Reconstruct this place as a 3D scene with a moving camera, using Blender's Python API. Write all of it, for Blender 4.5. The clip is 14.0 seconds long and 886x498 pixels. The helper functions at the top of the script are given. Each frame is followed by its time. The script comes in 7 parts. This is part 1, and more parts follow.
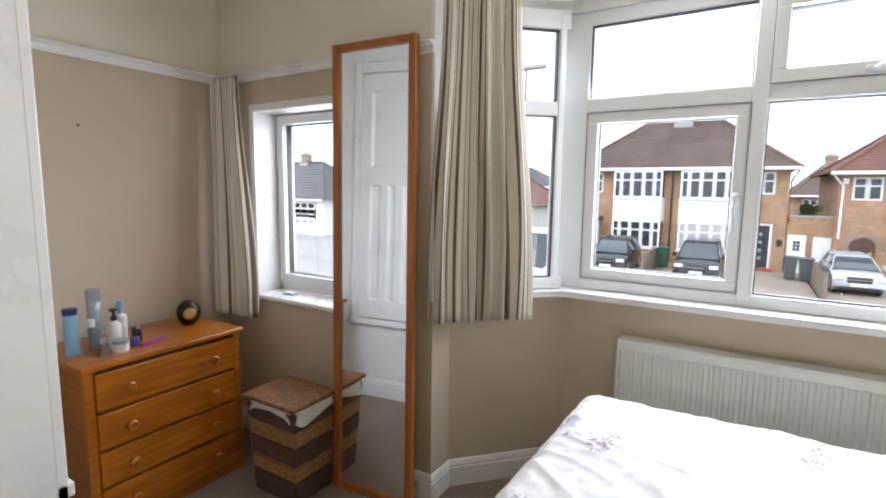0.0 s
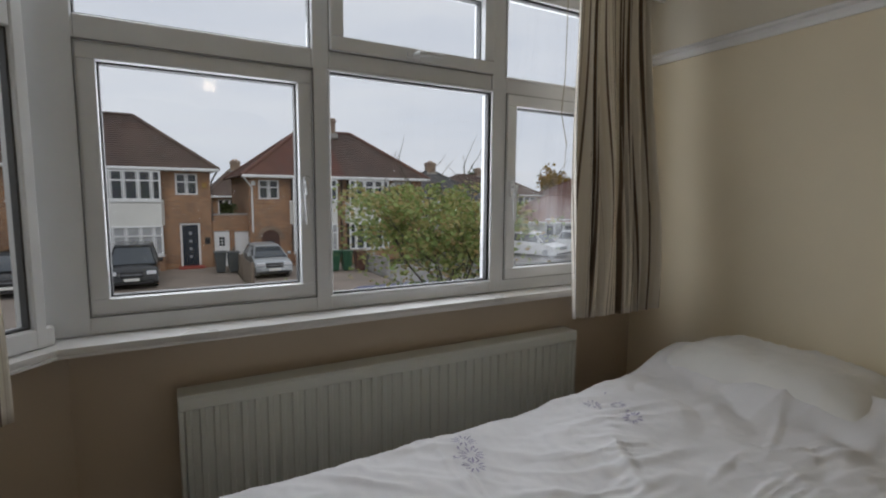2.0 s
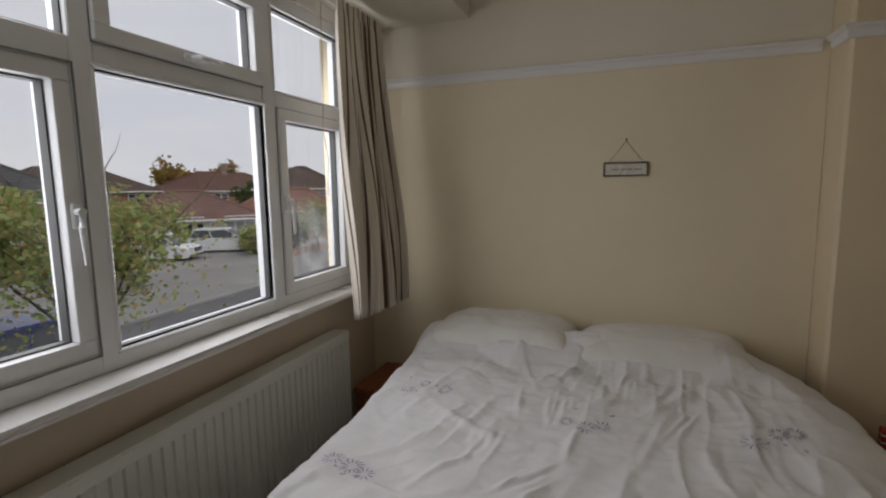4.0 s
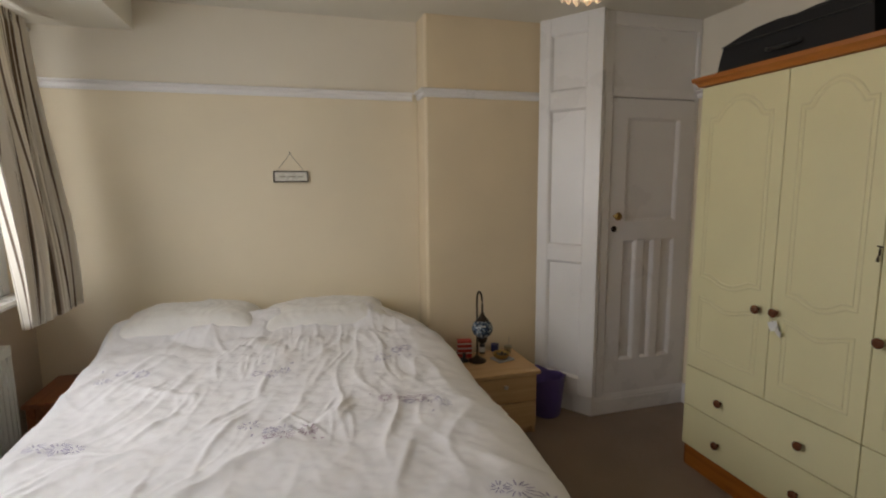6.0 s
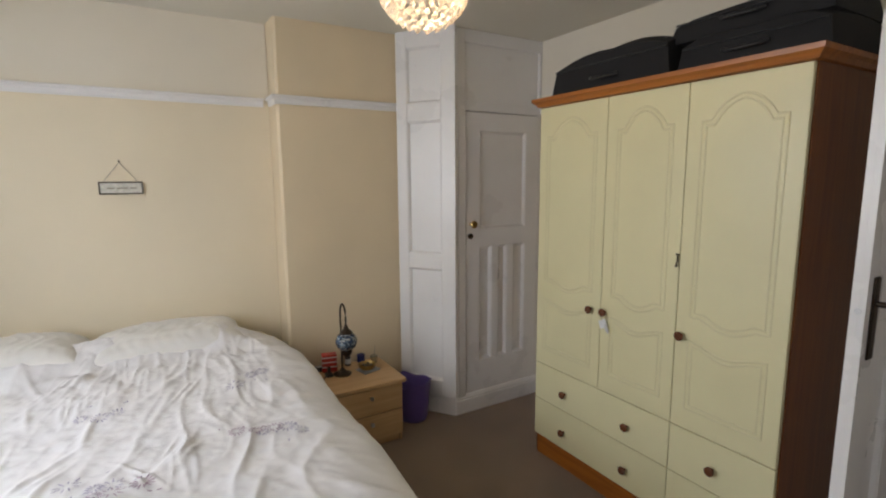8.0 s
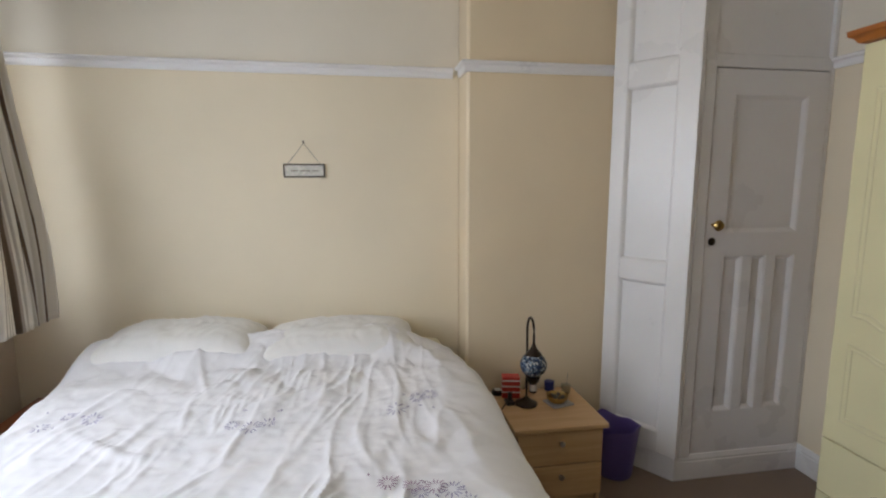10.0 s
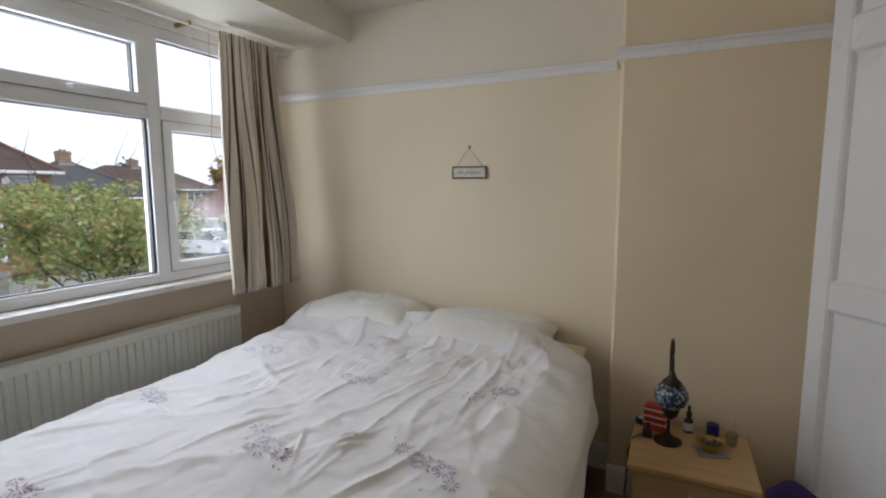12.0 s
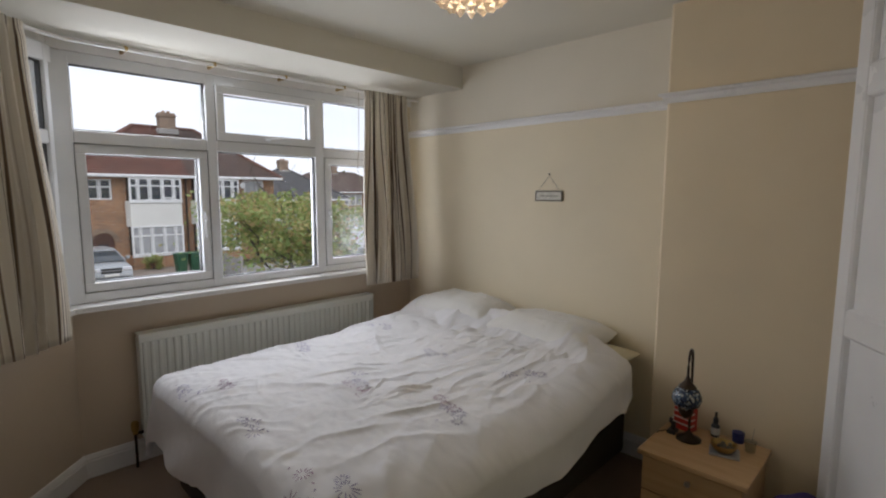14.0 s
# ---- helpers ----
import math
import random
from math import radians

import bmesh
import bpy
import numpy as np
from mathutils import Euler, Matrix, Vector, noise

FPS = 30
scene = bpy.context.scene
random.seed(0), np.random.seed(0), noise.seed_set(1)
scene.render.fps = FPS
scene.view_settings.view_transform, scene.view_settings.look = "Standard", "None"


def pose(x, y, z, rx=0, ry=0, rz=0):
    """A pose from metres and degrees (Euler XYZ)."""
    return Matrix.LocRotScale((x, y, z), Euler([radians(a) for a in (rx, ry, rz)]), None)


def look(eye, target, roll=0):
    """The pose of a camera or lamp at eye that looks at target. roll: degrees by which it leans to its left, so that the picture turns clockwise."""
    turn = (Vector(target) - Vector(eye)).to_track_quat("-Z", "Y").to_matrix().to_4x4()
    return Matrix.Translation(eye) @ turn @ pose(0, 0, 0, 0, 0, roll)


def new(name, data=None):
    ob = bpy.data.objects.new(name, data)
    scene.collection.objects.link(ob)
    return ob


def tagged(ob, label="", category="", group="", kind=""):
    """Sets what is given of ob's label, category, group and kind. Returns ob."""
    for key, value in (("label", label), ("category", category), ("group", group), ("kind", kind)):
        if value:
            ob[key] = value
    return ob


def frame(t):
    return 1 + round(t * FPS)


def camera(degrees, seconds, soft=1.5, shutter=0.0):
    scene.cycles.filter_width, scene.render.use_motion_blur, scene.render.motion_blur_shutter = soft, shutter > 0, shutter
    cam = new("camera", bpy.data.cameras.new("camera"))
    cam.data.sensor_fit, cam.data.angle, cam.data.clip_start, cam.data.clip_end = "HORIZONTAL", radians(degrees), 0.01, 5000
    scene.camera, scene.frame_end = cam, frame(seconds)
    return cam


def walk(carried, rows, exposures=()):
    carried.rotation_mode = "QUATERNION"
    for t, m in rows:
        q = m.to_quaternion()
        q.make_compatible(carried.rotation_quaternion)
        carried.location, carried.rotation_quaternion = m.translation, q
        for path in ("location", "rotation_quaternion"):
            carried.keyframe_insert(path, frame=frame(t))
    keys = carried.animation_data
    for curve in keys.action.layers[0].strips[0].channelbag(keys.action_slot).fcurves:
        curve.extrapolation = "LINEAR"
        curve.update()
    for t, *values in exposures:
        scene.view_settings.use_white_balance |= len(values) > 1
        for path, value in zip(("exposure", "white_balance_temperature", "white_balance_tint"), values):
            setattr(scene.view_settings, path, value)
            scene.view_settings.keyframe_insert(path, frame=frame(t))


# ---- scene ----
cam = camera(83.6, 14.0, 2.1)
PATH = [
    (0, (0.552, 1.766, 1.457), (-0.49, 3.455, 1.213), 0.7),
    (0.5, (0.515, 1.933, 1.443), (-0.03, 3.842, 1.206), 0.7),
    (1, (0.437, 2.11, 1.434), (0.456, 4.097, 1.202), 0.6),
    (1.5, (0.245, 2.278, 1.403), (0.819, 4.181, 1.18), 0.8),
    (2, (0.071, 2.433, 1.39), (1.039, 4.17, 1.176), 0.4),
    (2.5, (-0.113, 2.626, 1.45), (1.176, 4.139, 1.234), 0.2),
    (3, (-0.257, 2.728, 1.466), (1.238, 4.039, 1.255), -0.2),
    (3.2, (-0.271, 2.763, 1.457), (1.336, 3.935, 1.249), -0.3),
    (5.5, (-0.888, 2.85, 1.54), (1.078, 2.682, 1.225), -0.8),
    (6, (-1.005, 2.768, 1.513), (0.897, 2.214, 1.243), -0.5),
    (6.5, (-1.036, 2.745, 1.534), (0.734, 1.851, 1.273), -0.3),
    (7, (-1.062, 2.739, 1.576), (0.598, 1.654, 1.319), -0.1),
    (7.2, (-1.102, 2.735, 1.599), (0.55, 1.639, 1.333), -0.2),
    (9.3, (-0.7, 2.593, 1.552), (1.182, 1.987, 1.256), -0.1),
    (9.5, (-0.637, 2.582, 1.535), (1.272, 2.06, 1.246), 0.1),
    (10, (-0.441, 2.534, 1.505), (1.512, 2.203, 1.227), -0.1),
    (10.5, (-0.394, 2.411, 1.486), (1.588, 2.411, 1.213), -0.4),
    (11, (-0.367, 2.216, 1.452), (1.525, 2.812, 1.195), -0.4),
    (11.5, (-0.34, 2.031, 1.428), (1.489, 2.806, 1.189), -0.2),
    (12, (-0.403, 1.751, 1.458), (1.393, 2.597, 1.219), -0.2),
    (12.5, (-0.557, 1.502, 1.508), (1.213, 2.403, 1.275), -0.0),
    (13, (-0.544, 1.357, 1.499), (1.137, 2.417, 1.272), 0.1),
    (13.5, (-0.58, 1.183, 1.532), (0.945, 2.456, 1.302), 0.2),
    (14, (-0.644, 0.994, 1.572), (0.769, 2.391, 1.344), 0.2),
]
EXPO = [(0.0, 1.52, 6000, 10), (0.5, 1.08, 6050, 10), (1.0, 0.38, 6150, 10), (1.5, -0.18, 6250, 10), (3.2, -0.66, 6500, 12), (5.5, 0.1, 6800, 13), (6.5, 0.61, 6800, 12),
        (7.2, 0.8, 6600, 12), (9.5, 0.99, 6000, 12), (10.5, 0.72, 6000, 12), (11.5, 0.52, 6000, 12), (12.5, 0.31, 6150, 12), (14.0, 0.2, 6250, 13)]
walk(cam, [(t, look(eye, target, roll)) for t, eye, target, roll in PATH], EXPO)

# ---- world, sun, lights ----
world = bpy.data.worlds.new("overcast_sky")
scene.world = world
world.use_nodes = True
wn = world.node_tree
wn.nodes.clear()
w_out = wn.nodes.new("ShaderNodeOutputWorld")
w_bg = wn.nodes.new("ShaderNodeBackground")
w_sky = wn.nodes.new("ShaderNodeTexSky")
w_sky.sky_type = "NISHITA"
w_sky.sun_disc = False
w_sky.sun_elevation = radians(35)
w_sky.sun_rotation = radians(150)
w_sky.air_density, w_sky.dust_density, w_sky.ozone_density = 1.0, 4.0, 1.0
w_cloud = wn.nodes.new("ShaderNodeMix")
w_cloud.data_type = "RGBA"
w_cloud.inputs[0].default_value = 0.88
w_noise = wn.nodes.new("ShaderNodeTexNoise")
w_noise.inputs["Scale"].default_value = 2.2
w_noise.inputs["Detail"].default_value = 4
w_map = wn.nodes.new("ShaderNodeMapping")
w_map.inputs["Scale"].default_value = (1, 1, 5)
w_co = wn.nodes.new("ShaderNodeTexCoord")
w_ramp = wn.nodes.new("ShaderNodeValToRGB")
w_ramp.color_ramp.elements[0].position, w_ramp.color_ramp.elements[1].position = 0.3, 0.7
w_ramp.color_ramp.elements[0].color = (11.5, 12.2, 13.4, 1)
w_ramp.color_ramp.elements[1].color = (13.6, 14.0, 14.6, 1)
wn.links.new(w_co.outputs["Generated"], w_map.inputs[0])
wn.links.new(w_map.outputs[0], w_noise.inputs[0])
wn.links.new(w_noise.outputs[0], w_ramp.inputs[0])
wn.links.new(w_sky.outputs[0], w_cloud.inputs[6])
wn.links.new(w_ramp.outputs[0], w_cloud.inputs[7])
wn.links.new(w_cloud.outputs[2], w_bg.inputs[0])
w_bg.inputs[1].default_value = 0.08
wn.links.new(w_bg.outputs[0], w_out.inputs[0])

sun = new("sun", bpy.data.lights.new("sun", "SUN"))
sun.data.energy, sun.data.angle, sun.data.color = 0.7, radians(25), (1.0, 0.96, 0.9)
sun.matrix_world = look((0, 0, 30), (10, 20, 4))


def window_light(name, m, sx, sy, power):
    lamp = new(name, bpy.data.lights.new(name, "AREA"))
    lamp.data.shape, lamp.data.size, lamp.data.size_y, lamp.data.energy = "RECTANGLE", sx, sy, power
    lamp.data.color = (0.93, 0.96, 1.0)
    lamp.matrix_world = m
    return lamp


window_light("daylight_bay", look((0.86, 4.36, 1.7), (0.95, 3.4, 1.4)), 2.0, 1.2, 27)
window_light("daylight_alcove", look((-1.35, 3.92, 1.45), (-1.35, 3.2, 1.1)), 0.7, 0.9, 3)
bulb_light = new("bulb_light", bpy.data.lights.new("bulb_light", "POINT"))
bulb_light.data.energy, bulb_light.data.color, bulb_light.data.shadow_soft_size = 1.6, (1.0, 0.74, 0.45), 0.05
bulb_light.location = (0.387, 1.911, 2.19)
# unseen fill lamp, added to brighten the landing beyond the doorway
landing_fill = new("landing_fill", bpy.data.lights.new("landing_fill", "AREA"))
landing_fill.data.energy, landing_fill.data.size, landing_fill.data.color = 2, 0.5, (1, 0.9, 0.8)
landing_fill.matrix_world = look((0.3, -0.9, 2.35), (0.2, -0.6, 0))


# ---- materials ----
def nodes_of(name):
    m = bpy.data.materials.new(name)
    m.use_nodes = True
    t = m.node_tree
    return m, t, t.nodes["Principled BSDF"]


def rgba(c):
    return (*c, 1)


def surface(name, col, rough=0.6, var=0.1, scale=6.0, fine=120.0, bump=0.15, metal=0.0, stretch=(1, 1, 1), spec=0.5, coord="Object", sheen=0.0, dist=0.002, hue=None):
    """A plain surface: large stains, fine grain, both in colour and relief."""
    m, t, p = nodes_of(name)
    co = t.nodes.new("ShaderNodeTexCoord")
    mp = t.nodes.new("ShaderNodeMapping")
    mp.inputs["Scale"].default_value = stretch
    big = t.nodes.new("ShaderNodeTexNoise")
    big.inputs["Scale"].default_value, big.inputs["Detail"].default_value = scale, 5
    small = t.nodes.new("ShaderNodeTexNoise")
    small.inputs["Scale"].default_value, small.inputs["Detail"].default_value = fine, 3
    ramp = t.nodes.new("ShaderNodeValToRGB")
    ramp.color_ramp.elements[0].position, ramp.color_ramp.elements[1].position = 0.3, 0.7
    dark = tuple(c * (1 - var) for c in (hue or col))
    ramp.color_ramp.elements[0].color, ramp.color_ramp.elements[1].color = rgba(dark), rgba(tuple(min(1, c * (1 + var * 0.5)) for c in col))
    mix = t.nodes.new("ShaderNodeMix")
    mix.data_type, mix.blend_type = "RGBA", "MULTIPLY"
    mix.inputs[0].default_value = var * 1.2
    bp = t.nodes.new("ShaderNodeBump")
    bp.inputs["Strength"].default_value, bp.inputs["Distance"].default_value = bump, dist
    t.links.new(co.outputs[coord], mp.inputs[0])
    for n in (big, small):
        t.links.new(mp.outputs[0], n.inputs[0])
    t.links.new(big.outputs[0], ramp.inputs[0])
    t.links.new(ramp.outputs[0], mix.inputs[6])
    t.links.new(small.outputs[1], mix.inputs[7])
    t.links.new(mix.outputs[2], p.inputs["Base Color"])
    t.links.new(small.outputs[0], bp.inputs["Height"])
    t.links.new(bp.outputs[0], p.inputs["Normal"])
    rr = t.nodes.new("ShaderNodeMapRange")
    rr.inputs["To Min"].default_value, rr.inputs["To Max"].default_value = rough * 0.88, min(1, rough * 1.12)
    t.links.new(big.outputs[0], rr.inputs[0])
    t.links.new(rr.outputs[0], p.inputs["Roughness"])
    p.inputs["Metallic"].default_value = metal
    p.inputs["Specular IOR Level"].default_value = spec
    if sheen:
        p.inputs["Sheen Weight"].default_value = sheen
    return m


def wood(name, dark, light, rough=0.35, axis="x", scale=3.0, knots=True, coat=0.2):
    m, t, p = nodes_of(name)
    co = t.nodes.new("ShaderNodeTexCoord")
    mp = t.nodes.new("ShaderNodeMapping")
    s = {"x": (0.6, 9, 9), "y": (9, 0.6, 9), "z": (9, 9, 0.6)}[axis]
    mp.inputs["Scale"].default_value = s
    n = t.nodes.new("ShaderNodeTexNoise")
    n.inputs["Scale"].default_value, n.inputs["Detail"].default_value, n.inputs["Distortion"].default_value = scale, 6, 1.2
    ramp = t.nodes.new("ShaderNodeValToRGB")
    ramp.color_ramp.elements[0].position, ramp.color_ramp.elements[1].position = 0.3, 0.68
    ramp.color_ramp.elements[0].color, ramp.color_ramp.elements[1].color = rgba(dark), rgba(light)
    t.links.new(co.outputs["Object"], mp.inputs[0])
    t.links.new(mp.outputs[0], n.inputs[0])
    t.links.new(n.outputs[0], ramp.inputs[0])
    last = ramp.outputs[0]
    if knots:
        v = t.nodes.new("ShaderNodeTexVoronoi")
        v.inputs["Scale"].default_value = 4.5
        kr = t.nodes.new("ShaderNodeValToRGB")
        kr.color_ramp.elements[0].position, kr.color_ramp.elements[1].position = 0.03, 0.075
        kr.color_ramp.elements[0].color, kr.color_ramp.elements[1].color = (0.25, 0.12, 0.06, 1), (1, 1, 1, 1)
        mx = t.nodes.new("ShaderNodeMix")
        mx.data_type, mx.blend_type = "RGBA", "MULTIPLY"
        mx.inputs[0].default_value = 0.85
        t.links.new(co.outputs["Object"], v.inputs["Vector"])
        t.links.new(v.outputs["Distance"], kr.inputs[0])
        t.links.new(last, mx.inputs[6])
        t.links.new(kr.outputs[0], mx.inputs[7])
        last = mx.outputs[2]
    t.links.new(last, p.inputs["Base Color"])
    bp = t.nodes.new("ShaderNodeBump")
    bp.inputs["Strength"].default_value, bp.inputs["Distance"].default_value = 0.15, 0.001
    t.links.new(n.outputs[0], bp.inputs["Height"])
    t.links.new(bp.outputs[0], p.inputs["Normal"])
    p.inputs["Roughness"].default_value = rough
    p.inputs["Coat Weight"].default_value = coat
    p.inputs["Coat Roughness"].default_value = 0.25
    return m


def brick_mat(name, c1, c2, mortar, sx=1.0, row=0.075, width=0.225, rough=0.9, bump=0.4, axis="x", mortar_size=0.008):
    m, t, p = nodes_of(name)
    co = t.nodes.new("ShaderNodeTexCoord")
    sep = t.nodes.new("ShaderNodeSeparateXYZ")
    com = t.nodes.new("ShaderNodeCombineXYZ")
    add = t.nodes.new("ShaderNodeMath")
    t.links.new(co.outputs["Object"], sep.inputs[0])
    t.links.new(sep.outputs[0], add.inputs[0])
    t.links.new(sep.outputs[1], add.inputs[1])
    t.links.new(add.outputs[0], com.inputs[0])
    t.links.new(sep.outputs[2], com.inputs[1])
    b = t.nodes.new("ShaderNodeTexBrick")
    b.inputs["Scale"].default_value = 1.0
    b.inputs["Brick Width"].default_value, b.inputs["Row Height"].default_value = width, row
    b.inputs["Mortar Size"].default_value = mortar_size
    b.inputs["Color1"].default_value, b.inputs["Color2"].default_value, b.inputs["Mortar"].default_value = rgba(c1), rgba(c2), rgba(mortar)
    n = t.nodes.new("ShaderNodeTexNoise")
    n.inputs["Scale"].default_value, n.inputs["Detail"].default_value = 1.3, 6
    mx = t.nodes.new("ShaderNodeMix")
    mx.data_type, mx.blend_type = "RGBA", "OVERLAY"
    mx.inputs[0].default_value = 0.45
    t.links.new(co.outputs["Object"], n.inputs[0])
    t.links.new(com.outputs[0], b.inputs[0])
    t.links.new(b.outputs[0], mx.inputs[6])
    t.links.new(n.outputs[0], mx.inputs[7])
    t.links.new(mx.outputs[2], p.inputs["Base Color"])
    bp = t.nodes.new("ShaderNodeBump")
    bp.inputs["Strength"].default_value, bp.inputs["Distance"].default_value = bump, 0.01
    bp.invert = True
    t.links.new(b.outputs["Fac"], bp.inputs["Height"])
    t.links.new(bp.outputs[0], p.inputs["Normal"])
    p.inputs["Roughness"].default_value = rough
    return m


def glass(name, tint=(1, 1, 1), ior=1.45, rough=0.0, haze=0.0, streak=(14, 14, 3)):
    m = bpy.data.materials.new(name)
    m.use_nodes = True
    t = m.node_tree
    t.nodes.clear()
    out = t.nodes.new("ShaderNodeOutputMaterial")
    tr = t.nodes.new("ShaderNodeBsdfTransparent")
    tr.inputs[0].default_value = rgba(tint)
    gl = t.nodes.new("ShaderNodeBsdfGlossy")
    gl.inputs["Roughness"].default_value = rough
    lw = t.nodes.new("ShaderNodeLayerWeight")
    lw.inputs[0].default_value = 0.5
    pw = t.nodes.new("ShaderNodeMath")
    pw.operation = "POWER"
    pw.inputs[1].default_value = 4.0
    fr = t.nodes.new("ShaderNodeMath")
    fr.operation = "MULTIPLY_ADD"
    fr.inputs[1].default_value, fr.inputs[2].default_value = 0.5, 0.06 * (ior - 1)
    t.links.new(lw.outputs["Facing"], pw.inputs[0])
    t.links.new(pw.outputs[0], fr.inputs[0])
    mx = t.nodes.new("ShaderNodeMixShader")
    t.links.new(fr.outputs[0], mx.inputs[0])
    t.links.new(tr.outputs[0], mx.inputs[1])
    t.links.new(gl.outputs[0], mx.inputs[2])
    last = mx.outputs[0]
    if haze:
        co = t.nodes.new("ShaderNodeTexCoord")
        mp = t.nodes.new("ShaderNodeMapping")
        mp.inputs["Scale"].default_value = streak
        n = t.nodes.new("ShaderNodeTexNoise")
        n.inputs["Scale"].default_value, n.inputs["Detail"].default_value = 3, 6
        r = t.nodes.new("ShaderNodeValToRGB")
        r.color_ramp.elements[0].position, r.color_ramp.elements[1].position = 0.3, 0.85
        r.color_ramp.elements[0].color, r.color_ramp.elements[1].color = (0, 0, 0, 1), (haze, haze, haze, 1)
        df = t.nodes.new("ShaderNodeBsdfTranslucent")
        df.inputs[0].default_value = (0.9, 0.92, 0.95, 1)
        m2 = t.nodes.new("ShaderNodeMixShader")
        t.links.new(co.outputs["Object"], mp.inputs[0])
        t.links.new(mp.outputs[0], n.inputs[0])
        t.links.new(n.outputs[0], r.inputs[0])
        sz = t.nodes.new("ShaderNodeSeparateXYZ")
        t.links.new(co.outputs["Generated"], sz.inputs[0])
        fade = t.nodes.new("ShaderNodeMapRange")
        fade.interpolation_type = "SMOOTHSTEP"
        fade.inputs["From Min"].default_value, fade.inputs["From Max"].default_value = 1.0, 0.35
        t.links.new(sz.outputs[2], fade.inputs[0])
        side = t.nodes.new("ShaderNodeMapRange")
        side.interpolation_type = "SMOOTHSTEP"
        side.inputs["From Min"].default_value, side.inputs["From Max"].default_value = 0.0, 0.5
        t.links.new(sz.outputs[0], side.inputs[0])
        mu = t.nodes.new("ShaderNodeMath")
        mu.operation = "MULTIPLY"
        t.links.new(r.outputs[0], mu.inputs[0])
        t.links.new(fade.outputs[0], mu.inputs[1])
        mu2 = t.nodes.new("ShaderNodeMath")
        mu2.operation = "MULTIPLY"
        t.links.new(mu.outputs[0], mu2.inputs[0])
        t.links.new(side.outputs[0], mu2.inputs[1])
        t.links.new(mu2.outputs[0], m2.inputs[0])
        t.links.new(last, m2.inputs[1])
        t.links.new(df.outputs[0], m2.inputs[2])
        last = m2.outputs[0]
    t.links.new(last, out.inputs[0])
    return m


def glow(name, col, strength):
    m, t, p = nodes_of(name)
    p.inputs["Base Color"].default_value = rgba(col)
    p.inputs["Emission Color"].default_value = rgba(col)
    p.inputs["Emission Strength"].default_value = strength
    return m


def leaves_mat(name, a, b, c):
    m, t, p = nodes_of(name)
    g = t.nodes.new("ShaderNodeNewGeometry")
    r = t.nodes.new("ShaderNodeValToRGB")
    r.color_ramp.elements[0].color, r.color_ramp.elements[1].color = rgba(a), rgba(c)
    e = r.color_ramp.elements.new(0.6)
    e.color = rgba(b)
    t.links.new(g.outputs["Random Per Island"], r.inputs[0])
    t.links.new(r.outputs[0], p.inputs["Base Color"])
    p.inputs["Roughness"].default_value = 0.6
    tl = t.nodes.new("ShaderNodeBsdfTranslucent")
    mx = t.nodes.new("ShaderNodeMixShader")
    mx.inputs[0].default_value = 0.35
    t.links.new(r.outputs[0], tl.inputs[0])
    t.links.new(p.outputs[0], mx.inputs[1])
    t.links.new(tl.outputs[0], mx.inputs[2])
    t.links.new(mx.outputs[0], t.nodes["Material Output"].inputs[0])
    return m


M = {}
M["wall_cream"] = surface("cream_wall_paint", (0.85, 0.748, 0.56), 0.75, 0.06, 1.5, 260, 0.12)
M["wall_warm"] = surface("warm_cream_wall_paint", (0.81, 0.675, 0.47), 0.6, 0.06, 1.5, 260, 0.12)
# darker beige: shade of the window-side walls put into their colour
M["wall_shaded"] = surface("shaded_beige_wall_paint", (0.62, 0.515, 0.395), 0.75, 0.07, 1.5, 260, 0.12)
M["wall_top"] = surface("pale_upper_wall_paint", (0.83, 0.765, 0.64), 0.75, 0.05, 1.5, 260, 0.1)
M["ceiling"] = surface("ceiling_paint", (0.77, 0.735, 0.64), 0.85, 0.05, 1.2, 200, 0.1)
M["gloss"] = surface("white_gloss_paint", (0.86, 0.845, 0.83), 0.28, 0.04, 3, 60, 0.06)
M["upvc"] = surface("white_window_plastic", (0.8, 0.81, 0.82), 0.3, 0.04, 5, 80, 0.03)
M["cream_foil"] = surface("cream_wardrobe_foil", (0.75, 0.70, 0.43), 0.38, 0.04, 3, 90, 0.04)
M["groove"] = surface("cream_groove", (0.72, 0.67, 0.42), 0.45, 0.04, 3, 90, 0.04)
M["carpet"] = surface("beige_carpet", (0.27, 0.175, 0.11), 0.95, 0.2, 4, 420, 0.9, dist=0.006, sheen=0.3)
M["pine"] = wood("orange_pine", (0.27, 0.072, 0.004), (0.48, 0.15, 0.009), 0.28, "y")
M["pine_x"] = wood("orange_pine_across", (0.29, 0.085, 0.009), (0.45, 0.15, 0.02), 0.35, "x", knots=False)
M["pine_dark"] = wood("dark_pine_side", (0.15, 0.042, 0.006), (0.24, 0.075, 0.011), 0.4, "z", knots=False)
M["mirror_wood"] = wood("red_brown_frame_wood", (0.28, 0.078, 0.012), (0.44, 0.135, 0.022), 0.35, "z", knots=False)
M["beech"] = wood("pale_beech", (0.5, 0.33, 0.17), (0.62, 0.43, 0.24), 0.4, "x", knots=False, coat=0.1)
M["beech_y"] = wood("pale_beech_front", (0.48, 0.3, 0.14), (0.58, 0.38, 0.2), 0.4, "y", knots=False, coat=0.1)
M["old_wood"] = wood("red_stained_wood", (0.22, 0.06, 0.02), (0.34, 0.11, 0.035), 0.4, "x", knots=False)
M["sheet"] = surface("white_cotton", (0.81, 0.8, 0.81), 0.85, 0.05, 7, 500, 0.25, sheen=0.2)
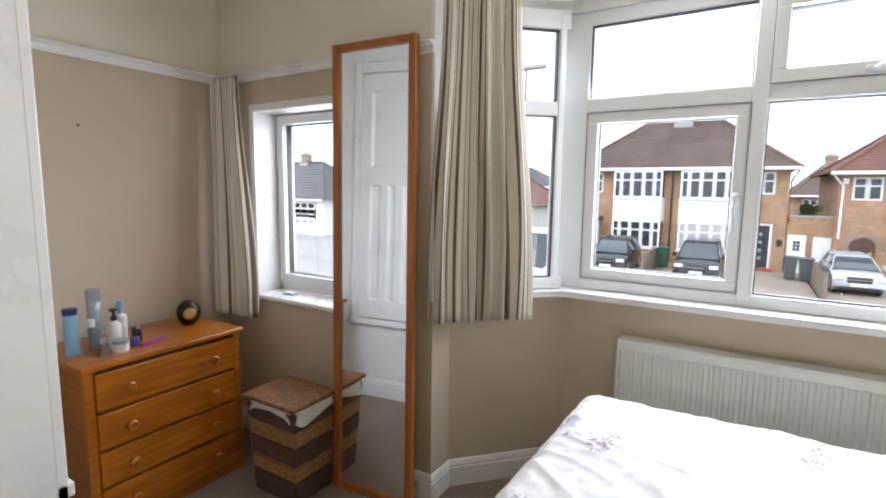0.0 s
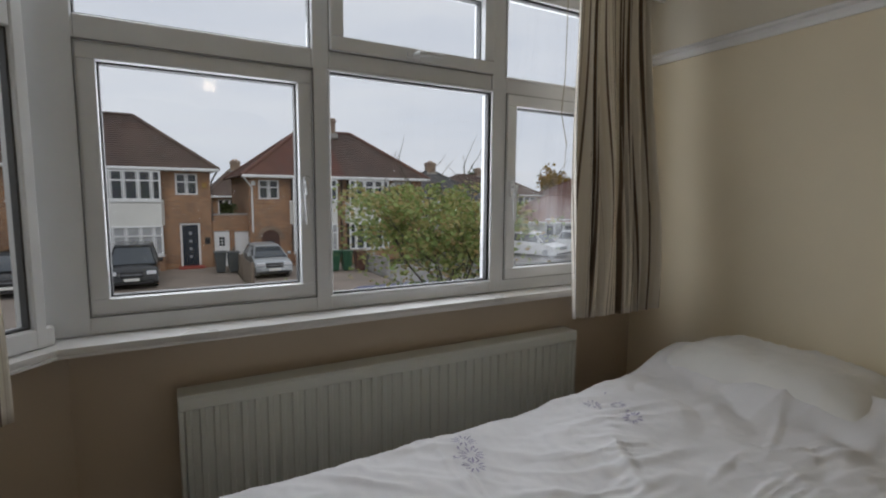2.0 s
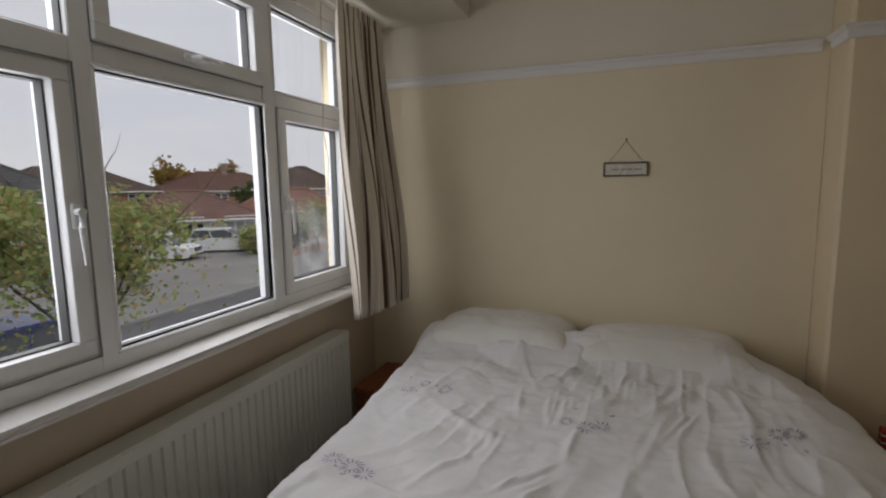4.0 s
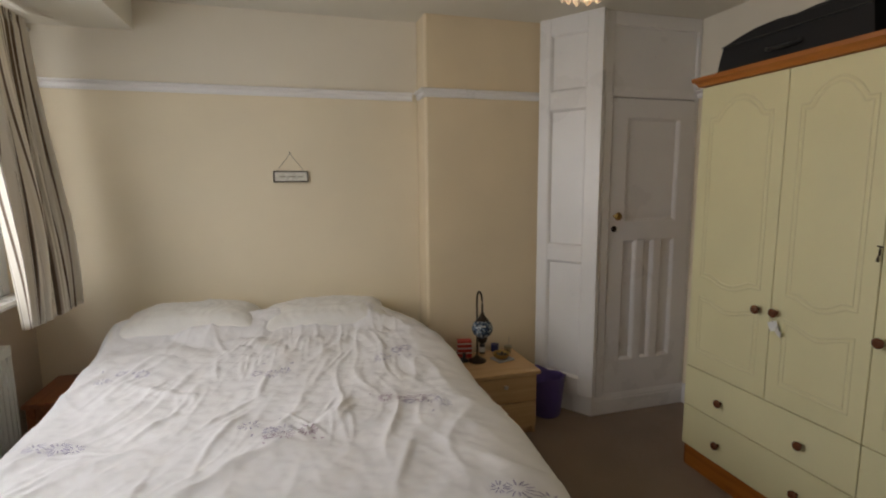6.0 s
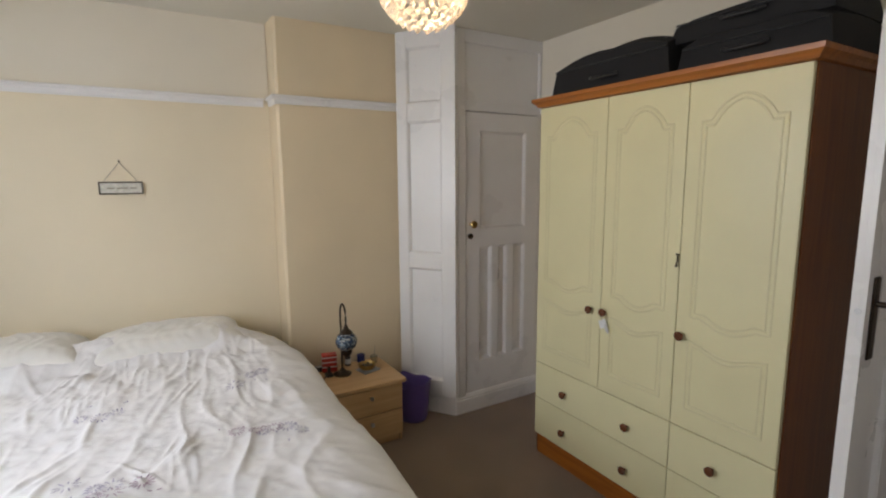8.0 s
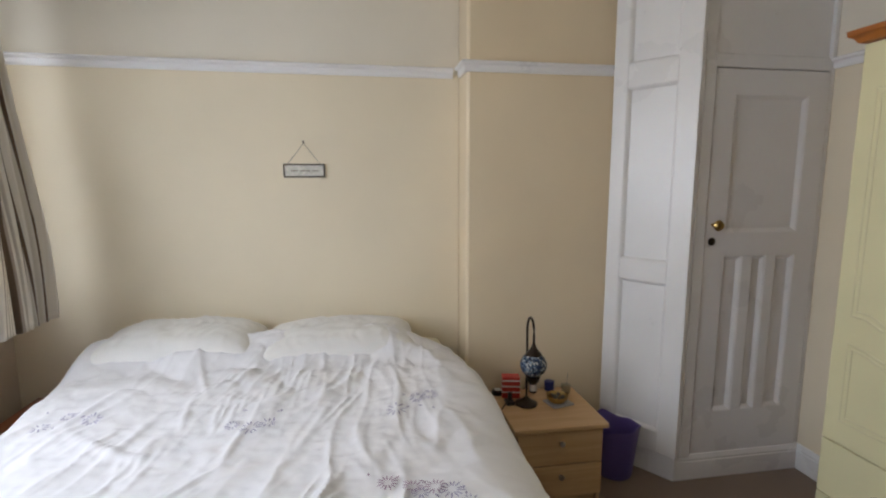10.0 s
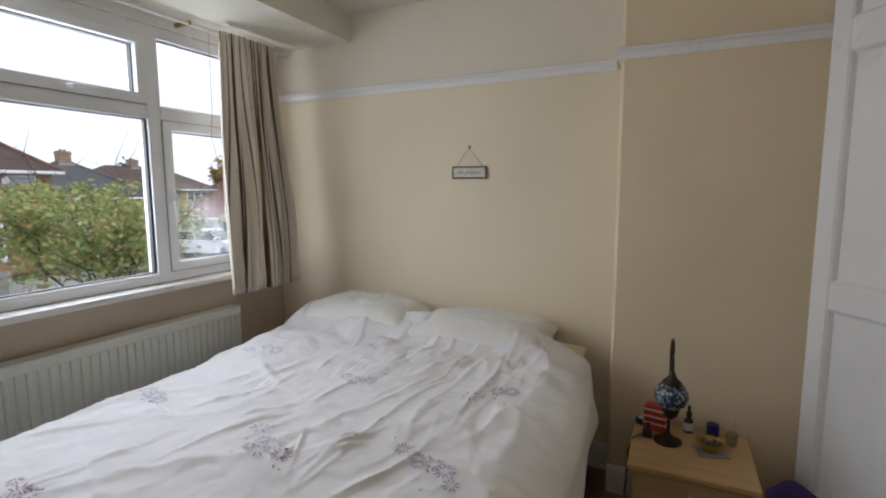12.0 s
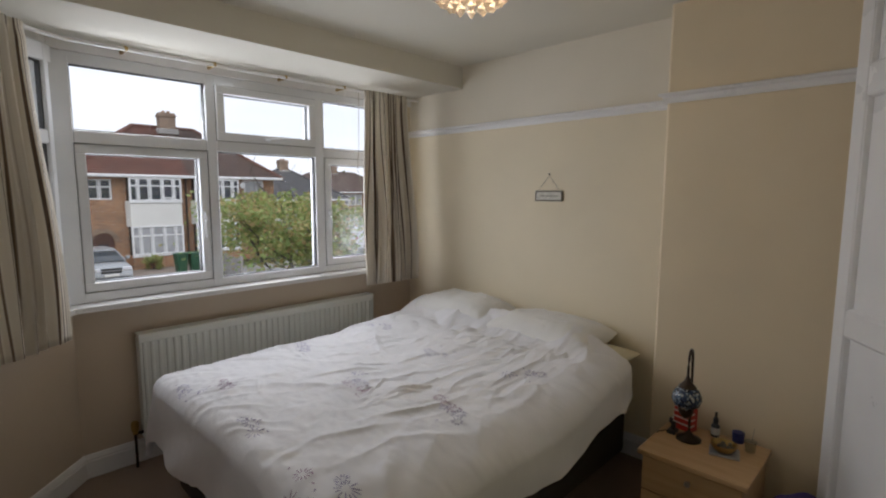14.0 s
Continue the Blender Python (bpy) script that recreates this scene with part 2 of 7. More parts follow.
M["pillow"] = surface("ivory_pillow_cotton", (0.8, 0.785, 0.75), 0.85, 0.05, 7, 500, 0.25, sheen=0.2)
M["divan"] = surface("dark_divan_fabric", (0.075, 0.065, 0.055), 0.9, 0.15, 8, 400, 0.4)
M["mattress"] = surface("cream_mattress", (0.68, 0.62, 0.45), 0.85, 0.07, 8, 300, 0.3)
M["thread"] = surface("purple_thread", (0.47, 0.43, 0.59), 0.7, 0.3, 60, 300, 0.1)
M["thread_red"] = surface("plum_thread", (0.5, 0.36, 0.47), 0.7, 0.3, 60, 300, 0.1)
M["radiator"] = surface("white_radiator_enamel", (0.74, 0.75, 0.69), 0.3, 0.05, 4, 60, 0.03)
M["metal"] = surface("brushed_steel", (0.6, 0.6, 0.6), 0.3, 0.05, 5, 200, 0.05, metal=1.0)
M["brass"] = surface("aged_brass", (0.5, 0.34, 0.12), 0.3, 0.15, 20, 200, 0.05, metal=1.0)
M["bronze"] = surface("dark_bronze", (0.05, 0.035, 0.025), 0.4, 0.2, 30, 200, 0.1, metal=0.8)
M["knob"] = wood("dark_red_knob", (0.1, 0.03, 0.012), (0.17, 0.06, 0.025), 0.25, "x", knots=False)
M["mirror"] = surface("silvered_glass", (0.86, 0.88, 0.87), 0.0, 0.0, 1, 1, 0.0, metal=1.0)
M["mirror"].node_tree.nodes["Principled BSDF"].inputs["Roughness"].default_value = 0.0
for link in list(M["mirror"].node_tree.links):
    if link.to_socket.name in ("Normal", "Roughness", "Base Color"):
        M["mirror"].node_tree.links.remove(link)
M["mirror"].node_tree.nodes["Principled BSDF"].inputs["Roughness"].default_value = 0.01
M["mirror"].node_tree.nodes["Principled BSDF"].inputs["Base Color"].default_value = (0.86, 0.88, 0.87, 1)
M["glass"] = glass("window_glass")
M["glass_haze"] = glass("misted_window_glass", haze=0.3)
M["glass_soft"] = glass("faintly_misted_glass", haze=0.15, streak=(3, 3, 3))
M["clear"] = glass("clear_bottle_glass", (0.88, 0.9, 0.9), 1.5)
M["purple"] = surface("purple_plastic", (0.13, 0.09, 0.33), 0.45, 0.1, 6, 90, 0.05)
M["black"] = surface("black_fabric", (0.012, 0.012, 0.014), 0.85, 0.3, 9, 350, 0.4)
M["blackp"] = surface("black_plastic", (0.02, 0.02, 0.022), 0.35, 0.1, 9, 100, 0.05)
M["liner"] = surface("white_cloth_liner", (0.7, 0.68, 0.62), 0.85, 0.1, 15, 300, 0.3)
M["sash_gap"] = surface("grey_sash_gap", (0.22, 0.22, 0.22), 0.6, 0.1, 6, 90, 0.05)
M["grey_trim"] = surface("grey_rubber_seal", (0.09, 0.09, 0.09), 0.6, 0.1, 6, 90, 0.05)
M["red"] = surface("red_card", (0.5, 0.04, 0.03), 0.4, 0.15, 30, 100, 0.05)
M["white_card"] = surface("white_label", (0.75, 0.75, 0.72), 0.5, 0.08, 30, 100, 0.05)
M["blue"] = surface("light_blue_plastic", (0.25, 0.45, 0.58), 0.35, 0.1, 12, 100, 0.05)
M["navy"] = surface("navy_plastic", (0.015, 0.02, 0.12), 0.35, 0.1, 12, 100, 0.05)
M["silver"] = surface("silver_grey_plastic", (0.4, 0.42, 0.45), 0.3, 0.1, 12, 100, 0.05, metal=0.5)
M["magenta"] = surface("magenta_plastic", (0.3, 0.03, 0.2), 0.35, 0.1, 12, 100, 0.05)
M["sign"] = surface("weathered_white_board", (0.78, 0.75, 0.66), 0.7, 0.2, 60, 200, 0.3)
M["sign_edge"] = surface("dark_board_edge", (0.17, 0.15, 0.11), 0.7, 0.3, 60, 200, 0.3)
M["string"] = surface("twine", (0.42, 0.37, 0.29), 0.8, 0.2, 60, 200, 0.3)
M["crystal"], bead_tree, bead_p = nodes_of("crystal_bead")
bead_p.inputs["Base Color"].default_value = (0.95, 0.86, 0.74, 1)
bead_p.inputs["Roughness"].default_value = 0.12
bead_p.inputs["Transmission Weight"].default_value = 0.55
M["bulb"] = glow("warm_bulb", (1.0, 0.8, 0.52), 18)
M["landing_floor"] = wood("landing_boards", (0.24, 0.17, 0.11), (0.34, 0.25, 0.17), 0.6, "x", knots=False)
M["dark_wood"] = wood("dark_brown_wood", (0.03, 0.015, 0.008), (0.06, 0.03, 0.015), 0.5, "z", knots=False)
M["pane_glow"] = glow("bright_landing_window", (0.9, 0.95, 1.0), 2.2)


def curtain_mat():
    m, t, p = nodes_of("striped_linen_curtain")
    co = t.nodes.new("ShaderNodeTexCoord")
    sep = t.nodes.new("ShaderNodeSeparateXYZ")
    t.links.new(co.outputs["UV"], sep.inputs[0])
    n = t.nodes.new("ShaderNodeTexNoise")
    n.noise_dimensions = "1D"
    n.inputs["Scale"].default_value, n.inputs["Detail"].default_value = 32, 1
    t.links.new(sep.outputs[0], n.inputs["W"])
    r = t.nodes.new("ShaderNodeValToRGB")
    r.color_ramp.elements[0].position, r.color_ramp.elements[0].color = 0.37, (0.17, 0.12, 0.08, 1)
    r.color_ramp.elements[1].position, r.color_ramp.elements[1].color = 0.46, (0.88, 0.83, 0.74, 1)
    e = r.color_ramp.elements.new(0.42)
    e.color = (0.4, 0.31, 0.23, 1)
    e2 = r.color_ramp.elements.new(0.65)
    e2.color = (0.82, 0.76, 0.65, 1)
    t.links.new(n.outputs[0], r.inputs[0])
    w = t.nodes.new("ShaderNodeTexNoise")
    w.inputs["Scale"].default_value = 400
    t.links.new(co.outputs["Object"], w.inputs[0])
    bp = t.nodes.new("ShaderNodeBump")
    bp.inputs["Strength"].default_value, bp.inputs["Distance"].default_value = 0.4, 0.001
    t.links.new(w.outputs[0], bp.inputs["Height"])
    t.links.new(bp.outputs[0], p.inputs["Normal"])
    t.links.new(r.outputs[0], p.inputs["Base Color"])
    p.inputs["Roughness"].default_value = 0.85
    tl = t.nodes.new("ShaderNodeBsdfTranslucent")
    t.links.new(r.outputs[0], tl.inputs[0])
    mx = t.nodes.new("ShaderNodeMixShader")
    mx.inputs[0].default_value = 0.2
    out = t.nodes["Material Output"]
    t.links.new(p.outputs[0], mx.inputs[1])
    t.links.new(tl.outputs[0], mx.inputs[2])
    t.links.new(mx.outputs[0], out.inputs[0])
    return m


M["curtain"] = curtain_mat()


def basket_mat(name, a, b):
    m, t, p = nodes_of(name)
    co = t.nodes.new("ShaderNodeTexCoord")
    v = t.nodes.new("ShaderNodeTexVoronoi")
    v.inputs["Scale"].default_value = 90
    mp = t.nodes.new("ShaderNodeMapping")
    mp.inputs["Scale"].default_value = (0.5, 0.5, 1.3)
    r = t.nodes.new("ShaderNodeValToRGB")
    r.color_ramp.elements[0].color, r.color_ramp.elements[1].color = rgba(b), rgba(a)
    t.links.new(co.outputs["Object"], mp.inputs[0])
    t.links.new(mp.outputs[0], v.inputs["Vector"])
    t.links.new(v.outputs["Distance"], r.inputs[0])
    t.links.new(r.outputs[0], p.inputs["Base Color"])
    bp = t.nodes.new("ShaderNodeBump")
    bp.inputs["Strength"].default_value, bp.inputs["Distance"].default_value = 0.8, 0.004
    t.links.new(v.outputs["Distance"], bp.inputs["Height"])
    t.links.new(bp.outputs[0], p.inputs["Normal"])
    p.inputs["Roughness"].default_value = 0.7
    return m


M["weave_dark"] = basket_mat("dark_weave", (0.13, 0.075, 0.045), (0.05, 0.025, 0.015))
M["weave_light"] = basket_mat("tan_weave", (0.42, 0.22, 0.09), (0.2, 0.09, 0.03))
# outdoors
M["brick"] = brick_mat("orange_brown_brick", (0.4, 0.185, 0.075), (0.19, 0.08, 0.045), (0.34, 0.28, 0.21), mortar_size=0.012)
M["brick_pale"] = brick_mat("chimney_brick", (0.3, 0.2, 0.135), (0.19, 0.13, 0.095), (0.3, 0.27, 0.22))
M["render"] = surface("white_render", (0.72, 0.72, 0.68), 0.85, 0.08, 0.8, 30, 0.3)
M["roof_brown"] = surface("brown_roof_tile", (0.13, 0.088, 0.072), 0.85, 0.35, 1.2, 14, 0.5, stretch=(1, 1, 1))
M["roof_red"] = surface("red_roof_tile", (0.17, 0.078, 0.058), 0.85, 0.3, 1.2, 14, 0.5)
# red tile made paler and pinker, distance haze mixed into its colour
M["roof_hazed"] = surface("hazed_red_roof_tile", (0.24, 0.135, 0.11), 0.85, 0.25, 1.2, 14, 0.5)
M["roof_orange"] = surface("orange_roof_tile", (0.3, 0.14, 0.1), 0.85, 0.25, 1.2, 14, 0.5)
M["roof_grey"] = surface("grey_roof_tile", (0.11, 0.11, 0.115), 0.85, 0.3, 1.2, 14, 0.5)
M["far_pane"] = surface("dark_house_pane", (0.05, 0.06, 0.07), 0.08, 0.5, 0.9, 3, 0.0)
M["net"] = surface("net_curtain_behind_pane", (0.45, 0.46, 0.47), 0.25, 0.25, 3.0, 20, 0.0)
M["white_out"] = surface("white_outdoor_paint", (0.76, 0.77, 0.77), 0.4, 0.05, 2, 30, 0.05)
M["asphalt"] = surface("asphalt", (0.14, 0.14, 0.143), 0.9, 0.2, 0.5, 60, 0.5, dist=0.01)
M["paving"] = surface("grey_pavement", (0.3, 0.29, 0.275), 0.9, 0.2, 0.6, 40, 0.4, dist=0.01)
M["drive"] = surface("brown_block_drive", (0.29, 0.24, 0.2), 0.9, 0.25, 0.7, 30, 0.5, dist=0.01)
M["kerb"] = surface("kerb_stone", (0.3, 0.3, 0.29), 0.9, 0.15, 1, 40, 0.4)
M["grass"] = surface("lawn_ground", (0.075, 0.1, 0.035), 0.95, 0.4, 0.5, 20, 0.8, hue=(0.12, 0.1, 0.05), dist=0.03)
M["leaf"] = leaves_mat("autumn_leaves", (0.22, 0.32, 0.1), (0.37, 0.42, 0.14), (0.5, 0.34, 0.16))
M["leaf_green"] = leaves_mat("green_leaves", (0.03, 0.07, 0.02), (0.06, 0.11, 0.03), (0.12, 0.16, 0.04))
M["leaf_gold"] = leaves_mat("golden_leaves", (0.2, 0.13, 0.02), (0.38, 0.22, 0.03), (0.16, 0.16, 0.03))
M["leaf_pale"] = leaves_mat("pale_leaves", (0.3, 0.32, 0.26), (0.4, 0.42, 0.34), (0.2, 0.24, 0.14))
M["bark"] = surface("grey_bark", (0.14, 0.12, 0.1), 0.9, 0.35, 6, 60, 0.8, stretch=(1, 1, 0.3), dist=0.02)
M["fence"] = wood("weathered_fence", (0.13, 0.1, 0.075), (0.22, 0.18, 0.14), 0.85, "z", knots=False, coat=0)
M["concrete"] = surface("concrete", (0.36, 0.35, 0.33), 0.9, 0.15, 2, 40, 0.4)
M["bin_green"] = surface("green_bin_plastic", (0.02, 0.09, 0.045), 0.45, 0.1, 3, 40, 0.1)
M["bin_brown"] = surface("brown_bin_plastic", (0.1, 0.045, 0.03), 0.45, 0.1, 3, 40, 0.1)
M["bin_grey"] = surface("grey_bin_plastic", (0.08, 0.09, 0.095), 0.45, 0.1, 3, 40, 0.1)
M["car_black"] = surface("black_car_paint", (0.012, 0.013, 0.015), 0.15, 0.1, 1, 100, 0.0)
M["car_silver"] = surface("silver_car_paint", (0.4, 0.42, 0.43), 0.25, 0.05, 1, 100, 0.0, metal=0.4)
M["car_blue"] = surface("dark_blue_car_paint", (0.02, 0.03, 0.13), 0.15, 0.05, 1, 100, 0.0, metal=0.3)
M["car_white"] = surface("white_car_paint", (0.75, 0.76, 0.77), 0.2, 0.04, 1, 100, 0.0)
M["car_glass"] = surface("dark_car_glass", (0.05, 0.06, 0.07), 0.04, 0.05, 1, 100, 0.0)
M["tyre"] = surface("tyre_rubber", (0.02, 0.02, 0.02), 0.85, 0.1, 5, 60, 0.2)
M["lamp_glass"] = surface("headlight_glass", (0.7, 0.72, 0.75), 0.1, 0.05, 5, 60, 0.0)
M["tail"] = surface("red_tail_lamp", (0.4, 0.01, 0.01), 0.15, 0.05, 5, 60, 0.0)
M["door_navy"] = surface("navy_front_door", (0.012, 0.02, 0.035), 0.35, 0.1, 3, 40, 0.05)
M["door_brown"] = wood("dark_arched_door", (0.04, 0.015, 0.01), (0.08, 0.03, 0.02), 0.4, "z", knots=False)
M["step_red"] = surface("red_doorstep", (0.3, 0.05, 0.035), 0.6, 0.1, 3, 40, 0.1)

# ---- building tools ----
def shape():
    return bmesh.new()


def bx(bm, x0, x1, y0, y1, z0, z1, bevel=0.0, seg=1):
    """Adds a box, its edges rounded by bevel."""
    made = bmesh.ops.create_cube(bm, size=1.0)["verts"]
    for v in made:
        v.co = Vector(((x0 + x1) / 2 + v.co.x * (x1 - x0), (y0 + y1) / 2 + v.co.y * (y1 - y0), (z0 + z1) / 2 + v.co.z * (z1 - z0)))
    if bevel > 0:
        edges = list({e for v in made for e in v.link_edges})
        bmesh.ops.bevel(bm, geom=edges, offset=min(bevel, 0.45 * min(abs(x1 - x0), abs(y1 - y0), abs(z1 - z0))), segments=seg, affect="EDGES", profile=0.7)
    return bm


def lathe(bm, profile, cx, cy, cz=0.0, n=20):
    """Turns a list of (radius, height) round a vertical axis."""
    rings = []
    for r, z in profile:
        rings.append([bm.verts.new((cx + r * math.cos(2 * math.pi * i / n), cy + r * math.sin(2 * math.pi * i / n), cz + z)) for i in range(n)])
    for a, b in zip(rings, rings[1:]):
        for i in range(n):
            bm.faces.new((a[i], a[(i + 1) % n], b[(i + 1) % n], b[i]))
    if profile[0][0] > 1e-4:
        bm.faces.new(list(reversed(rings[0])))
    if profile[-1][0] > 1e-4:
        bm.faces.new(rings[-1])
    return bm


def tube(bm, pts, r, n=8):
    """A round bar along points; r may be a number or a list."""
    pts = [Vector(p) for p in pts]
    rings = []
    for i, p in enumerate(pts):
        d = (pts[min(i + 1, len(pts) - 1)] - pts[max(i - 1, 0)]).normalized()
        side = d.cross(Vector((0, 0, 1)))
        if side.length < 0.05:
            side = d.cross(Vector((1, 0, 0)))
        side.normalize()
        up = side.cross(d)
        rad = r[i] if isinstance(r, (list, tuple)) else r
        rings.append([bm.verts.new(p + side * rad * math.cos(2 * math.pi * k / n) + up * rad * math.sin(2 * math.pi * k / n)) for k in range(n)])
    for a, b in zip(rings, rings[1:]):
        for k in range(n):
            bm.faces.new((a[k], a[(k + 1) % n], b[(k + 1) % n], b[k]))
    bm.faces.new(list(reversed(rings[0])))
    bm.faces.new(rings[-1])
    return bm


def prism(bm, outline, z0, z1, m=None):
    """A straight prism over a flat outline of (x, y)."""
    lo = [bm.verts.new((x, y, z0)) for x, y in outline]
    hi = [bm.verts.new((x, y, z1)) for x, y in outline]
    n = len(outline)
    bm.faces.new(list(reversed(lo)))
    bm.faces.new(hi)
    for i in range(n):
        bm.faces.new((lo[i], lo[(i + 1) % n], hi[(i + 1) % n], hi[i]))
    if m is not None:
        bmesh.ops.transform(bm, matrix=m, verts=lo + hi)
    return bm


def turned(bm, m):
    bmesh.ops.transform(bm, matrix=m, verts=list(bm.verts))
    return bm


def part(name, bm, material, parent=None, label="", smooth=False):
    """Links a bmesh, given in world places, as one mesh under its thing."""
    root = parent
    while root is not None and root.parent is not None:
        root = root.parent
    if root is not None:
        bmesh.ops.transform(bm, matrix=root.matrix_basis.inverted(), verts=list(bm.verts))
    bmesh.ops.recalc_face_normals(bm, faces=list(bm.faces))
    me = bpy.data.meshes.new(name)
    bm.to_mesh(me)
    bm.free()
    me.materials.append(M[material] if isinstance(material, str) else material)
    if smooth:
        me.shade_smooth()
        me.set_sharp_from_angle(angle=radians(40))
    ob = new(name, me)
    ob.parent = parent
    if label:
        ob["label"] = label
    return ob


def thing(name, x, y, z, label, category, group="", kind="", rz=0):
    ob = new(name)
    ob.matrix_basis = pose(x, y, z, 0, 0, rz)
    ob.empty_display_size = 0.1
    return tagged(ob, label, category, group, kind)


def structure(name, bm, material, label="", smooth=False, parent=None):
    ob = part(name, bm, material, parent, label, smooth)
    ob["kind"] = "structure"
    return ob


def holed(bm, x0, x1, z0, z1, y0, y1, holes):
    """A wall along x from boxes, with openings (x0, x1, z0, z1)."""
    xs = sorted({x0, x1, *[h[0] for h in holes], *[h[1] for h in holes]})
    for a, b in zip(xs, xs[1:]):
        cuts = sorted((h[2], h[3]) for h in holes if h[0] < (a + b) / 2 < h[1])
        z = z0
        for c, d in cuts:
            if c > z:
                bx(bm, a, b, y0, y1, z, c)
            z = d
        if z < z1:
            bx(bm, a, b, y0, y1, z, z1)
    return bm


def along(x0, y0, x1, y1):
    """The pose that lays local x along a line, local y to its left."""
    return pose(x0, y0, 0, 0, 0, math.degrees(math.atan2(y1 - y0, x1 - x0))), math.hypot(x1 - x0, y1 - y0)


# ---- the room's shell ----
CEIL, RAIL = 2.5, 2.02
DYF = 0.13
EX, AX, CX = 2.176, 1.986, 1.655
FY, AY, BY, LX = 4.19, 3.58, 0.29, -2.08
BX, BYN = -1.1, 2.325
KX, KY = -0.62, 3.735
CORX = -0.2

structure("floor", bx(shape(), LX - 0.1, 2.5, DYF - 0.1, FY + 0.1, -0.12, 0), "carpet", "beige short-pile fitted carpet, worn and flat")
structure("landing_floor", bx(shape(), -2.4, 2.2, -1.9, DYF - 0.1, -0.12, -0.002), "landing_floor", "brown boarded landing floor")

b = shape()
bx(b, LX - 0.15, EX + 0.15, -1.9, AY, CEIL, CEIL + 0.12)
structure("ceiling", b, "ceiling", "off-white painted plaster ceiling")
b = shape()
prism(b, [(KX - 0.1, AY), (EX + 0.15, AY), (EX + 0.15, FY + 0.25), (CORX - 0.1, FY + 0.25), (KX - 0.1, KY + 0.1)], 2.34, CEIL + 0.12)
structure("bay_ceiling", b, "ceiling", "lower painted ceiling over the bay, with a cream step")

# the head wall: below and above the picture rail
def wall_pair(name, outline, low, high, label):
    w = structure(name, prism(shape(), outline, 0, RAIL + 0.02), low, label)
    structure(name + "_upper", prism(shape(), outline, RAIL + 0.02, CEIL + 0.1), high, label)
    return w


wall_pair("wall_east", [(EX, 2.005), (EX + 0.2, 2.005), (EX + 0.2, FY + 0.14), (EX, FY + 0.14)], "wall_cream", "wall_top", "pale yellow painted plaster wall behind the bed head")
wall_pair("chimney_breast", [(AX, 1.1), (EX + 0.2, 1.1), (EX + 0.2, 2.003), (AX + 0.012, 2.003), (AX, 1.99)], "wall_warm", "wall_warm", "warm cream painted chimney breast standing proud of the wall")
wall_pair("wall_south", [(-0.25, BY), (-0.25, BY - 0.1), (EX + 0.2, BY - 0.1), (EX + 0.2, BY)], "wall_cream", "wall_top", "cream painted wall behind the wardrobe")
DY = 0.13
structure("wall_door_side", holed(shape(), BX - 0.6, -0.25, 0, CEIL + 0.1, DY - 0.1, DY, [(-1.18, -0.40, 0, 2.06)]), "wall_cream", "cream painted wall round the bedroom doorway")
structure("wall_door_return", bx(shape(), -0.30, -0.25, DY, BY - 0.1, 0, CEIL + 0.1), "wall_cream", "short return of the wall beside the doorway")
b = shape()
bx(b, -0.415, -0.35, DY - 0.1, DY + 0.012, 0, 2.11, 0.004)
bx(b, -1.24, -1.17, DY - 0.1, DY + 0.012, 0, 2.11, 0.004)
bx(b, -1.17, -0.415, DY - 0.1, DY + 0.012, 2.045, 2.11, 0.004)
structure("door_frame", b, "gloss", "white gloss painted bedroom door frame")
wall_pair("wall_west", [(LX - 0.15, BYN - 0.4), (LX, BYN - 0.4), (LX, AY + 0.3), (LX - 0.15, AY + 0.3)], "wall_shaded", "wall_top", "painted plaster wall beside the chest of drawers, lower part toned beige for shade")

# the alcove's front wall with its small window
SW = (-1.84, -0.98, 0.83, 1.90)
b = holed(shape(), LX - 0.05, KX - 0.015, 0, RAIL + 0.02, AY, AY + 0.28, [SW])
structure("wall_alcove", b, "wall_shaded", "painted plaster wall of the window alcove, toned beige for its shade")
b = bx(shape(), LX - 0.05, KX - 0.015, AY, AY + 0.28, RAIL + 0.02, CEIL + 0.1)
structure("wall_alcove_upper", b, "wall_top", "pale upper wall of the window alcove")

# the bay's walls: the splay and the front
mf, lf = along(CORX, FY, KX, KY)
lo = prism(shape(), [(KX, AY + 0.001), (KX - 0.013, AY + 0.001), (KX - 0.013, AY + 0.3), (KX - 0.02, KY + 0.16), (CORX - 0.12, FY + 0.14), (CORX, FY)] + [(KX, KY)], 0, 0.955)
structure("wall_bay_splay", lo, "wall_shaded", "painted wall under the bay's angled window, toned beige for its shade")
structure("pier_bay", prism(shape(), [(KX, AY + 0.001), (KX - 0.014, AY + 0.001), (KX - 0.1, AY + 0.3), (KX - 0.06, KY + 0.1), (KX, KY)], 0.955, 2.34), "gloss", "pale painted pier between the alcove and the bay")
structure("wall_bay_front", bx(shape(), CORX, EX + 0.02, FY, FY + 0.14, 0, 0.955), "wall_shaded", "painted wall under the bay window, toned beige for its shade")
structure("wall_bay_end", bx(shape(), 1.935, EX + 0.02, FY - 0.01, FY + 0.14, 0.955, 2.34), "wall_cream", "cream painted strip of wall beside the bay window")

# overstairs cupboard box and its door
b = prism(shape(), [(BX, DYF - 0.05), (BX, BYN), (LX - 0.1, BYN), (LX - 0.1, DYF - 0.05)], 0, CEIL + 0.05)
structure("overstairs_box", b, "gloss", "smooth off-white painted box over the stairs")


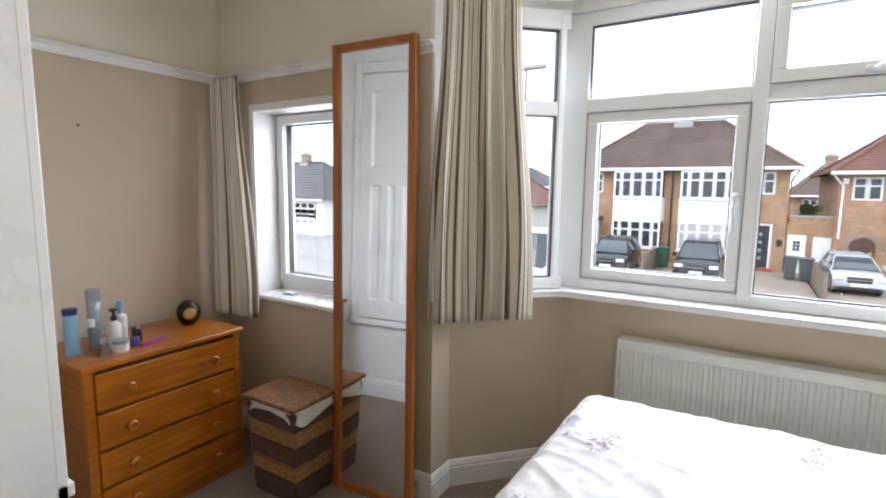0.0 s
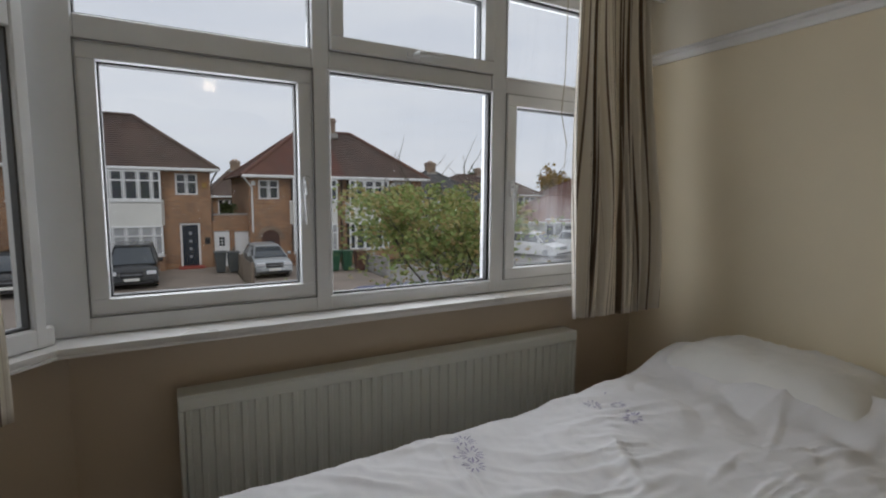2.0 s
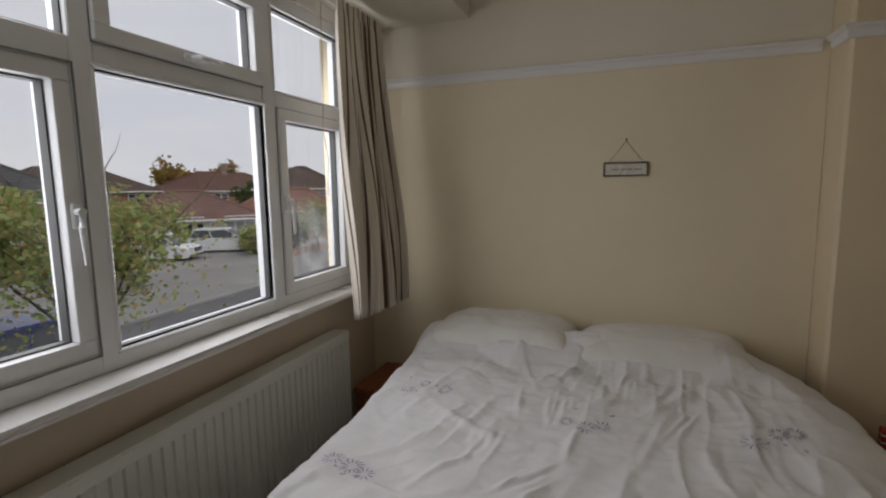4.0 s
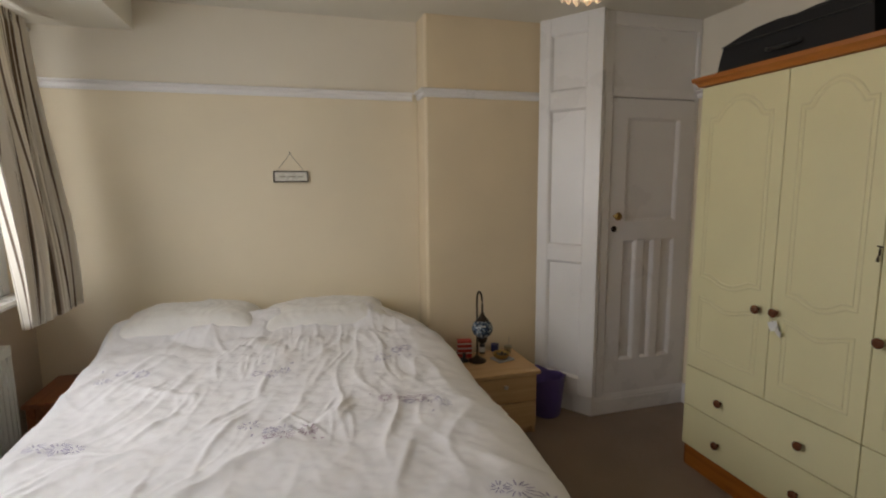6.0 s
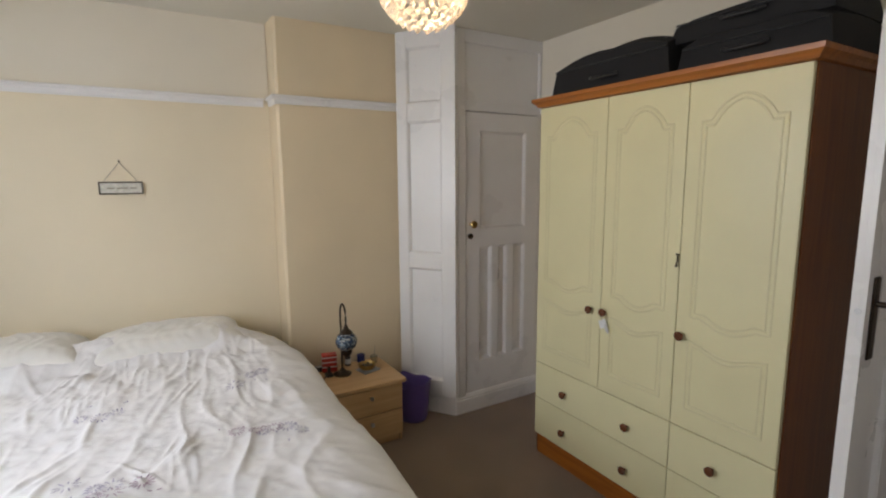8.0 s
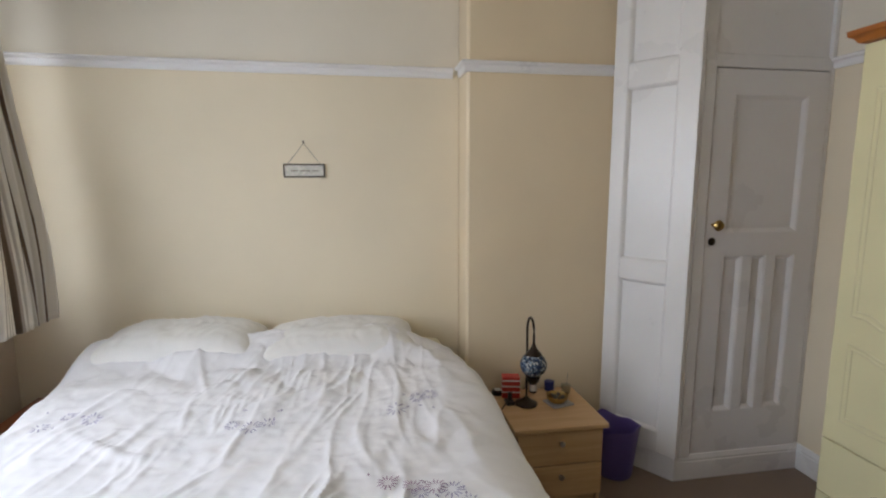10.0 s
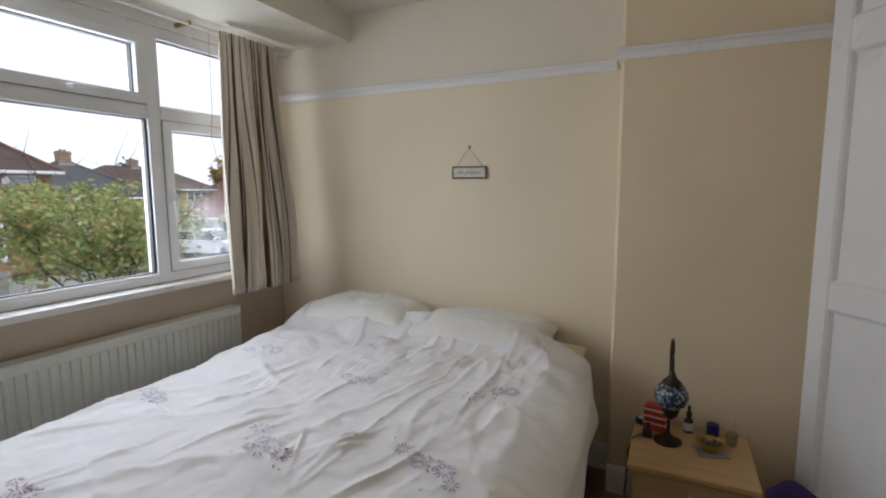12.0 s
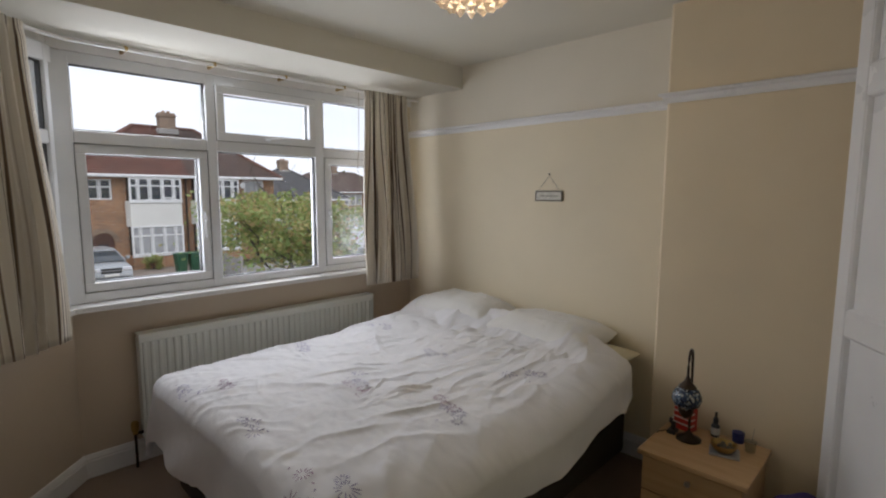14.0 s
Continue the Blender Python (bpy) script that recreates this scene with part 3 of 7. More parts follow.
# ---- picture rail and skirting ----
def moulding(name, line, z0, profile, material, label):
    """Runs a profile of (out, up) along a line of (x, y), out to its right."""
    b = shape()
    pts = [Vector((x, y, 0)) for x, y in line]
    rings = []
    for i, p in enumerate(pts):
        d0 = (p - pts[i - 1]).normalized() if i else (pts[1] - p).normalized()
        d1 = (pts[i + 1] - p).normalized() if i < len(pts) - 1 else d0
        n0, n1 = Vector((d0.y, -d0.x, 0)), Vector((d1.y, -d1.x, 0))
        n = (n0 + n1) / max(0.3, 1 + n0.dot(n1))
        rings.append([b.verts.new(p + n * o + Vector((0, 0, z0 + u))) for o, u in profile])
    k = len(profile)
    for a, c in zip(rings, rings[1:]):
        for i in range(k):
            b.faces.new((a[i], a[(i + 1) % k], c[(i + 1) % k], c[i]))
    b.faces.new(rings[0])
    b.faces.new(list(reversed(rings[-1])))
    return structure(name, b, material, label)


RP = [(-0.005, 0), (0.012, 0.0), (0.016, 0.012), (0.014, 0.03), (0.03, 0.036), (0.034, 0.044), (0.028, 0.05), (-0.005, 0.05)]
SP = [(-0.005, 0.001), (0.018, 0.001), (0.018, 0.095), (0.014, 0.1), (0.016, 0.108), (0.008, 0.128), (0.004, 0.132), (-0.005, 0.132)]
# lines run so that the room lies to their right
moulding("picture_rail_east", [(EX, FY - 0.015), (EX, 2.04)], RAIL, RP, "gloss", "white moulded picture rail")
moulding("picture_rail_breast", [(EX - 0.036, 2.004), (AX, 2.004), (AX, 1.25)], RAIL, RP, "gloss", "white moulded picture rail on the chimney breast")
moulding("picture_rail_south", [(CX, BY), (-0.25, BY)], RAIL, RP, "gloss", "white moulded picture rail")
moulding("picture_rail_west", [(LX, BYN), (LX, AY), (KX + 0.001, AY)], RAIL, RP, "gloss", "white moulded picture rail round the alcove")
moulding("skirting_bay", [(LX, BYN), (LX, AY), (KX, AY), (KX, KY), (CORX, FY), (EX, FY), (EX, 2.02)], 0, SP, "gloss", "white moulded skirting board round the bay")
moulding("skirting_breast", [(AX, 2.0), (AX, 1.255), (CX, 0.995), (CX, BY), (-0.25, BY)], 0, SP, "gloss", "white moulded skirting board under the cupboard")
moulding("skirting_box_end", [(BX - 0.001, BYN), (LX + 0.02, BYN)], 0, SP, "gloss", "white moulded skirting board")
moulding("skirting_box", [(BX, DYF), (BX, BYN + 0.017)], 0, SP, "gloss", "white moulded skirting board")


# ---- the corner cupboard ----
def chamfer(b, x0, x1, z0, z1, y0, y1, w):
    """A stepped slope that runs round a sunk field, from near the frame's face y0 down to the field y1."""
    rings = []
    for k, y in ((0.0, y0), (0.3, y0 + 0.1 * (y1 - y0)), (0.62, y0 + 0.55 * (y1 - y0)), (1.0, y1)):
        o = w * k
        rings.append([b.verts.new(p) for p in ((x0 + o, y, z0 + o), (x1 - o, y, z0 + o), (x1 - o, y, z1 - o), (x0 + o, y, z1 - o))])
    for a, c in zip(rings, rings[1:]):
        for i in range(4):
            b.faces.new((a[i], a[(i + 1) % 4], c[(i + 1) % 4], c[i]))


cup = thing("corner_cupboard", 1.82, 0.65, 0, "white gloss painted built-in corner cupboard with a tall panelled door", "cupboard")
mp_, lp = along(AX, 1.213, CX, 0.985)
# side: stiles and rails with sunk fields between, on a board
side = shape()
bx(side, 0.0, lp, -0.034, -0.012, 0.0, CEIL, 0)
turned(side, mp_)
# local +y of this line looks away from the room's side, so the panel faces local -y
part("side_board", side, "gloss", cup)
fr = shape()
for x0, x1 in ((0.0, 0.075), (lp - 0.085, lp + 0.012)):
    bx(fr, x0, x1, -0.056, -0.012, 0.13, CEIL, 0.003)
for z0, z1 in ((0.13, 0.24), (1.0, 1.1), (1.95, 2.06), (2.4, CEIL)):
    bx(fr, 0.075, lp - 0.085, -0.0555, -0.012, z0, z1, 0.003)
turned(fr, mp_)
part("side_frame", fr, "gloss", cup)
bead = shape()
for z0, z1 in ((0.24, 1.0), (1.1, 1.95), (2.06, 2.4)):
    chamfer(bead, 0.075, lp - 0.085, z0, z1, -0.052, -0.035, 0.014)
turned(bead, mp_)
part("side_beading", bead, "gloss", cup)
# added dark sheet: stands in for the shade inside, seen through the door gaps
part("dark_backing", bx(shape(), CX + 0.0312, CX + 0.04, 0.3, 0.95, 0.05, 2.45), "dark_wood", cup)
ff = shape()
bx(ff, CX + 0.0, CX + 0.03, 0.925, 0.99, 0.13, CEIL, 0.003)
bx(ff, CX + 0.0, CX + 0.03, BY, 0.315, 0.13, CEIL, 0.003)
bx(ff, CX + 0.0, CX + 0.03, 0.315, 0.925, 2.01, 2.07, 0.003)
bx(ff, CX + 0.0, CX + 0.03, 0.315, 0.925, 2.42, CEIL, 0.003)
bx(ff, CX + 0.004, CX + 0.03, 0.315, 0.925, 0.05, 0.115, 0.003)
bx(ff, CX + 0.018, CX + 0.03, 0.31, 0.93, 2.06, 2.43)
part("front_frame", ff, "gloss", cup)
arch = shape()
bx(arch, CX - 0.016, CX + 0.006, 0.93, 0.985, 0.12, 2.035, 0.006, 2)
part("architrave", arch, "gloss", cup)


def panelled(name, parent, m, w, h, t, top0, slats, z_low, z_mid, label="", st=0.105):
    """A 1930s door at local x 0..w, face at local y 0: one field above, upright fields below, in a frame."""
    leaf = part(name, turned(bx(shape(), 0, w, 0.0165, t, 0, h, 0.002), m), "gloss", parent, label)

    def strip(kind, x0, x1, z0, z1, bev=0.0):
        part(kind, turned(bx(shape(), x0, x1, 0, 0.018, z0, z1, bev), m), "gloss", leaf)

    strip("stile", 0, st, 0, h)
    strip("stile", w - st, w, 0, h)
    strip("rail", st, w - st, h - 0.11, h)
    strip("rail", st, w - st, 0, z_low)
    strip("rail", st, w - st, z_mid, top0)
    gap = (w - 2 * st) / slats
    for i in range(1, slats):
        strip("muntin", st + i * gap - 0.028, st + i * gap + 0.028, z_low, z_mid, 0.002)

    def bead(x0, x1, z0, z1, wd_, d):
        b = shape()
        chamfer(b, x0, x1, z0, z1, d, 0.0162, wd_)
        part("beading", turned(b, m), "gloss", leaf)

    bead(st, w - st, top0, h - 0.11, 0.022, 0.002)
    for i in range(slats):
        bead(st + i * gap + (0.028 if i else 0), st + (i + 1) * gap - (0.028 if i < slats - 1 else 0), z_low, z_mid, 0.02, 0.002)
    return leaf


cd = panelled("door", cup, pose(CX - 0.004, 0.92, 0.118, 0, 0, -90), 0.60, 1.885, 0.03, 1.13, 3, 0.23, 1.02, "white gloss panelled cupboard door, closed")
part("knob", turned(lathe(shape(), [(0.008, 0), (0.008, 0.02), (0.02, 0.03), (0.026, 0.042), (0.018, 0.055), (0.0, 0.058)], 0, 0), pose(CX - 0.004, 0.885, 1.29, 0, -90, 0)), "brass", cd, "round aged brass door knob", True)
part("escutcheon", turned(lathe(shape(), [(0.019, 0), (0.019, 0.004), (0.012, 0.01), (0.0, 0.011)], 0, 0), pose(CX - 0.004, 0.885, 1.21, 0, -90, 0)), "bronze", cd, "dark keyhole cover", True)

# overstairs cupboard door, as the mirror shows it
od = thing("overstairs_door", -1.39, BYN, 0.6, "white gloss panelled overstairs cupboard door, closed", "door")
panelled("leaf", od, pose(-1.135, BYN + 0.034, 0.585, 0, 0, 180), 0.50, 1.71, 0.03, 1.06, 3, 0.12, 0.95, st=0.075)
b = shape()
bx(b, -1.13, -1.103, BYN, BYN + 0.03, 0.53, 2.38, 0.004)
bx(b, -1.695, -1.64, BYN, BYN + 0.03, 0.53, 2.38, 0.004)
bx(b, -1.64, -1.13, BYN, BYN + 0.03, 2.305, 2.38, 0.004)
bx(b, -1.695, -1.103, BYN, BYN + 0.045, 0.53, 0.575, 0.004)
part("surround", b, "gloss", od)

# bedroom door, open
bd = thing("bedroom_door", -0.44, 0.15, 0, "white gloss panelled bedroom door, standing open", "door")
lf_ = panelled("leaf", bd, pose(-0.458, 0.935, 0.008, 0, 0, -90), 0.79, 2.03, 0.038, 1.15, 3, 0.2, 1.03)
b = shape()
bx(b, -0.466, -0.457, 0.868, 0.903, 1.05, 1.30, 0.003)
tube(b, [(-0.462, 0.885, 1.22), (-0.505, 0.885, 1.22), (-0.513, 0.875, 1.22), (-0.515, 0.778, 1.215)], [0.009, 0.009, 0.01, 0.007], 10)
part("lever_handle", b, "bronze", bd, "dark bronze lever handle on a long plate", True)
part("lock_plate", turned(lathe(shape(), [(0.009, 0), (0.009, 0.003), (0.0, 0.003)], 0, 0, n=12), pose(-0.44, 0.935, 1.2, -90, 0, 0)), "metal", bd, "small round steel latch", True)

# landing beyond the doorway
structure("landing_walls", holed(shape(), -2.4, 2.2, 0, CEIL + 0.1, -1.25, -1.15, []), "wall_warm", "plain landing wall")
b = shape()
bx(b, -2.5, -2.4, -1.9, BY - 0.1, 0, CEIL + 0.1)
bx(b, 2.1, 2.2, -1.9, BY - 0.1, 0, CEIL + 0.1)
structure("landing_end_walls", b, "wall_warm", "plain landing end walls")
ld = thing("landing_door", -0.5, -1.13, 0, "white painted inner door with a round knob, closed", "door")
panelled("leaf", ld, pose(-0.2, -0.66, 0.01, 0, 0, 187), 0.6, 1.86, 0.03, 1.1, 3, 0.2, 1.0)
part("knob", turned(lathe(shape(), [(0.01, 0), (0.01, 0.02), (0.025, 0.04), (0.0, 0.055)], 0, 0, n=14), pose(-0.3, -0.62, 0.86, -90, 0, 180)), "brass", ld, "small pale round knob", True)
# plain dark block added to fill the dark region past the doorway
dk = thing("landing_dark_block", 0.12, -0.9, 0, "tall plain dark brown block on the landing", "cabinet")
b = shape()
bx(b, -0.14, 0.5, -1.14, -0.80, 0, 1.72, 0.006)
part("body", b, "dark_wood", dk)
wl = thing("landing_window", 0.03, -1.14, 1.9, "small bright landing window in a wooden frame", "window")
part("pane", bx(shape(), -0.02, 0.05, -1.148, -1.14, 1.86, 2.02), "pane_glow", wl)
b = shape()
for x0, x1, z0, z1 in ((-0.05, 0.08, 1.83, 1.86), (-0.05, 0.08, 2.02, 2.05), (-0.05, -0.02, 1.86, 2.02), (0.05, 0.08, 1.86, 2.02)):
    bx(b, x0, x1, -1.15, -1.13, z0, z1, 0.002)
part("window_frame", b, "dark_wood", wl)


# ---- windows ----
def win(name, label, x0=0, y0=0, z0=0):
    w = new(name)
    w.location = (x0, y0, z0)
    w["label"], w["kind"] = label, "structure"
    return w


bay = win("window_1", "wide white plastic bay window with six panes, one vent, condensation low down", 0.9, FY, 0.97)
YG = 4.2
b = shape()
ZB, ZT = 0.975, 2.275
for x0, x1 in ((-0.255, -0.135), (0.525, 0.585), (1.265, 1.34), (1.87, 1.94)):
    bx(b, x0, x1, YG - 0.03, YG + 0.045, ZB, ZT, 0.004)
part("mullion", b, "upvc", bay)
b = shape()
bx(b, -0.2, 1.94, YG - 0.028, YG + 0.043, 2.215, ZT, 0.004)
bx(b, -0.2, 1.94, YG - 0.028, YG + 0.043, ZB, 1.03, 0.004)
for x0, x1 in ((-0.135, 0.525), (0.585, 1.265), (1.34, 1.87)):
    bx(b, x0, x1, YG - 0.027, YG + 0.042, 1.815, 1.885, 0.004)
part("transom", b, "upvc", bay)
part("outer_cill", bx(shape(), -0.25, 1.95, YG + 0.045, YG + 0.2, 0.93, 0.975, 0.006), "upvc", bay)


GASKET = YG - 0.03


def sash(parent, x0, x1, z0, z1, y, name="casement", w=0.048, out=0.022):
    s = shape()
    for a, c, e, f in ((x0, x1, z1 - w, z1), (x0, x1, z0, z0 + w), (x0, x0 + w, z0 + w, z1 - w), (x1 - w, x1, z0 + w, z1 - w)):
        bx(s, a, c, y - 0.03 - out, y + 0.03, e, f, 0.006, 2)
    k = part(name, s, "upvc", parent, "white plastic opening sash")
    g = shape()
    for a, c, e, f in ((x0 + w, x1 - w, z1 - w - 0.005, z1 - w), (x0 + w, x1 - w, z0 + w, z0 + w + 0.005), (x0 + w, x0 + w + 0.005, z0 + w, z1 - w), (x1 - w - 0.005, x1 - w, z0 + w, z1 - w)):
        bx(g, a, c, y - 0.02, y + 0.01, e, f)
    part("seal", g, "grey_trim", k)
    g = shape()
    yf, w2 = GASKET if y > 4 else y - 0.03, 0.0035
    for a, c, e, f in ((x0 - w2, x1 + w2, z1, z1 + w2), (x0 - w2, x1 + w2, z0 - w2, z0), (x0 - w2, x0, z0, z1), (x1, x1 + w2, z0, z1)):
        bx(g, a, c, yf - 0.0015, yf + 0.004, e, f)
    part("gasket", g, "sash_gap", k, "thin dark gap round the sash")
    return k


def pane(parent, x0, x1, z0, z1, y, mat="glass"):
    g = part("pane", bx(shape(), x0, x1, y - 0.002, y + 0.002, z0, z1), mat, parent)
    g.visible_shadow = False
    return g


def seal_round(parent, x0, x1, z0, z1, y):
    g = shape()
    for a, c, e, f in ((x0, x1, z1 - 0.005, z1), (x0, x1, z0, z0 + 0.005), (x0, x0 + 0.005, z0, z1), (x1 - 0.005, x1, z0, z1)):
        bx(g, a, c, y - 0.012, y + 0.012, e, f)
    part("seal", g, "grey_trim", parent)


def beading(parent, x0, x1, z0, z1, y, w=0.014):
    s = shape()
    for a, c, e, f in ((x0 - w, x1 + w, z1, z1 + w), (x0 - w, x1 + w, z0 - w, z0), (x0 - w, x0, z0, z1), (x1, x1 + w, z0, z1)):
        bx(s, a, c, y - 0.036, y + 0.02, e, f, 0.004)
    part("glazing_bead", s, "upvc", parent)


def stay_handle(parent, x, y, z, up=True, flat=False):
    s = shape()
    if flat:
        bx(s, x - 0.03, x + 0.03, y - 0.012, y, z - 0.01, z + 0.012, 0.004)
        tube(s, [(x, y - 0.01, z), (x + 0.01, y - 0.035, z + 0.002), (x + 0.05, y - 0.036, z + 0.006), (x + 0.11, y - 0.03, z + 0.006)], [0.01, 0.011, 0.009, 0.006], 10)
    else:
        bx(s, x - 0.013, x + 0.013, y - 0.012, y, z - 0.035, z + 0.035, 0.005)
        tube(s, [(x, y - 0.008, z + 0.01), (x - 0.002, y - 0.035, z + 0.012), (x - 0.01, y - 0.04, z - 0.03), (x - 0.006, y - 0.038, z - 0.13)], [0.01, 0.011, 0.009, 0.006], 10)
    part("handle", s, "upvc", parent, "white plastic window handle", True)


# wide left light: fixed above, casement below
pane(bay, -0.135, 0.525, 1.885, 2.215, YG)
seal_round(bay, -0.135, 0.525, 1.885, 2.215, YG)
c1 = sash(bay, -0.135, 0.525, 1.03, 1.815, YG + 0.03)
pane(c1, -0.09, 0.48, 1.075, 1.77, YG + 0.03)
stay_handle(c1, 0.5, YG - 0.02, 1.42)
# middle: vent above, fixed below
v1 = sash(bay, 0.585, 1.265, 1.885, 2.215, YG + 0.005, "vent")
pane(v1, 0.63, 1.22, 1.93, 2.17, YG + 0.005)
stay_handle(v1, 0.9, YG - 0.045, 1.905, flat=True)
pane(bay, 0.585, 1.265, 1.03, 1.815, YG)
seal_round(bay, 0.585, 1.265, 1.03, 1.815, YG)
beading(bay, 0.585, 1.265, 1.03, 1.815, YG, 0.012)
# right: fixed above, casement below
pane(bay, 1.34, 1.87, 1.885, 2.215, YG)
seal_round(bay, 1.34, 1.87, 1.885, 2.215, YG)
beading(bay, 1.34, 1.87, 1.885, 2.215, YG, 0.012)
c2 = sash(bay, 1.34, 1.87, 1.03, 1.815, YG + 0.01)
pane(c2, 1.385, 1.825, 1.075, 1.77, YG + 0.01, "glass")
part("mist", bx(shape(), 1.4, 1.82, YG + 0.014, YG + 0.0145, 1.08, 1.5), "glass_soft", c2, "condensation on the inner pane").visible_shadow = False
stay_handle(c2, 1.365, YG - 0.042, 1.42)

# the splayed light, in its own line
sp = win("window_2", "narrow angled white plastic light of the bay, misted low down", -0.4, 3.95, 0.97)
ms, ls = along(-0.245, 4.115, KX - 0.03, KY - 0.005 + 0.0)
YS = 0.0


def on_splay(bm):
    return turned(bm, ms @ Matrix.Diagonal((1, -1, 1, 1)))


b = shape()
bx(b, 0.0, 0.03, -0.03, 0.045, ZB, ZT, 0.004)
bx(b, ls - 0.05, ls + 0.02, -0.03, 0.045, ZB, ZT, 0.004)
bx(b, -0.02, ls, -0.029, 0.044, 2.19, ZT, 0.004)
bx(b, -0.02, ls, -0.029, 0.044, ZB, 1.03, 0.004)
bx(b, 0.03, ls - 0.05, -0.028, 0.043, 1.80, 1.865, 0.004)
part("window_frame", on_splay(b), "upvc", sp)
for z0, z1 in ((1.03, 1.80), (1.865, 2.19)):
    b = bx(shape(), 0.03, ls - 0.05, -0.002, 0.002, z0, z1)
    part("pane", on_splay(b), "glass", sp).visible_shadow = False
    b = shape()
    bx(b, 0.03, 0.036, -0.012, 0.012, z0, z1)
    bx(b, 0.036, ls - 0.05, -0.012, 0.012, z1 - 0.005, z1)
    bx(b, 0.036, ls - 0.05, -0.012, 0.012, z0, z0 + 0.005)
    part("seal", on_splay(b), "grey_trim", sp)
b = bx(shape(), 0.1, ls - 0.06, 0.006, 0.0065, 1.04, 1.5)
part("mist", on_splay(b), "glass_haze", sp, "condensation streaks on the pane").visible_shadow = False

b = prism(shape(), [(CORX - 0.005, FY - 0.125), (1.97, FY - 0.125), (1.97, FY), (CORX, FY + 0.02), (KX - 0.0, KY + 0.03), (KX + 0.002, KY - 0.12), (KX + 0.03, KY - 0.11)], 0.945, 0.973)
bmesh.ops.bevel(b, geom=[e for e in b.edges if abs(e.verts[0].co.z - e.verts[1].co.z) < 0.001], offset=0.008, segments=2, affect="EDGES")
structure("window_sill", b, "gloss", "white gloss painted window board running round the bay")
b = shape()
bx(b, CORX, 1.97, FY - 0.03, FY + 0.02, 0.925, 0.944, 0.003)
structure("sill_moulding", b, "gloss", "white moulding under the window board")
b = shape()
bx(b, CORX - 0.02, EX, FY - 0.03, FY + 0.06, ZT, 2.342)
prism(b, [(CORX - 0.021, FY - 0.03), (CORX - 0.021, FY + 0.06), (KX - 0.03, KY + 0.05), (KX + 0.002, KY - 0.02)], ZT, 2.342)
structure("window_head", b, "gloss", "white painted head board over the bay window")

# the alcove's small window
aw = win("window_3", "small white plastic casement in a deep painted reveal", -1.4, 3.76, 0.83)
YA = 3.78
b = shape()
for x0, x1, z0, z1 in ((-1.84, -0.98, 1.85, 1.9), (-1.84, -0.98, 0.85, 0.9), (-1.84, -1.79, 0.9, 1.85), (-1.03, -0.98, 0.9, 1.85)):
    bx(b, x0, x1, YA - 0.03, YA + 0.04, z0, z1, 0.004)
part("window_frame", b, "upvc", aw)
c3 = sash(aw, -1.79, -1.03, 0.9, 1.85, YA)
pane(c3, -1.745, -1.075, 0.945, 1.805, YA)
b = shape()
bx(b, -1.838, -1.80, AY + 0.001, YA - 0.03, 0.85, 1.898)
bx(b, -1.80, -0.982, AY + 0.001, YA - 0.03, 1.86, 1.898)
structure("reveal_lining", b, "gloss", "white painted lining of the small window's reveal")
b = bx(shape(), -1.87, -0.95, AY - 0.03, YA - 0.028, 0.825, 0.85, 0.006)
structure("small_window_sill", b, "gloss", "white painted sill of the small window")


# ---- radiator ----
rad = thing("radiator", 0.89, 4.13, 0.15, "white enamelled panel radiator with upright flutes", "radiator")
b = shape()
bx(b, 0.075, 1.705, 4.098, 4.165, 0.16, 0.755, 0.006)
part("body", b, "radiator", rad)
b = shape()
n = 40
xs = [0.088]
for i in range(n):
    x = 0.1 + i * (1.58 / (n - 1))
    xs += [x - 0.011, x - 0.006, x + 0.006, x + 0.011]
xs.append(1.692)
ys = [4.096] + [4.0955, 4.087, 4.087, 4.0955] * n + [4.096]
lo = [b.verts.new((x, y, 0.188)) for x, y in zip(xs, ys)]
hi = [b.verts.new((x, y, 0.728)) for x, y in zip(xs, ys)]
for i in range(len(xs) - 1):
    b.faces.new((lo[i], lo[i + 1], hi[i + 1], hi[i]))
bx(b, 0.073, 1.707, 4.085, 4.0984, 0.725, 0.768, 0.004)
bx(b, 0.073, 1.707, 4.085, 4.0984, 0.15, 0.19, 0.004)
bx(b, 0.073, 0.088, 4.086, 4.0984, 0.19, 0.725, 0.003)
bx(b, 1.692, 1.707, 4.086, 4.0984, 0.19, 0.725, 0.003)
part("front_panel", b, "radiator", rad, smooth=False)
b = shape()
bx(b, 0.073, 1.707, 4.085, 4.175, 0.766, 0.775, 0.003)
part("top_grille", b, "radiator", rad)
b = shape()
lathe(b, [(0.014, 0.0), (0.014, 0.02), (0.02, 0.022), (0.021, 0.06), (0.016, 0.075), (0, 0.078)], 0.035, 4.12, 0.2, 16)
part("valve", b, "brass", rad, "tarnished radiator valve with a round cap", True)
b = shape()
tube(b, [(0.035, 4.12, 0.0), (0.035, 4.12, 0.2)], 0.0075, 8)
tube(b, [(0.035, 4.12, 0.2), (0.085, 4.12, 0.2)], 0.009, 8)
part("pipe", b, "bronze", rad, "dark painted pipe into the floor", True)

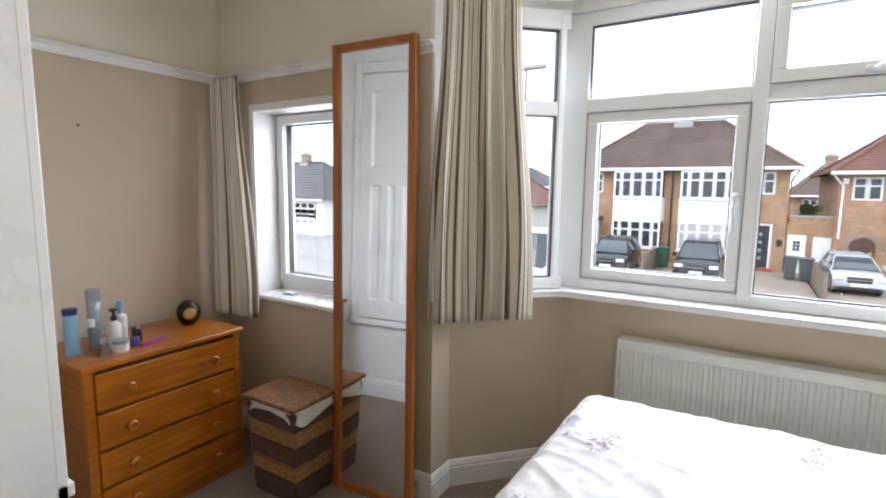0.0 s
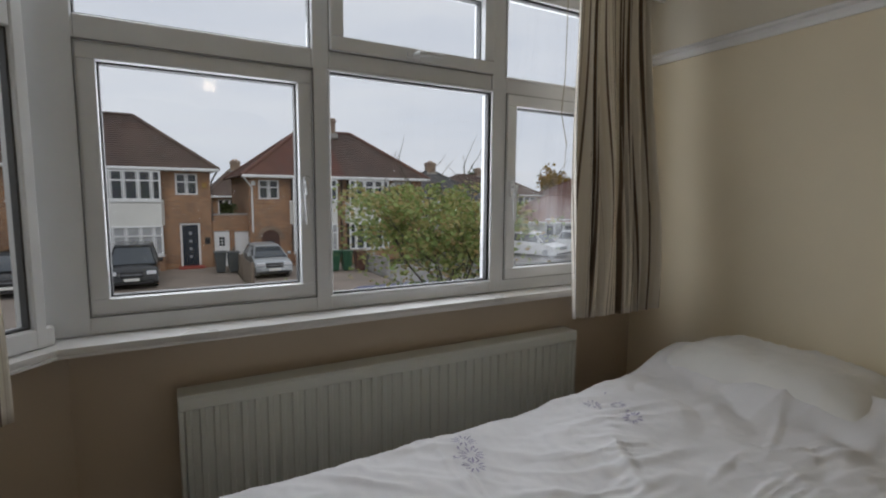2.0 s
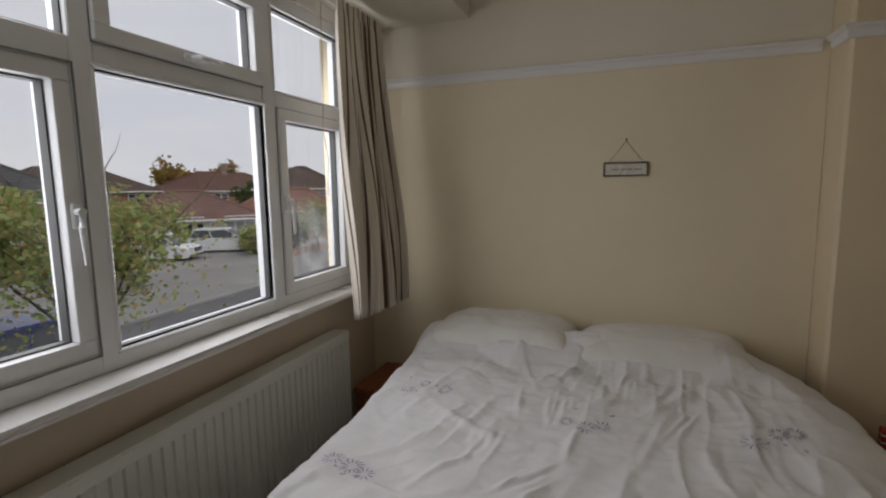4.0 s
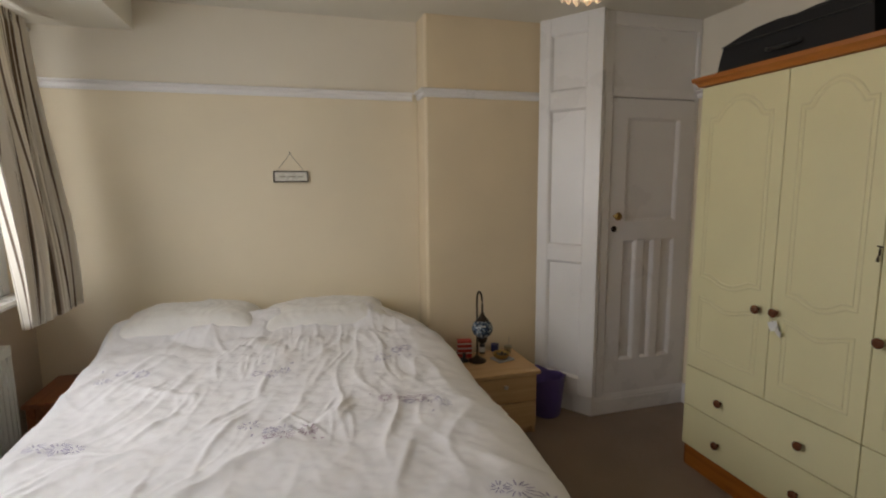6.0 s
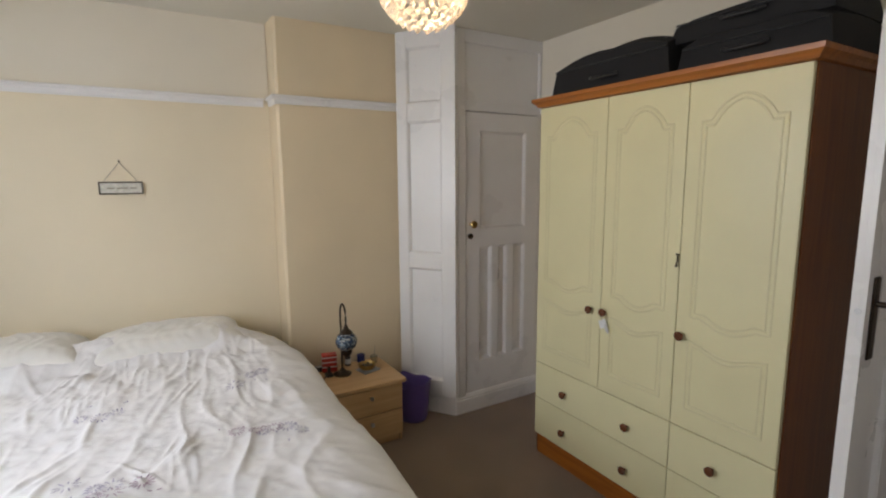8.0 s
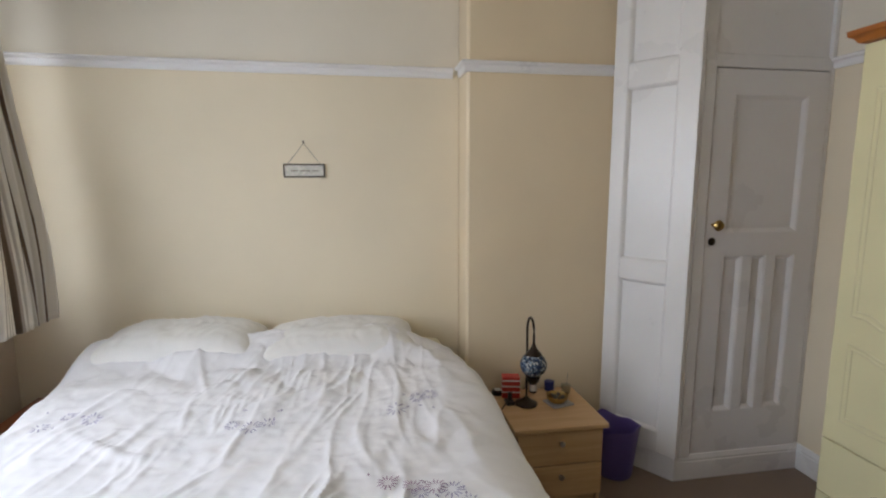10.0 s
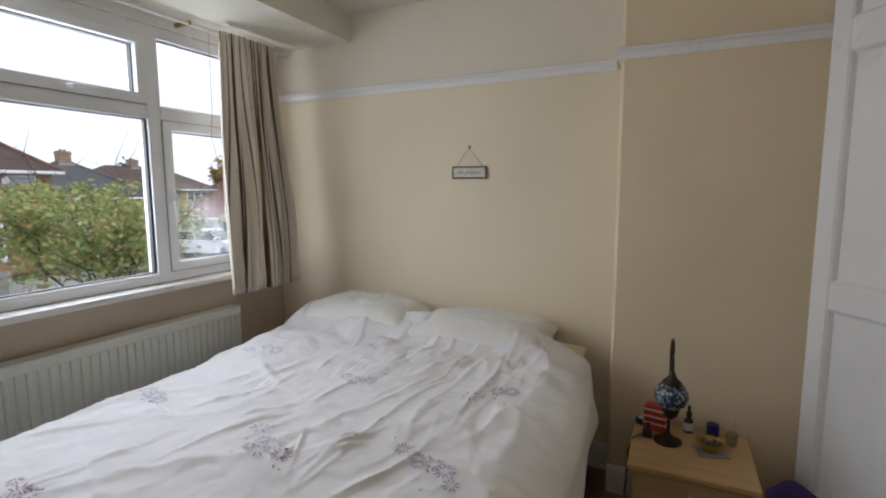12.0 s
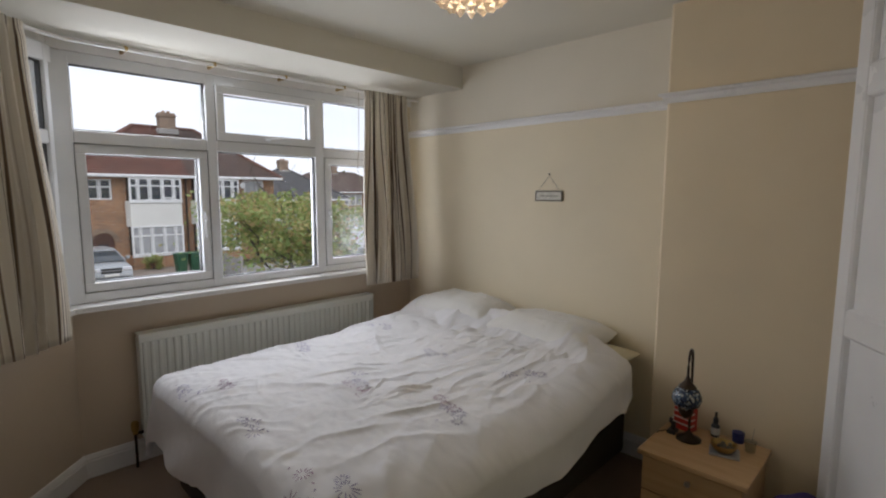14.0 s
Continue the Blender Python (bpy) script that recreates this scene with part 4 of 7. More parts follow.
# ---- bed ----
rng = random.Random(5)
bed = thing("divan_bed", 1.1, 2.93, 0, "king-size divan bed with a dark fabric base and cream mattress", "bed")
part("base", bx(shape(), 0.12, 2.12, 2.20, 3.68, 0.04, 0.34, 0.02, 2), "divan", bed, "dark brown fabric divan base")
part("mattress", bx(shape(), 0.12, 2.13, 2.19, 3.69, 0.342, 0.60, 0.05, 3), "mattress", bed, "thick cream quilted mattress", True)
for x in (0.25, 1.1, 1.95):
    for y in (2.3, 3.6):
        part("castor", lathe(shape(), [(0.025, 0), (0.025, 0.041)], x, y, 0, 10), "blackp", bed)
DX0, DX1, DY0, DY1 = 0.02, 1.90, 2.14, 3.75
RIDGES = []
for i in range(34):
    cx, cy = rng.uniform(0.1, 1.7), rng.uniform(2.2, 3.7)
    a = rng.gauss(-0.5, 0.4) if rng.random() < 0.75 else rng.uniform(0, 3.1)
    RIDGES.append((cx, cy, math.cos(a), math.sin(a), rng.uniform(0.12, 0.3), rng.uniform(0.01, 0.022), rng.uniform(0.004, 0.011), rng.uniform(-2, 2)))
for i in range(12):
    cx, cy = rng.uniform(0.05, 1.75), rng.uniform(2.2, 3.72)
    a = rng.gauss(-0.5, 0.35) if rng.random() < 0.8 else rng.uniform(0, 3.1)
    for k in range(rng.choice((2, 3, 4))):
        d, e, a2 = (k - 1) * rng.uniform(0.022, 0.04), rng.uniform(-0.04, 0.04), a + rng.uniform(-0.16, 0.16)
        RIDGES.append((cx - d * math.sin(a) + e * math.cos(a), cy + d * math.cos(a) + e * math.sin(a), math.cos(a2), math.sin(a2),
                       rng.uniform(0.07, 0.2), rng.uniform(0.006, 0.011), rng.uniform(0.004, 0.009), rng.uniform(-2.5, 2.5)))


def smooth(t):
    t = max(0.0, min(1.0, t))
    return t * t * (3 - 2 * t)


def duvet_top(x, y):
    """Height of the quilt's face, before it falls over the edges."""
    z = 0.665 + 0.012 * math.sin(x * 2.2 + 1) * math.sin(y * 2.7)
    z += 0.042 * smooth((x - 1.0) / 0.6) + 0.10 * smooth((x - 1.62) / 0.3) * smooth((y - 2.2) / 0.2) + 0.012 * noise.noise((x * 2.2, y * 2.2, 1.3)) + 0.01 * noise.noise((x * 6, y * 6, 4.0))
    z += 0.035 * smooth((x - 1.35) / 0.3) * (abs(noise.noise((x * 6, y * 6, 7.0))) - 0.1) + 0.004 * noise.noise((x * 18, y * 13, 2.0)) + 0.0022 * noise.noise((x * 38, y * 30, 5.0))
    a = -0.5 + 0.6 * smooth((3.3 - y) / 1.2)
    ca, sa = math.cos(a), math.sin(a)
    u, v = (x - 1) * ca + (y - 2.95) * sa, -(x - 1) * sa + (y - 2.95) * ca
    v += 0.05 * noise.noise((x * 3, y * 3, 11.0))
    much = 0.35 + 0.65 * smooth(0.5 + 1.4 * noise.noise((x * 2.4, y * 2.4, 8.0)))
    for fu, fv, amp, zz in ((1.7, 6.5, 0.0095, 21.0), (3.2, 14.0, 0.0045, 27.0)):
        rdg = max(0.0, 1 - 2.6 * abs(noise.noise((u * fu, v * fv, zz))))
        z += amp * much * rdg ** 2.5
    for cx, cy, c, s, ln, w, h, k in RIDGES:
        if abs(x - cx) > 0.55 or abs(y - cy) > 0.55:
            continue
        u, v = (x - cx) * c + (y - cy) * s, -(x - cx) * s + (y - cy) * c
        v += k * u * u * 0.35
        if abs(u) < ln * 1.6 and abs(v) < w * 4:
            z += h * math.exp(-(u / ln) ** 2 * 2) * math.exp(-(v / w) ** 2)
    return z


def duvet_point(s, t):
    """s along the bed, t across it, in metres of cloth; returns the draped place."""
    r = 0.09
    x, y, drop = s, t, 0.0
    nx = ny = 0.0
    ox = max(0.0, DX0 + r - s)
    oy0, oy1 = max(0.0, DY0 + r - t), max(0.0, t - (DY1 - r))
    oy = oy0 + oy1
    over = math.hypot(ox, oy)
    if over > 0:
        bend = math.pi / 2 * r
        if over < bend:
            a = over / r
            out, drop = r * math.sin(a), r * (1 - math.cos(a))
        else:
            out, drop = r + 0.10 * (over - bend), r + (over - bend) * 0.97
        wave = math.sin((s * 9 + t * 9) + 2.2 * noise.noise((s * 2, t * 2, 3.0)))
        out += 0.022 * smooth((over - bend) / 0.25) * wave + (0.14 * math.exp(-((s - 0.9) / 1.05) ** 4) * smooth(over / 0.15) if oy0 > 0 else 0.0)
        ux, uy = -ox / over, (-oy0 + oy1) / over
        x = max(s, DX0 + r) + ux * out
        y = min(max(t, DY0 + r), DY1 - r) + uy * out
    return Vector((x, y, max(0.05, duvet_top(max(s, DX0 + r * 0.3), min(max(t, DY0), DY1)) - drop)))


b = shape()
NS, NT = 300, 290
s0, s1, t0, t1 = DX0 - 0.30, DX1, DY0 - 0.20, DY1 + 0.22
g = [[b.verts.new(duvet_point(s0 + (s1 - s0) * i / NS, t0 + (t1 - t0) * j / NT)) for j in range(NT + 1)] for i in range(NS + 1)]
for i in range(NS):
    for j in range(NT):
        b.faces.new((g[i][j], g[i + 1][j], g[i + 1][j + 1], g[i][j + 1]))
duvet = thing("duvet", 0.95, 2.95, 0.6, "rumpled white cotton duvet with purple flower embroidery, spread over the bed", "bedding")
dv = part("cover", b, "sheet", duvet, smooth=True)
sol = dv.modifiers.new("thick", "SOLIDIFY")
sol.thickness, sol.offset = 0.03, -1

def motif(name, cx, cy, seed, material="thread"):
    r = random.Random(seed)
    b = shape()

    def stroke(x, y, a, ln, w):
        c, s = math.cos(a), math.sin(a)
        pts = [(-ln, 0), (-ln * 0.4, w), (ln * 0.5, w * 0.9), (ln, 0), (ln * 0.5, -w * 0.9), (-ln * 0.4, -w)]
        vs = []
        for u, v in pts:
            px, py = x + u * c - v * s, y + u * s + v * c
            q = duvet_point(px, py)
            vs.append(b.verts.new((q.x, q.y, q.z + 0.004)))
        b.faces.new(vs)

    for k in range(3):
        fx, fy = cx + r.uniform(-0.05, 0.05), cy + (k - 1) * 0.06 + r.uniform(-0.02, 0.02)
        n, rad = r.choice((9, 11, 13)), r.uniform(0.025, 0.042)
        for i in range(n):
            a = 2 * math.pi * i / n + r.uniform(-0.1, 0.1)
            stroke(fx + math.cos(a) * rad * 0.65, fy + math.sin(a) * rad * 0.65, a, rad * r.uniform(0.26, 0.42), 0.0022)
    for k in range(4):
        stroke(cx + r.uniform(-0.07, 0.07), cy + r.uniform(-0.11, 0.11), r.uniform(0, 3), r.uniform(0.005, 0.012), 0.003)
    p = part(name, b, material, duvet, "purple stitched flowers")
    p["kind"] = "stuff"
    return p


for i, (x, y) in enumerate([(0.14, 2.21), (0.13, 2.81), (0.11, 3.36), (0.73, 2.90), (0.73, 2.32), (1.26, 2.92), (1.30, 2.35), (0.78, 3.56), (1.32, 3.52)]):
    motif("embroidery", x, y, 40 + i)
for i, (x, y) in enumerate([(0.07, 2.33), (0.84, 2.42), (0.22, 3.27), (0.6, 2.83)]):
    motif("embroidery", x, y, 90 + i, "thread_red")


def pillow(name, x0, x1, y0, y1, z0, h, tilt, material, label, seed):
    r = thing(name, (x0 + x1) / 2, (y0 + y1) / 2, z0, label, "pillow", "pillows on the bed")
    b = shape()
    n = 64
    top, low = [], []
    for i in range(n + 1):
        a, c = [], []
        for j in range(n + 1):
            u, v = -1 + 2 * i / n, -1 + 2 * j / n
            fill = (max(0.0, 1 - abs(u) ** 2.8) * max(0.0, 1 - abs(v) ** 3.4)) ** 0.5
            pinch = 1 - 0.05 * (1 - abs(u)) * abs(v) - 0.04 * abs(u) ** 3
            x = (x0 + x1) / 2 + u * (x1 - x0) / 2 * (1 - 0.04 * (1 - v * v) * (u * u))
            y = (y0 + y1) / 2 + v * (y1 - y0) / 2 * pinch
            w = 0.012 * noise.noise((x * 9, y * 9, seed)) + 0.006 * noise.noise((x * 22, y * 14, seed + 5)) + 0.011 * (0.5 - abs(noise.noise((x * 3.5, y * 19 + 0.8 * math.sin(x * 20), seed + 9)))) ** 2 * 2 * (u < 0.6)
            base = z0 + tilt * (u + 1) / 2
            a.append(b.verts.new((x, y, base + h * 0.5 + (h * 0.5 + w) * fill)))
            c.append(b.verts.new((x, y, base + h * 0.5 - h * 0.5 * fill)) if 0 < i < n and 0 < j < n else a[-1])
        top.append(a)
        low.append(c)
    for i in range(n):
        for j in range(n):
            b.faces.new((top[i][j], top[i + 1][j], top[i + 1][j + 1], top[i][j + 1]))
            b.faces.new((low[i][j], low[i][j + 1], low[i + 1][j + 1], low[i + 1][j]))
    part("pillow_case", b, material, r, smooth=True)
    return r


pillow("pillow", 1.74, 2.16, 3.0, 3.71, 0.62, 0.215, 0.02, "pillow", "plump white cotton pillow by the window, against the wall", 1.0)
pillow("pillow", 1.72, 2.16, 2.27, 3.0, 0.62, 0.19, 0.02, "pillow", "flatter white cotton pillow against the wall", 4.0)
pillow("pillow", 1.66, 2.13, 2.12, 2.62, 0.605, 0.09, 0.0, "mattress", "cream under-pillow sticking out beside the duvet", 9.0)


# ---- curtains ----
def curtain(name, line_top, line_bot, z0, z1, folds, depth, label, seed, flip=1):
    """Pleats between two lines of (x, y), gathered at the top."""
    c = thing(name, line_top[0][0], line_top[0][1], z1, label, "curtain")
    b = shape()
    uv = b.loops.layers.uv.new("cloth")
    nu, nv = folds * 14, 40
    rows = []
    for j in range(nv + 1):
        k = j / nv
        z = z1 + (z0 - z1) * k
        row = []
        for i in range(nu + 1):
            s = i / nu
            wob = 0.018 * noise.noise((s * 3.0, k * 2.2, seed)) * k
            ss = s + wob
            tx, ty = line_top[0][0] + (line_top[1][0] - line_top[0][0]) * ss, line_top[0][1] + (line_top[1][1] - line_top[0][1]) * ss
            qx, qy = line_bot[0][0] + (line_bot[1][0] - line_bot[0][0]) * ss, line_bot[0][1] + (line_bot[1][1] - line_bot[0][1]) * ss
            kk = smooth(k * 1.1)
            x, y = tx + (qx - tx) * kk, ty + (qy - ty) * kk
            dx, dy = qx - tx, qy - ty
            lx, ly = line_bot[1][0] - line_bot[0][0], line_bot[1][1] - line_bot[0][1]
            ln = math.hypot(lx, ly)
            nx, ny = ly / ln * flip, -lx / ln * flip
            ph = folds * 2 * math.pi * (s + 0.055 * math.sin(s * 8 + seed) + 0.03 * math.sin(s * 17 + seed * 3) + 0.03 * k * math.sin(s * 13 + seed * 2 + k * 2))
            amp = depth * (0.45 + 0.55 * kk) * (0.8 + 0.9 * noise.noise((s * 6, seed, k)))
            off = amp * (math.sin(ph) + 0.25 * math.sin(2 * ph + 1.3))
            if k < 0.035:
                off *= 0.5
            x += nx * off + lx / ln * 0.3 * amp * math.cos(ph)
            y += ny * off + ly / ln * 0.3 * amp * math.cos(ph)
            row.append(b.verts.new((x, y, z + 0.006 * math.sin(ph) * kk)))
        rows.append(row)
    for j in range(nv):
        for i in range(nu):
            f = b.faces.new((rows[j][i], rows[j + 1][i], rows[j + 1][i + 1], rows[j][i + 1]))
            for lp, (a, d) in zip(f.loops, ((i, j), (i, j + 1), (i + 1, j + 1), (i + 1, j))):
                lp[uv].uv = (a / nu * folds / 5.0 + seed * 0.1, d / nv)
    p = part("cloth", b, "curtain", c, smooth=True)
    m = p.modifiers.new("thick", "SOLIDIFY")
    m.thickness = 0.003
    return c


curtain("curtain", ((1.59, 4.01), (1.985, 4.0)), ((1.51, 3.93), (2.0, 3.915)), 0.885, 2.31, 9, 0.046, "striped beige linen curtain drawn aside at the bay's end", 1.0)
curtain("curtain", ((-0.34, 3.83), (-0.58, 3.60)), ((-0.275, 3.87), (-0.61, 3.54)), 0.865, 2.29, 5, 0.046, "striped beige linen curtain drawn back beside the splayed window", 3.0, -1)
curtain("curtain", ((-1.80, 3.49), (-2.00, 3.47)), ((-1.70, 3.48), (-1.99, 3.45)), 0.74, 2.035, 3, 0.035, "shorter beige striped curtain bunched beside the small window", 5.0, -1)
cr = thing("curtain_track", 0.8, 4.1, 2.3, "white curtain track with small brackets fixed along the bay", "curtain track")
b = shape()
tube(b, [(2.16, 4.06, 2.305), (-0.16, 4.06, 2.305), (-0.25, 4.0, 2.3), (-0.62, 3.64, 2.29)], 0.009, 8)
part("track", b, "gloss", cr, smooth=True)
for x in (0.1, 0.55, 1.0, 1.45, 1.9):
    part("bracket", bx(shape(), x - 0.008, x + 0.008, 4.05, 4.165, 2.298, 2.32, 0.003), "brass", cr)
pc = thing("blind_cord", 1.78, 4.12, 1.6, "thin white cord hanging beside the window", "cord")
part("cord", tube(shape(), [(1.60, 4.10, 2.3), (1.605, 4.11, 1.9), (1.59, 4.11, 1.75), (1.625, 4.11, 1.62), (1.61, 4.11, 1.45)], 0.0018, 6), "string", pc)

# ---- leaning mirror ----
mr = thing("mirror", -0.88, 3.4, 0, "tall narrow mirror in a red-brown wooden frame, leaning on the wall", "mirror")
MM = pose(-1.085, 3.435, 0.0, -1.5, -0.4, 5.0)
W, Hh = 0.435, 2.09
for x0, x1, z0, z1 in ((0, 0.035, 0, Hh), (W - 0.035, W, 0, Hh)):
    part("stile", turned(bx(shape(), x0, x1, -0.012, 0.02, z0, z1, 0.006, 2), MM), "mirror_wood", mr)
for z0, z1 in ((0, 0.04), (Hh - 0.035, Hh)):
    part("rail", turned(bx(shape(), 0.035, W - 0.035, -0.0115, 0.0195, z0, z1, 0.006, 2), MM), "mirror_wood", mr)
part("mirror_glass", turned(bx(shape(), 0.034, W - 0.034, 0.002, 0.006, 0.039, Hh - 0.034), MM), "mirror", mr, "clear silvered mirror glass")
part("backing", turned(bx(shape(), 0.03, W - 0.03, 0.0062, 0.018, 0.03, Hh - 0.03), MM), "dark_wood", mr)


# ---- chest of drawers ----
ch = thing("chest_of_drawers", -1.8, 2.95, 0, "orange pine chest with four long drawers and round knobs", "chest of drawers")
cx0, cx1, cy0, cy1, cz = -2.04, -1.585, 2.59, 3.31, 0.75
for ya in (cy0 + 0.015, cy1 - 0.035):
    part("side_panel", bx(shape(), cx0, cx1 - 0.02, ya, ya + 0.02, 0, cz - 0.022, 0.003), "pine_x", ch)
part("back_panel", bx(shape(), cx0, cx0 + 0.01, cy0 + 0.035, cy1 - 0.035, 0.05, cz - 0.022), "pine_x", ch)
part("top", bx(shape(), cx0, cx1 + 0.012, cy0, cy1, cz - 0.022, cz, 0.008, 3), "pine", ch)
part("plinth", bx(shape(), cx1 - 0.04, cx1 - 0.022, cy0 + 0.035, cy1 - 0.035, 0.0, 0.06, 0.003), "pine", ch)
for ya in (cy0 + 0.013, cy1 - 0.05):
    part("corner_post", bx(shape(), cx1 - 0.045, cx1 - 0.01, ya, ya + 0.037, 0, cz - 0.022, 0.004), "pine", ch)
zs = [0.062, 0.222, 0.382, 0.545, 0.715]
for z0, z1 in zip(zs, zs[1:]):
    dr = part("drawer", bx(shape(), cx1 - 0.03, cx1 - 0.004, cy0 + 0.052, cy1 - 0.052, z0 + 0.006, z1 - 0.006, 0.008, 2), "pine", ch)
    for y in (cy0 + 0.17, cy1 - 0.17):
        part("knob", turned(lathe(shape(), [(0.009, 0), (0.008, 0.012), (0.019, 0.022), (0.021, 0.03), (0.014, 0.037), (0, 0.038)], 0, 0, n=16), pose(cx1 - 0.006, y, (z0 + z1) / 2, 0, 90, 0)), "pine", dr, smooth=True)
# dark brown filling gives the drawer gaps their shade by colour
part("carcass", bx(shape(), cx0 + 0.01, cx1 - 0.032, cy0 + 0.036, cy1 - 0.036, 0.03, cz - 0.03), "dark_wood", ch, "dark block that colours in the shade between the drawers")


def bottle(name, x, y, z, profile, mat, label, cap=None, capmat="white_card", category="bottle"):
    t = thing(name, x, y, z, label, category)
    part("body", lathe(shape(), profile, x, y, z, 18), mat, t, smooth=True)
    if cap:
        part("cap", lathe(shape(), cap, x, y, z, 18), capmat, t, smooth=True)
    return t


TZ = 0.75
bottle("hairspray_can", -1.80, 2.655, TZ, [(0.026, 0), (0.027, 0.005), (0.027, 0.17), (0.02, 0.185)], "blue", "tall light blue aerosol can on the chest", [(0.027, 0.17), (0.027, 0.195), (0, 0.196)], "navy", "aerosol can")
bottle("hairspray_can", -1.84, 2.76, TZ, [(0.027, 0), (0.027, 0.2), (0.02, 0.215)], "silver", "tall silver aerosol can with a grey lid", [(0.028, 0.2), (0.028, 0.255), (0, 0.256)], "silver", "aerosol can")
bottle("perfume_bottle", -1.73, 2.70, TZ, [(0.03, 0), (0.032, 0.01), (0.032, 0.1), (0.01, 0.112), (0.01, 0.125)], "clear", "clear square-shouldered perfume bottle", [(0.014, 0.12), (0.014, 0.15), (0, 0.151)], "white_card")
bottle("lotion_bottle", -1.76, 2.80, TZ, [(0.026, 0), (0.028, 0.006), (0.028, 0.1), (0.012, 0.12)], "white_card", "white lotion bottle with a dark pump", [(0.012, 0.118), (0.012, 0.14), (0.006, 0.142), (0.006, 0.16), (0.016, 0.162), (0.016, 0.172), (0, 0.174)], "blackp")
bottle("lotion_bottle", -1.85, 2.87, TZ, [(0.024, 0), (0.024, 0.11), (0.011, 0.125)], "white_card", "white bottle with a blue spray top", [(0.011, 0.124), (0.011, 0.15), (0.018, 0.155), (0.014, 0.185), (0, 0.187)], "blue")
bottle("cream_jar", -1.69, 2.79, TZ, [(0.03, 0), (0.032, 0.008), (0.032, 0.035), (0.0, 0.036)], "white_card", "low white face-cream jar", [(0.033, 0.035), (0.033, 0.05), (0, 0.051)], "silver", "jar")
bottle("nail_polish", -1.72, 2.86, TZ, [(0.018, 0), (0.02, 0.005), (0.02, 0.035), (0.008, 0.042)], "purple", "small purple bottle with a black cap", [(0.01, 0.042), (0.009, 0.08), (0, 0.082)], "blackp")
bottle("nail_polish", -1.77, 2.90, TZ, [(0.016, 0), (0.018, 0.004), (0.018, 0.05), (0.008, 0.06)], "blackp", "small dark bottle with a steel cap", [(0.01, 0.06), (0.01, 0.09), (0, 0.091)], "metal")
bottle("perfume_bottle", -1.66, 2.71, TZ, [(0.022, 0), (0.024, 0.006), (0.024, 0.055), (0.009, 0.06)], "clear", "small clear glass bottle at the chest's edge", [(0.011, 0.06), (0.011, 0.08), (0, 0.081)], "metal")
hb = thing("hairbrush", -1.69, 2.95, TZ, "flat magenta comb lying on the chest", "comb")
part("comb", turned(bx(shape(), -0.012, 0.012, -0.07, 0.07, 0, 0.012, 0.004, 2), pose(-1.70, 2.93, TZ, 0, 0, 20)), "magenta", hb)
gl = thing("candle_globe", -1.85, 3.19, TZ, "round dark mosaic candle globe with a gold face", "ornament")
part("globe", lathe(shape(), [(0.025, 0), (0.03, 0.006), (0.05, 0.03), (0.058, 0.06), (0.052, 0.09), (0.03, 0.115), (0.028, 0.12)], -1.85, 3.19, TZ, 20), "bronze", gl, smooth=True)
part("gold_face", turned(lathe(shape(), [(0.03, 0), (0.03, 0.012), (0.02, 0.016), (0, 0.017)], 0, 0, n=10), pose(-1.80, 3.165, TZ + 0.065, 0, 80, -20)), "brass", gl)

# ---- laundry basket ----
M["weave_lid"] = basket_mat("brown_lid_weave", (0.3, 0.14, 0.055), (0.12, 0.05, 0.02))
bk = thing("laundry_basket", -1.32, 3.38, 0, "square woven laundry basket in brown and tan bands, white liner", "basket")
bx0, bx1, by0, by1 = -1.415, -1.088, 3.19, 3.45
bands = [0.0, 0.115, 0.19, 0.285, 0.36, 0.455]
for i, (z0, z1) in enumerate(zip(bands, bands[1:])):
    k0, k1 = 0.02 * (1 - z0 / 0.455), 0.02 * (1 - z1 / 0.455)
    b = shape()
    lo = [(bx0 + k0, by0 + k0), (bx1 - k0, by0 + k0), (bx1 - k0, by1 - k0), (bx0 + k0, by1 - k0)]
    hi = [(bx0 + k1, by0 + k1), (bx1 - k1, by0 + k1), (bx1 - k1, by1 - k1), (bx0 + k1, by1 - k1)]
    l = [b.verts.new((*p, z0)) for p in lo]
    h = [b.verts.new((*p, z1)) for p in hi]
    b.faces.new(list(reversed(l)))
    b.faces.new(h)
    for q in range(4):
        b.faces.new((l[q], l[(q + 1) % 4], h[(q + 1) % 4], h[q]))
    bmesh.ops.bevel(b, geom=list(b.edges), offset=0.007, segments=2, affect="EDGES")
    part("band", b, "weave_light" if i in (1, 3) else "weave_dark", bk, "tan woven band" if i in (1, 3) else "dark brown woven band")
b = shape()
n = 28
ring0, ring1 = [], []
for i in range(n):
    a = 2 * math.pi * i / n
    px, py = math.copysign(abs(math.cos(a)) ** 0.35, math.cos(a)), math.copysign(abs(math.sin(a)) ** 0.35, math.sin(a))
    cxx, cyy = (bx0 + bx1) / 2, (by0 + by1) / 2
    ring0.append(b.verts.new((cxx + px * 0.175, cyy + py * 0.13, 0.462)))
    ring1.append(b.verts.new((cxx + px * 0.18, cyy + py * 0.135, 0.41 + 0.02 * math.sin(a * 3) + 0.01 * math.sin(a * 7))))
for i in range(n):
    b.faces.new((ring0[i], ring0[(i + 1) % n], ring1[(i + 1) % n], ring1[i]))
b.faces.new(ring0)
part("liner", b, "liner", bk, "white cloth liner folded over the rim", True)
part("lid", bx(shape(), bx0 - 0.01, bx1 + 0.01, by0 - 0.015, by1 + 0.01, 0.465, 0.485, 0.008, 2), "weave_lid", bk, "brown woven lid")
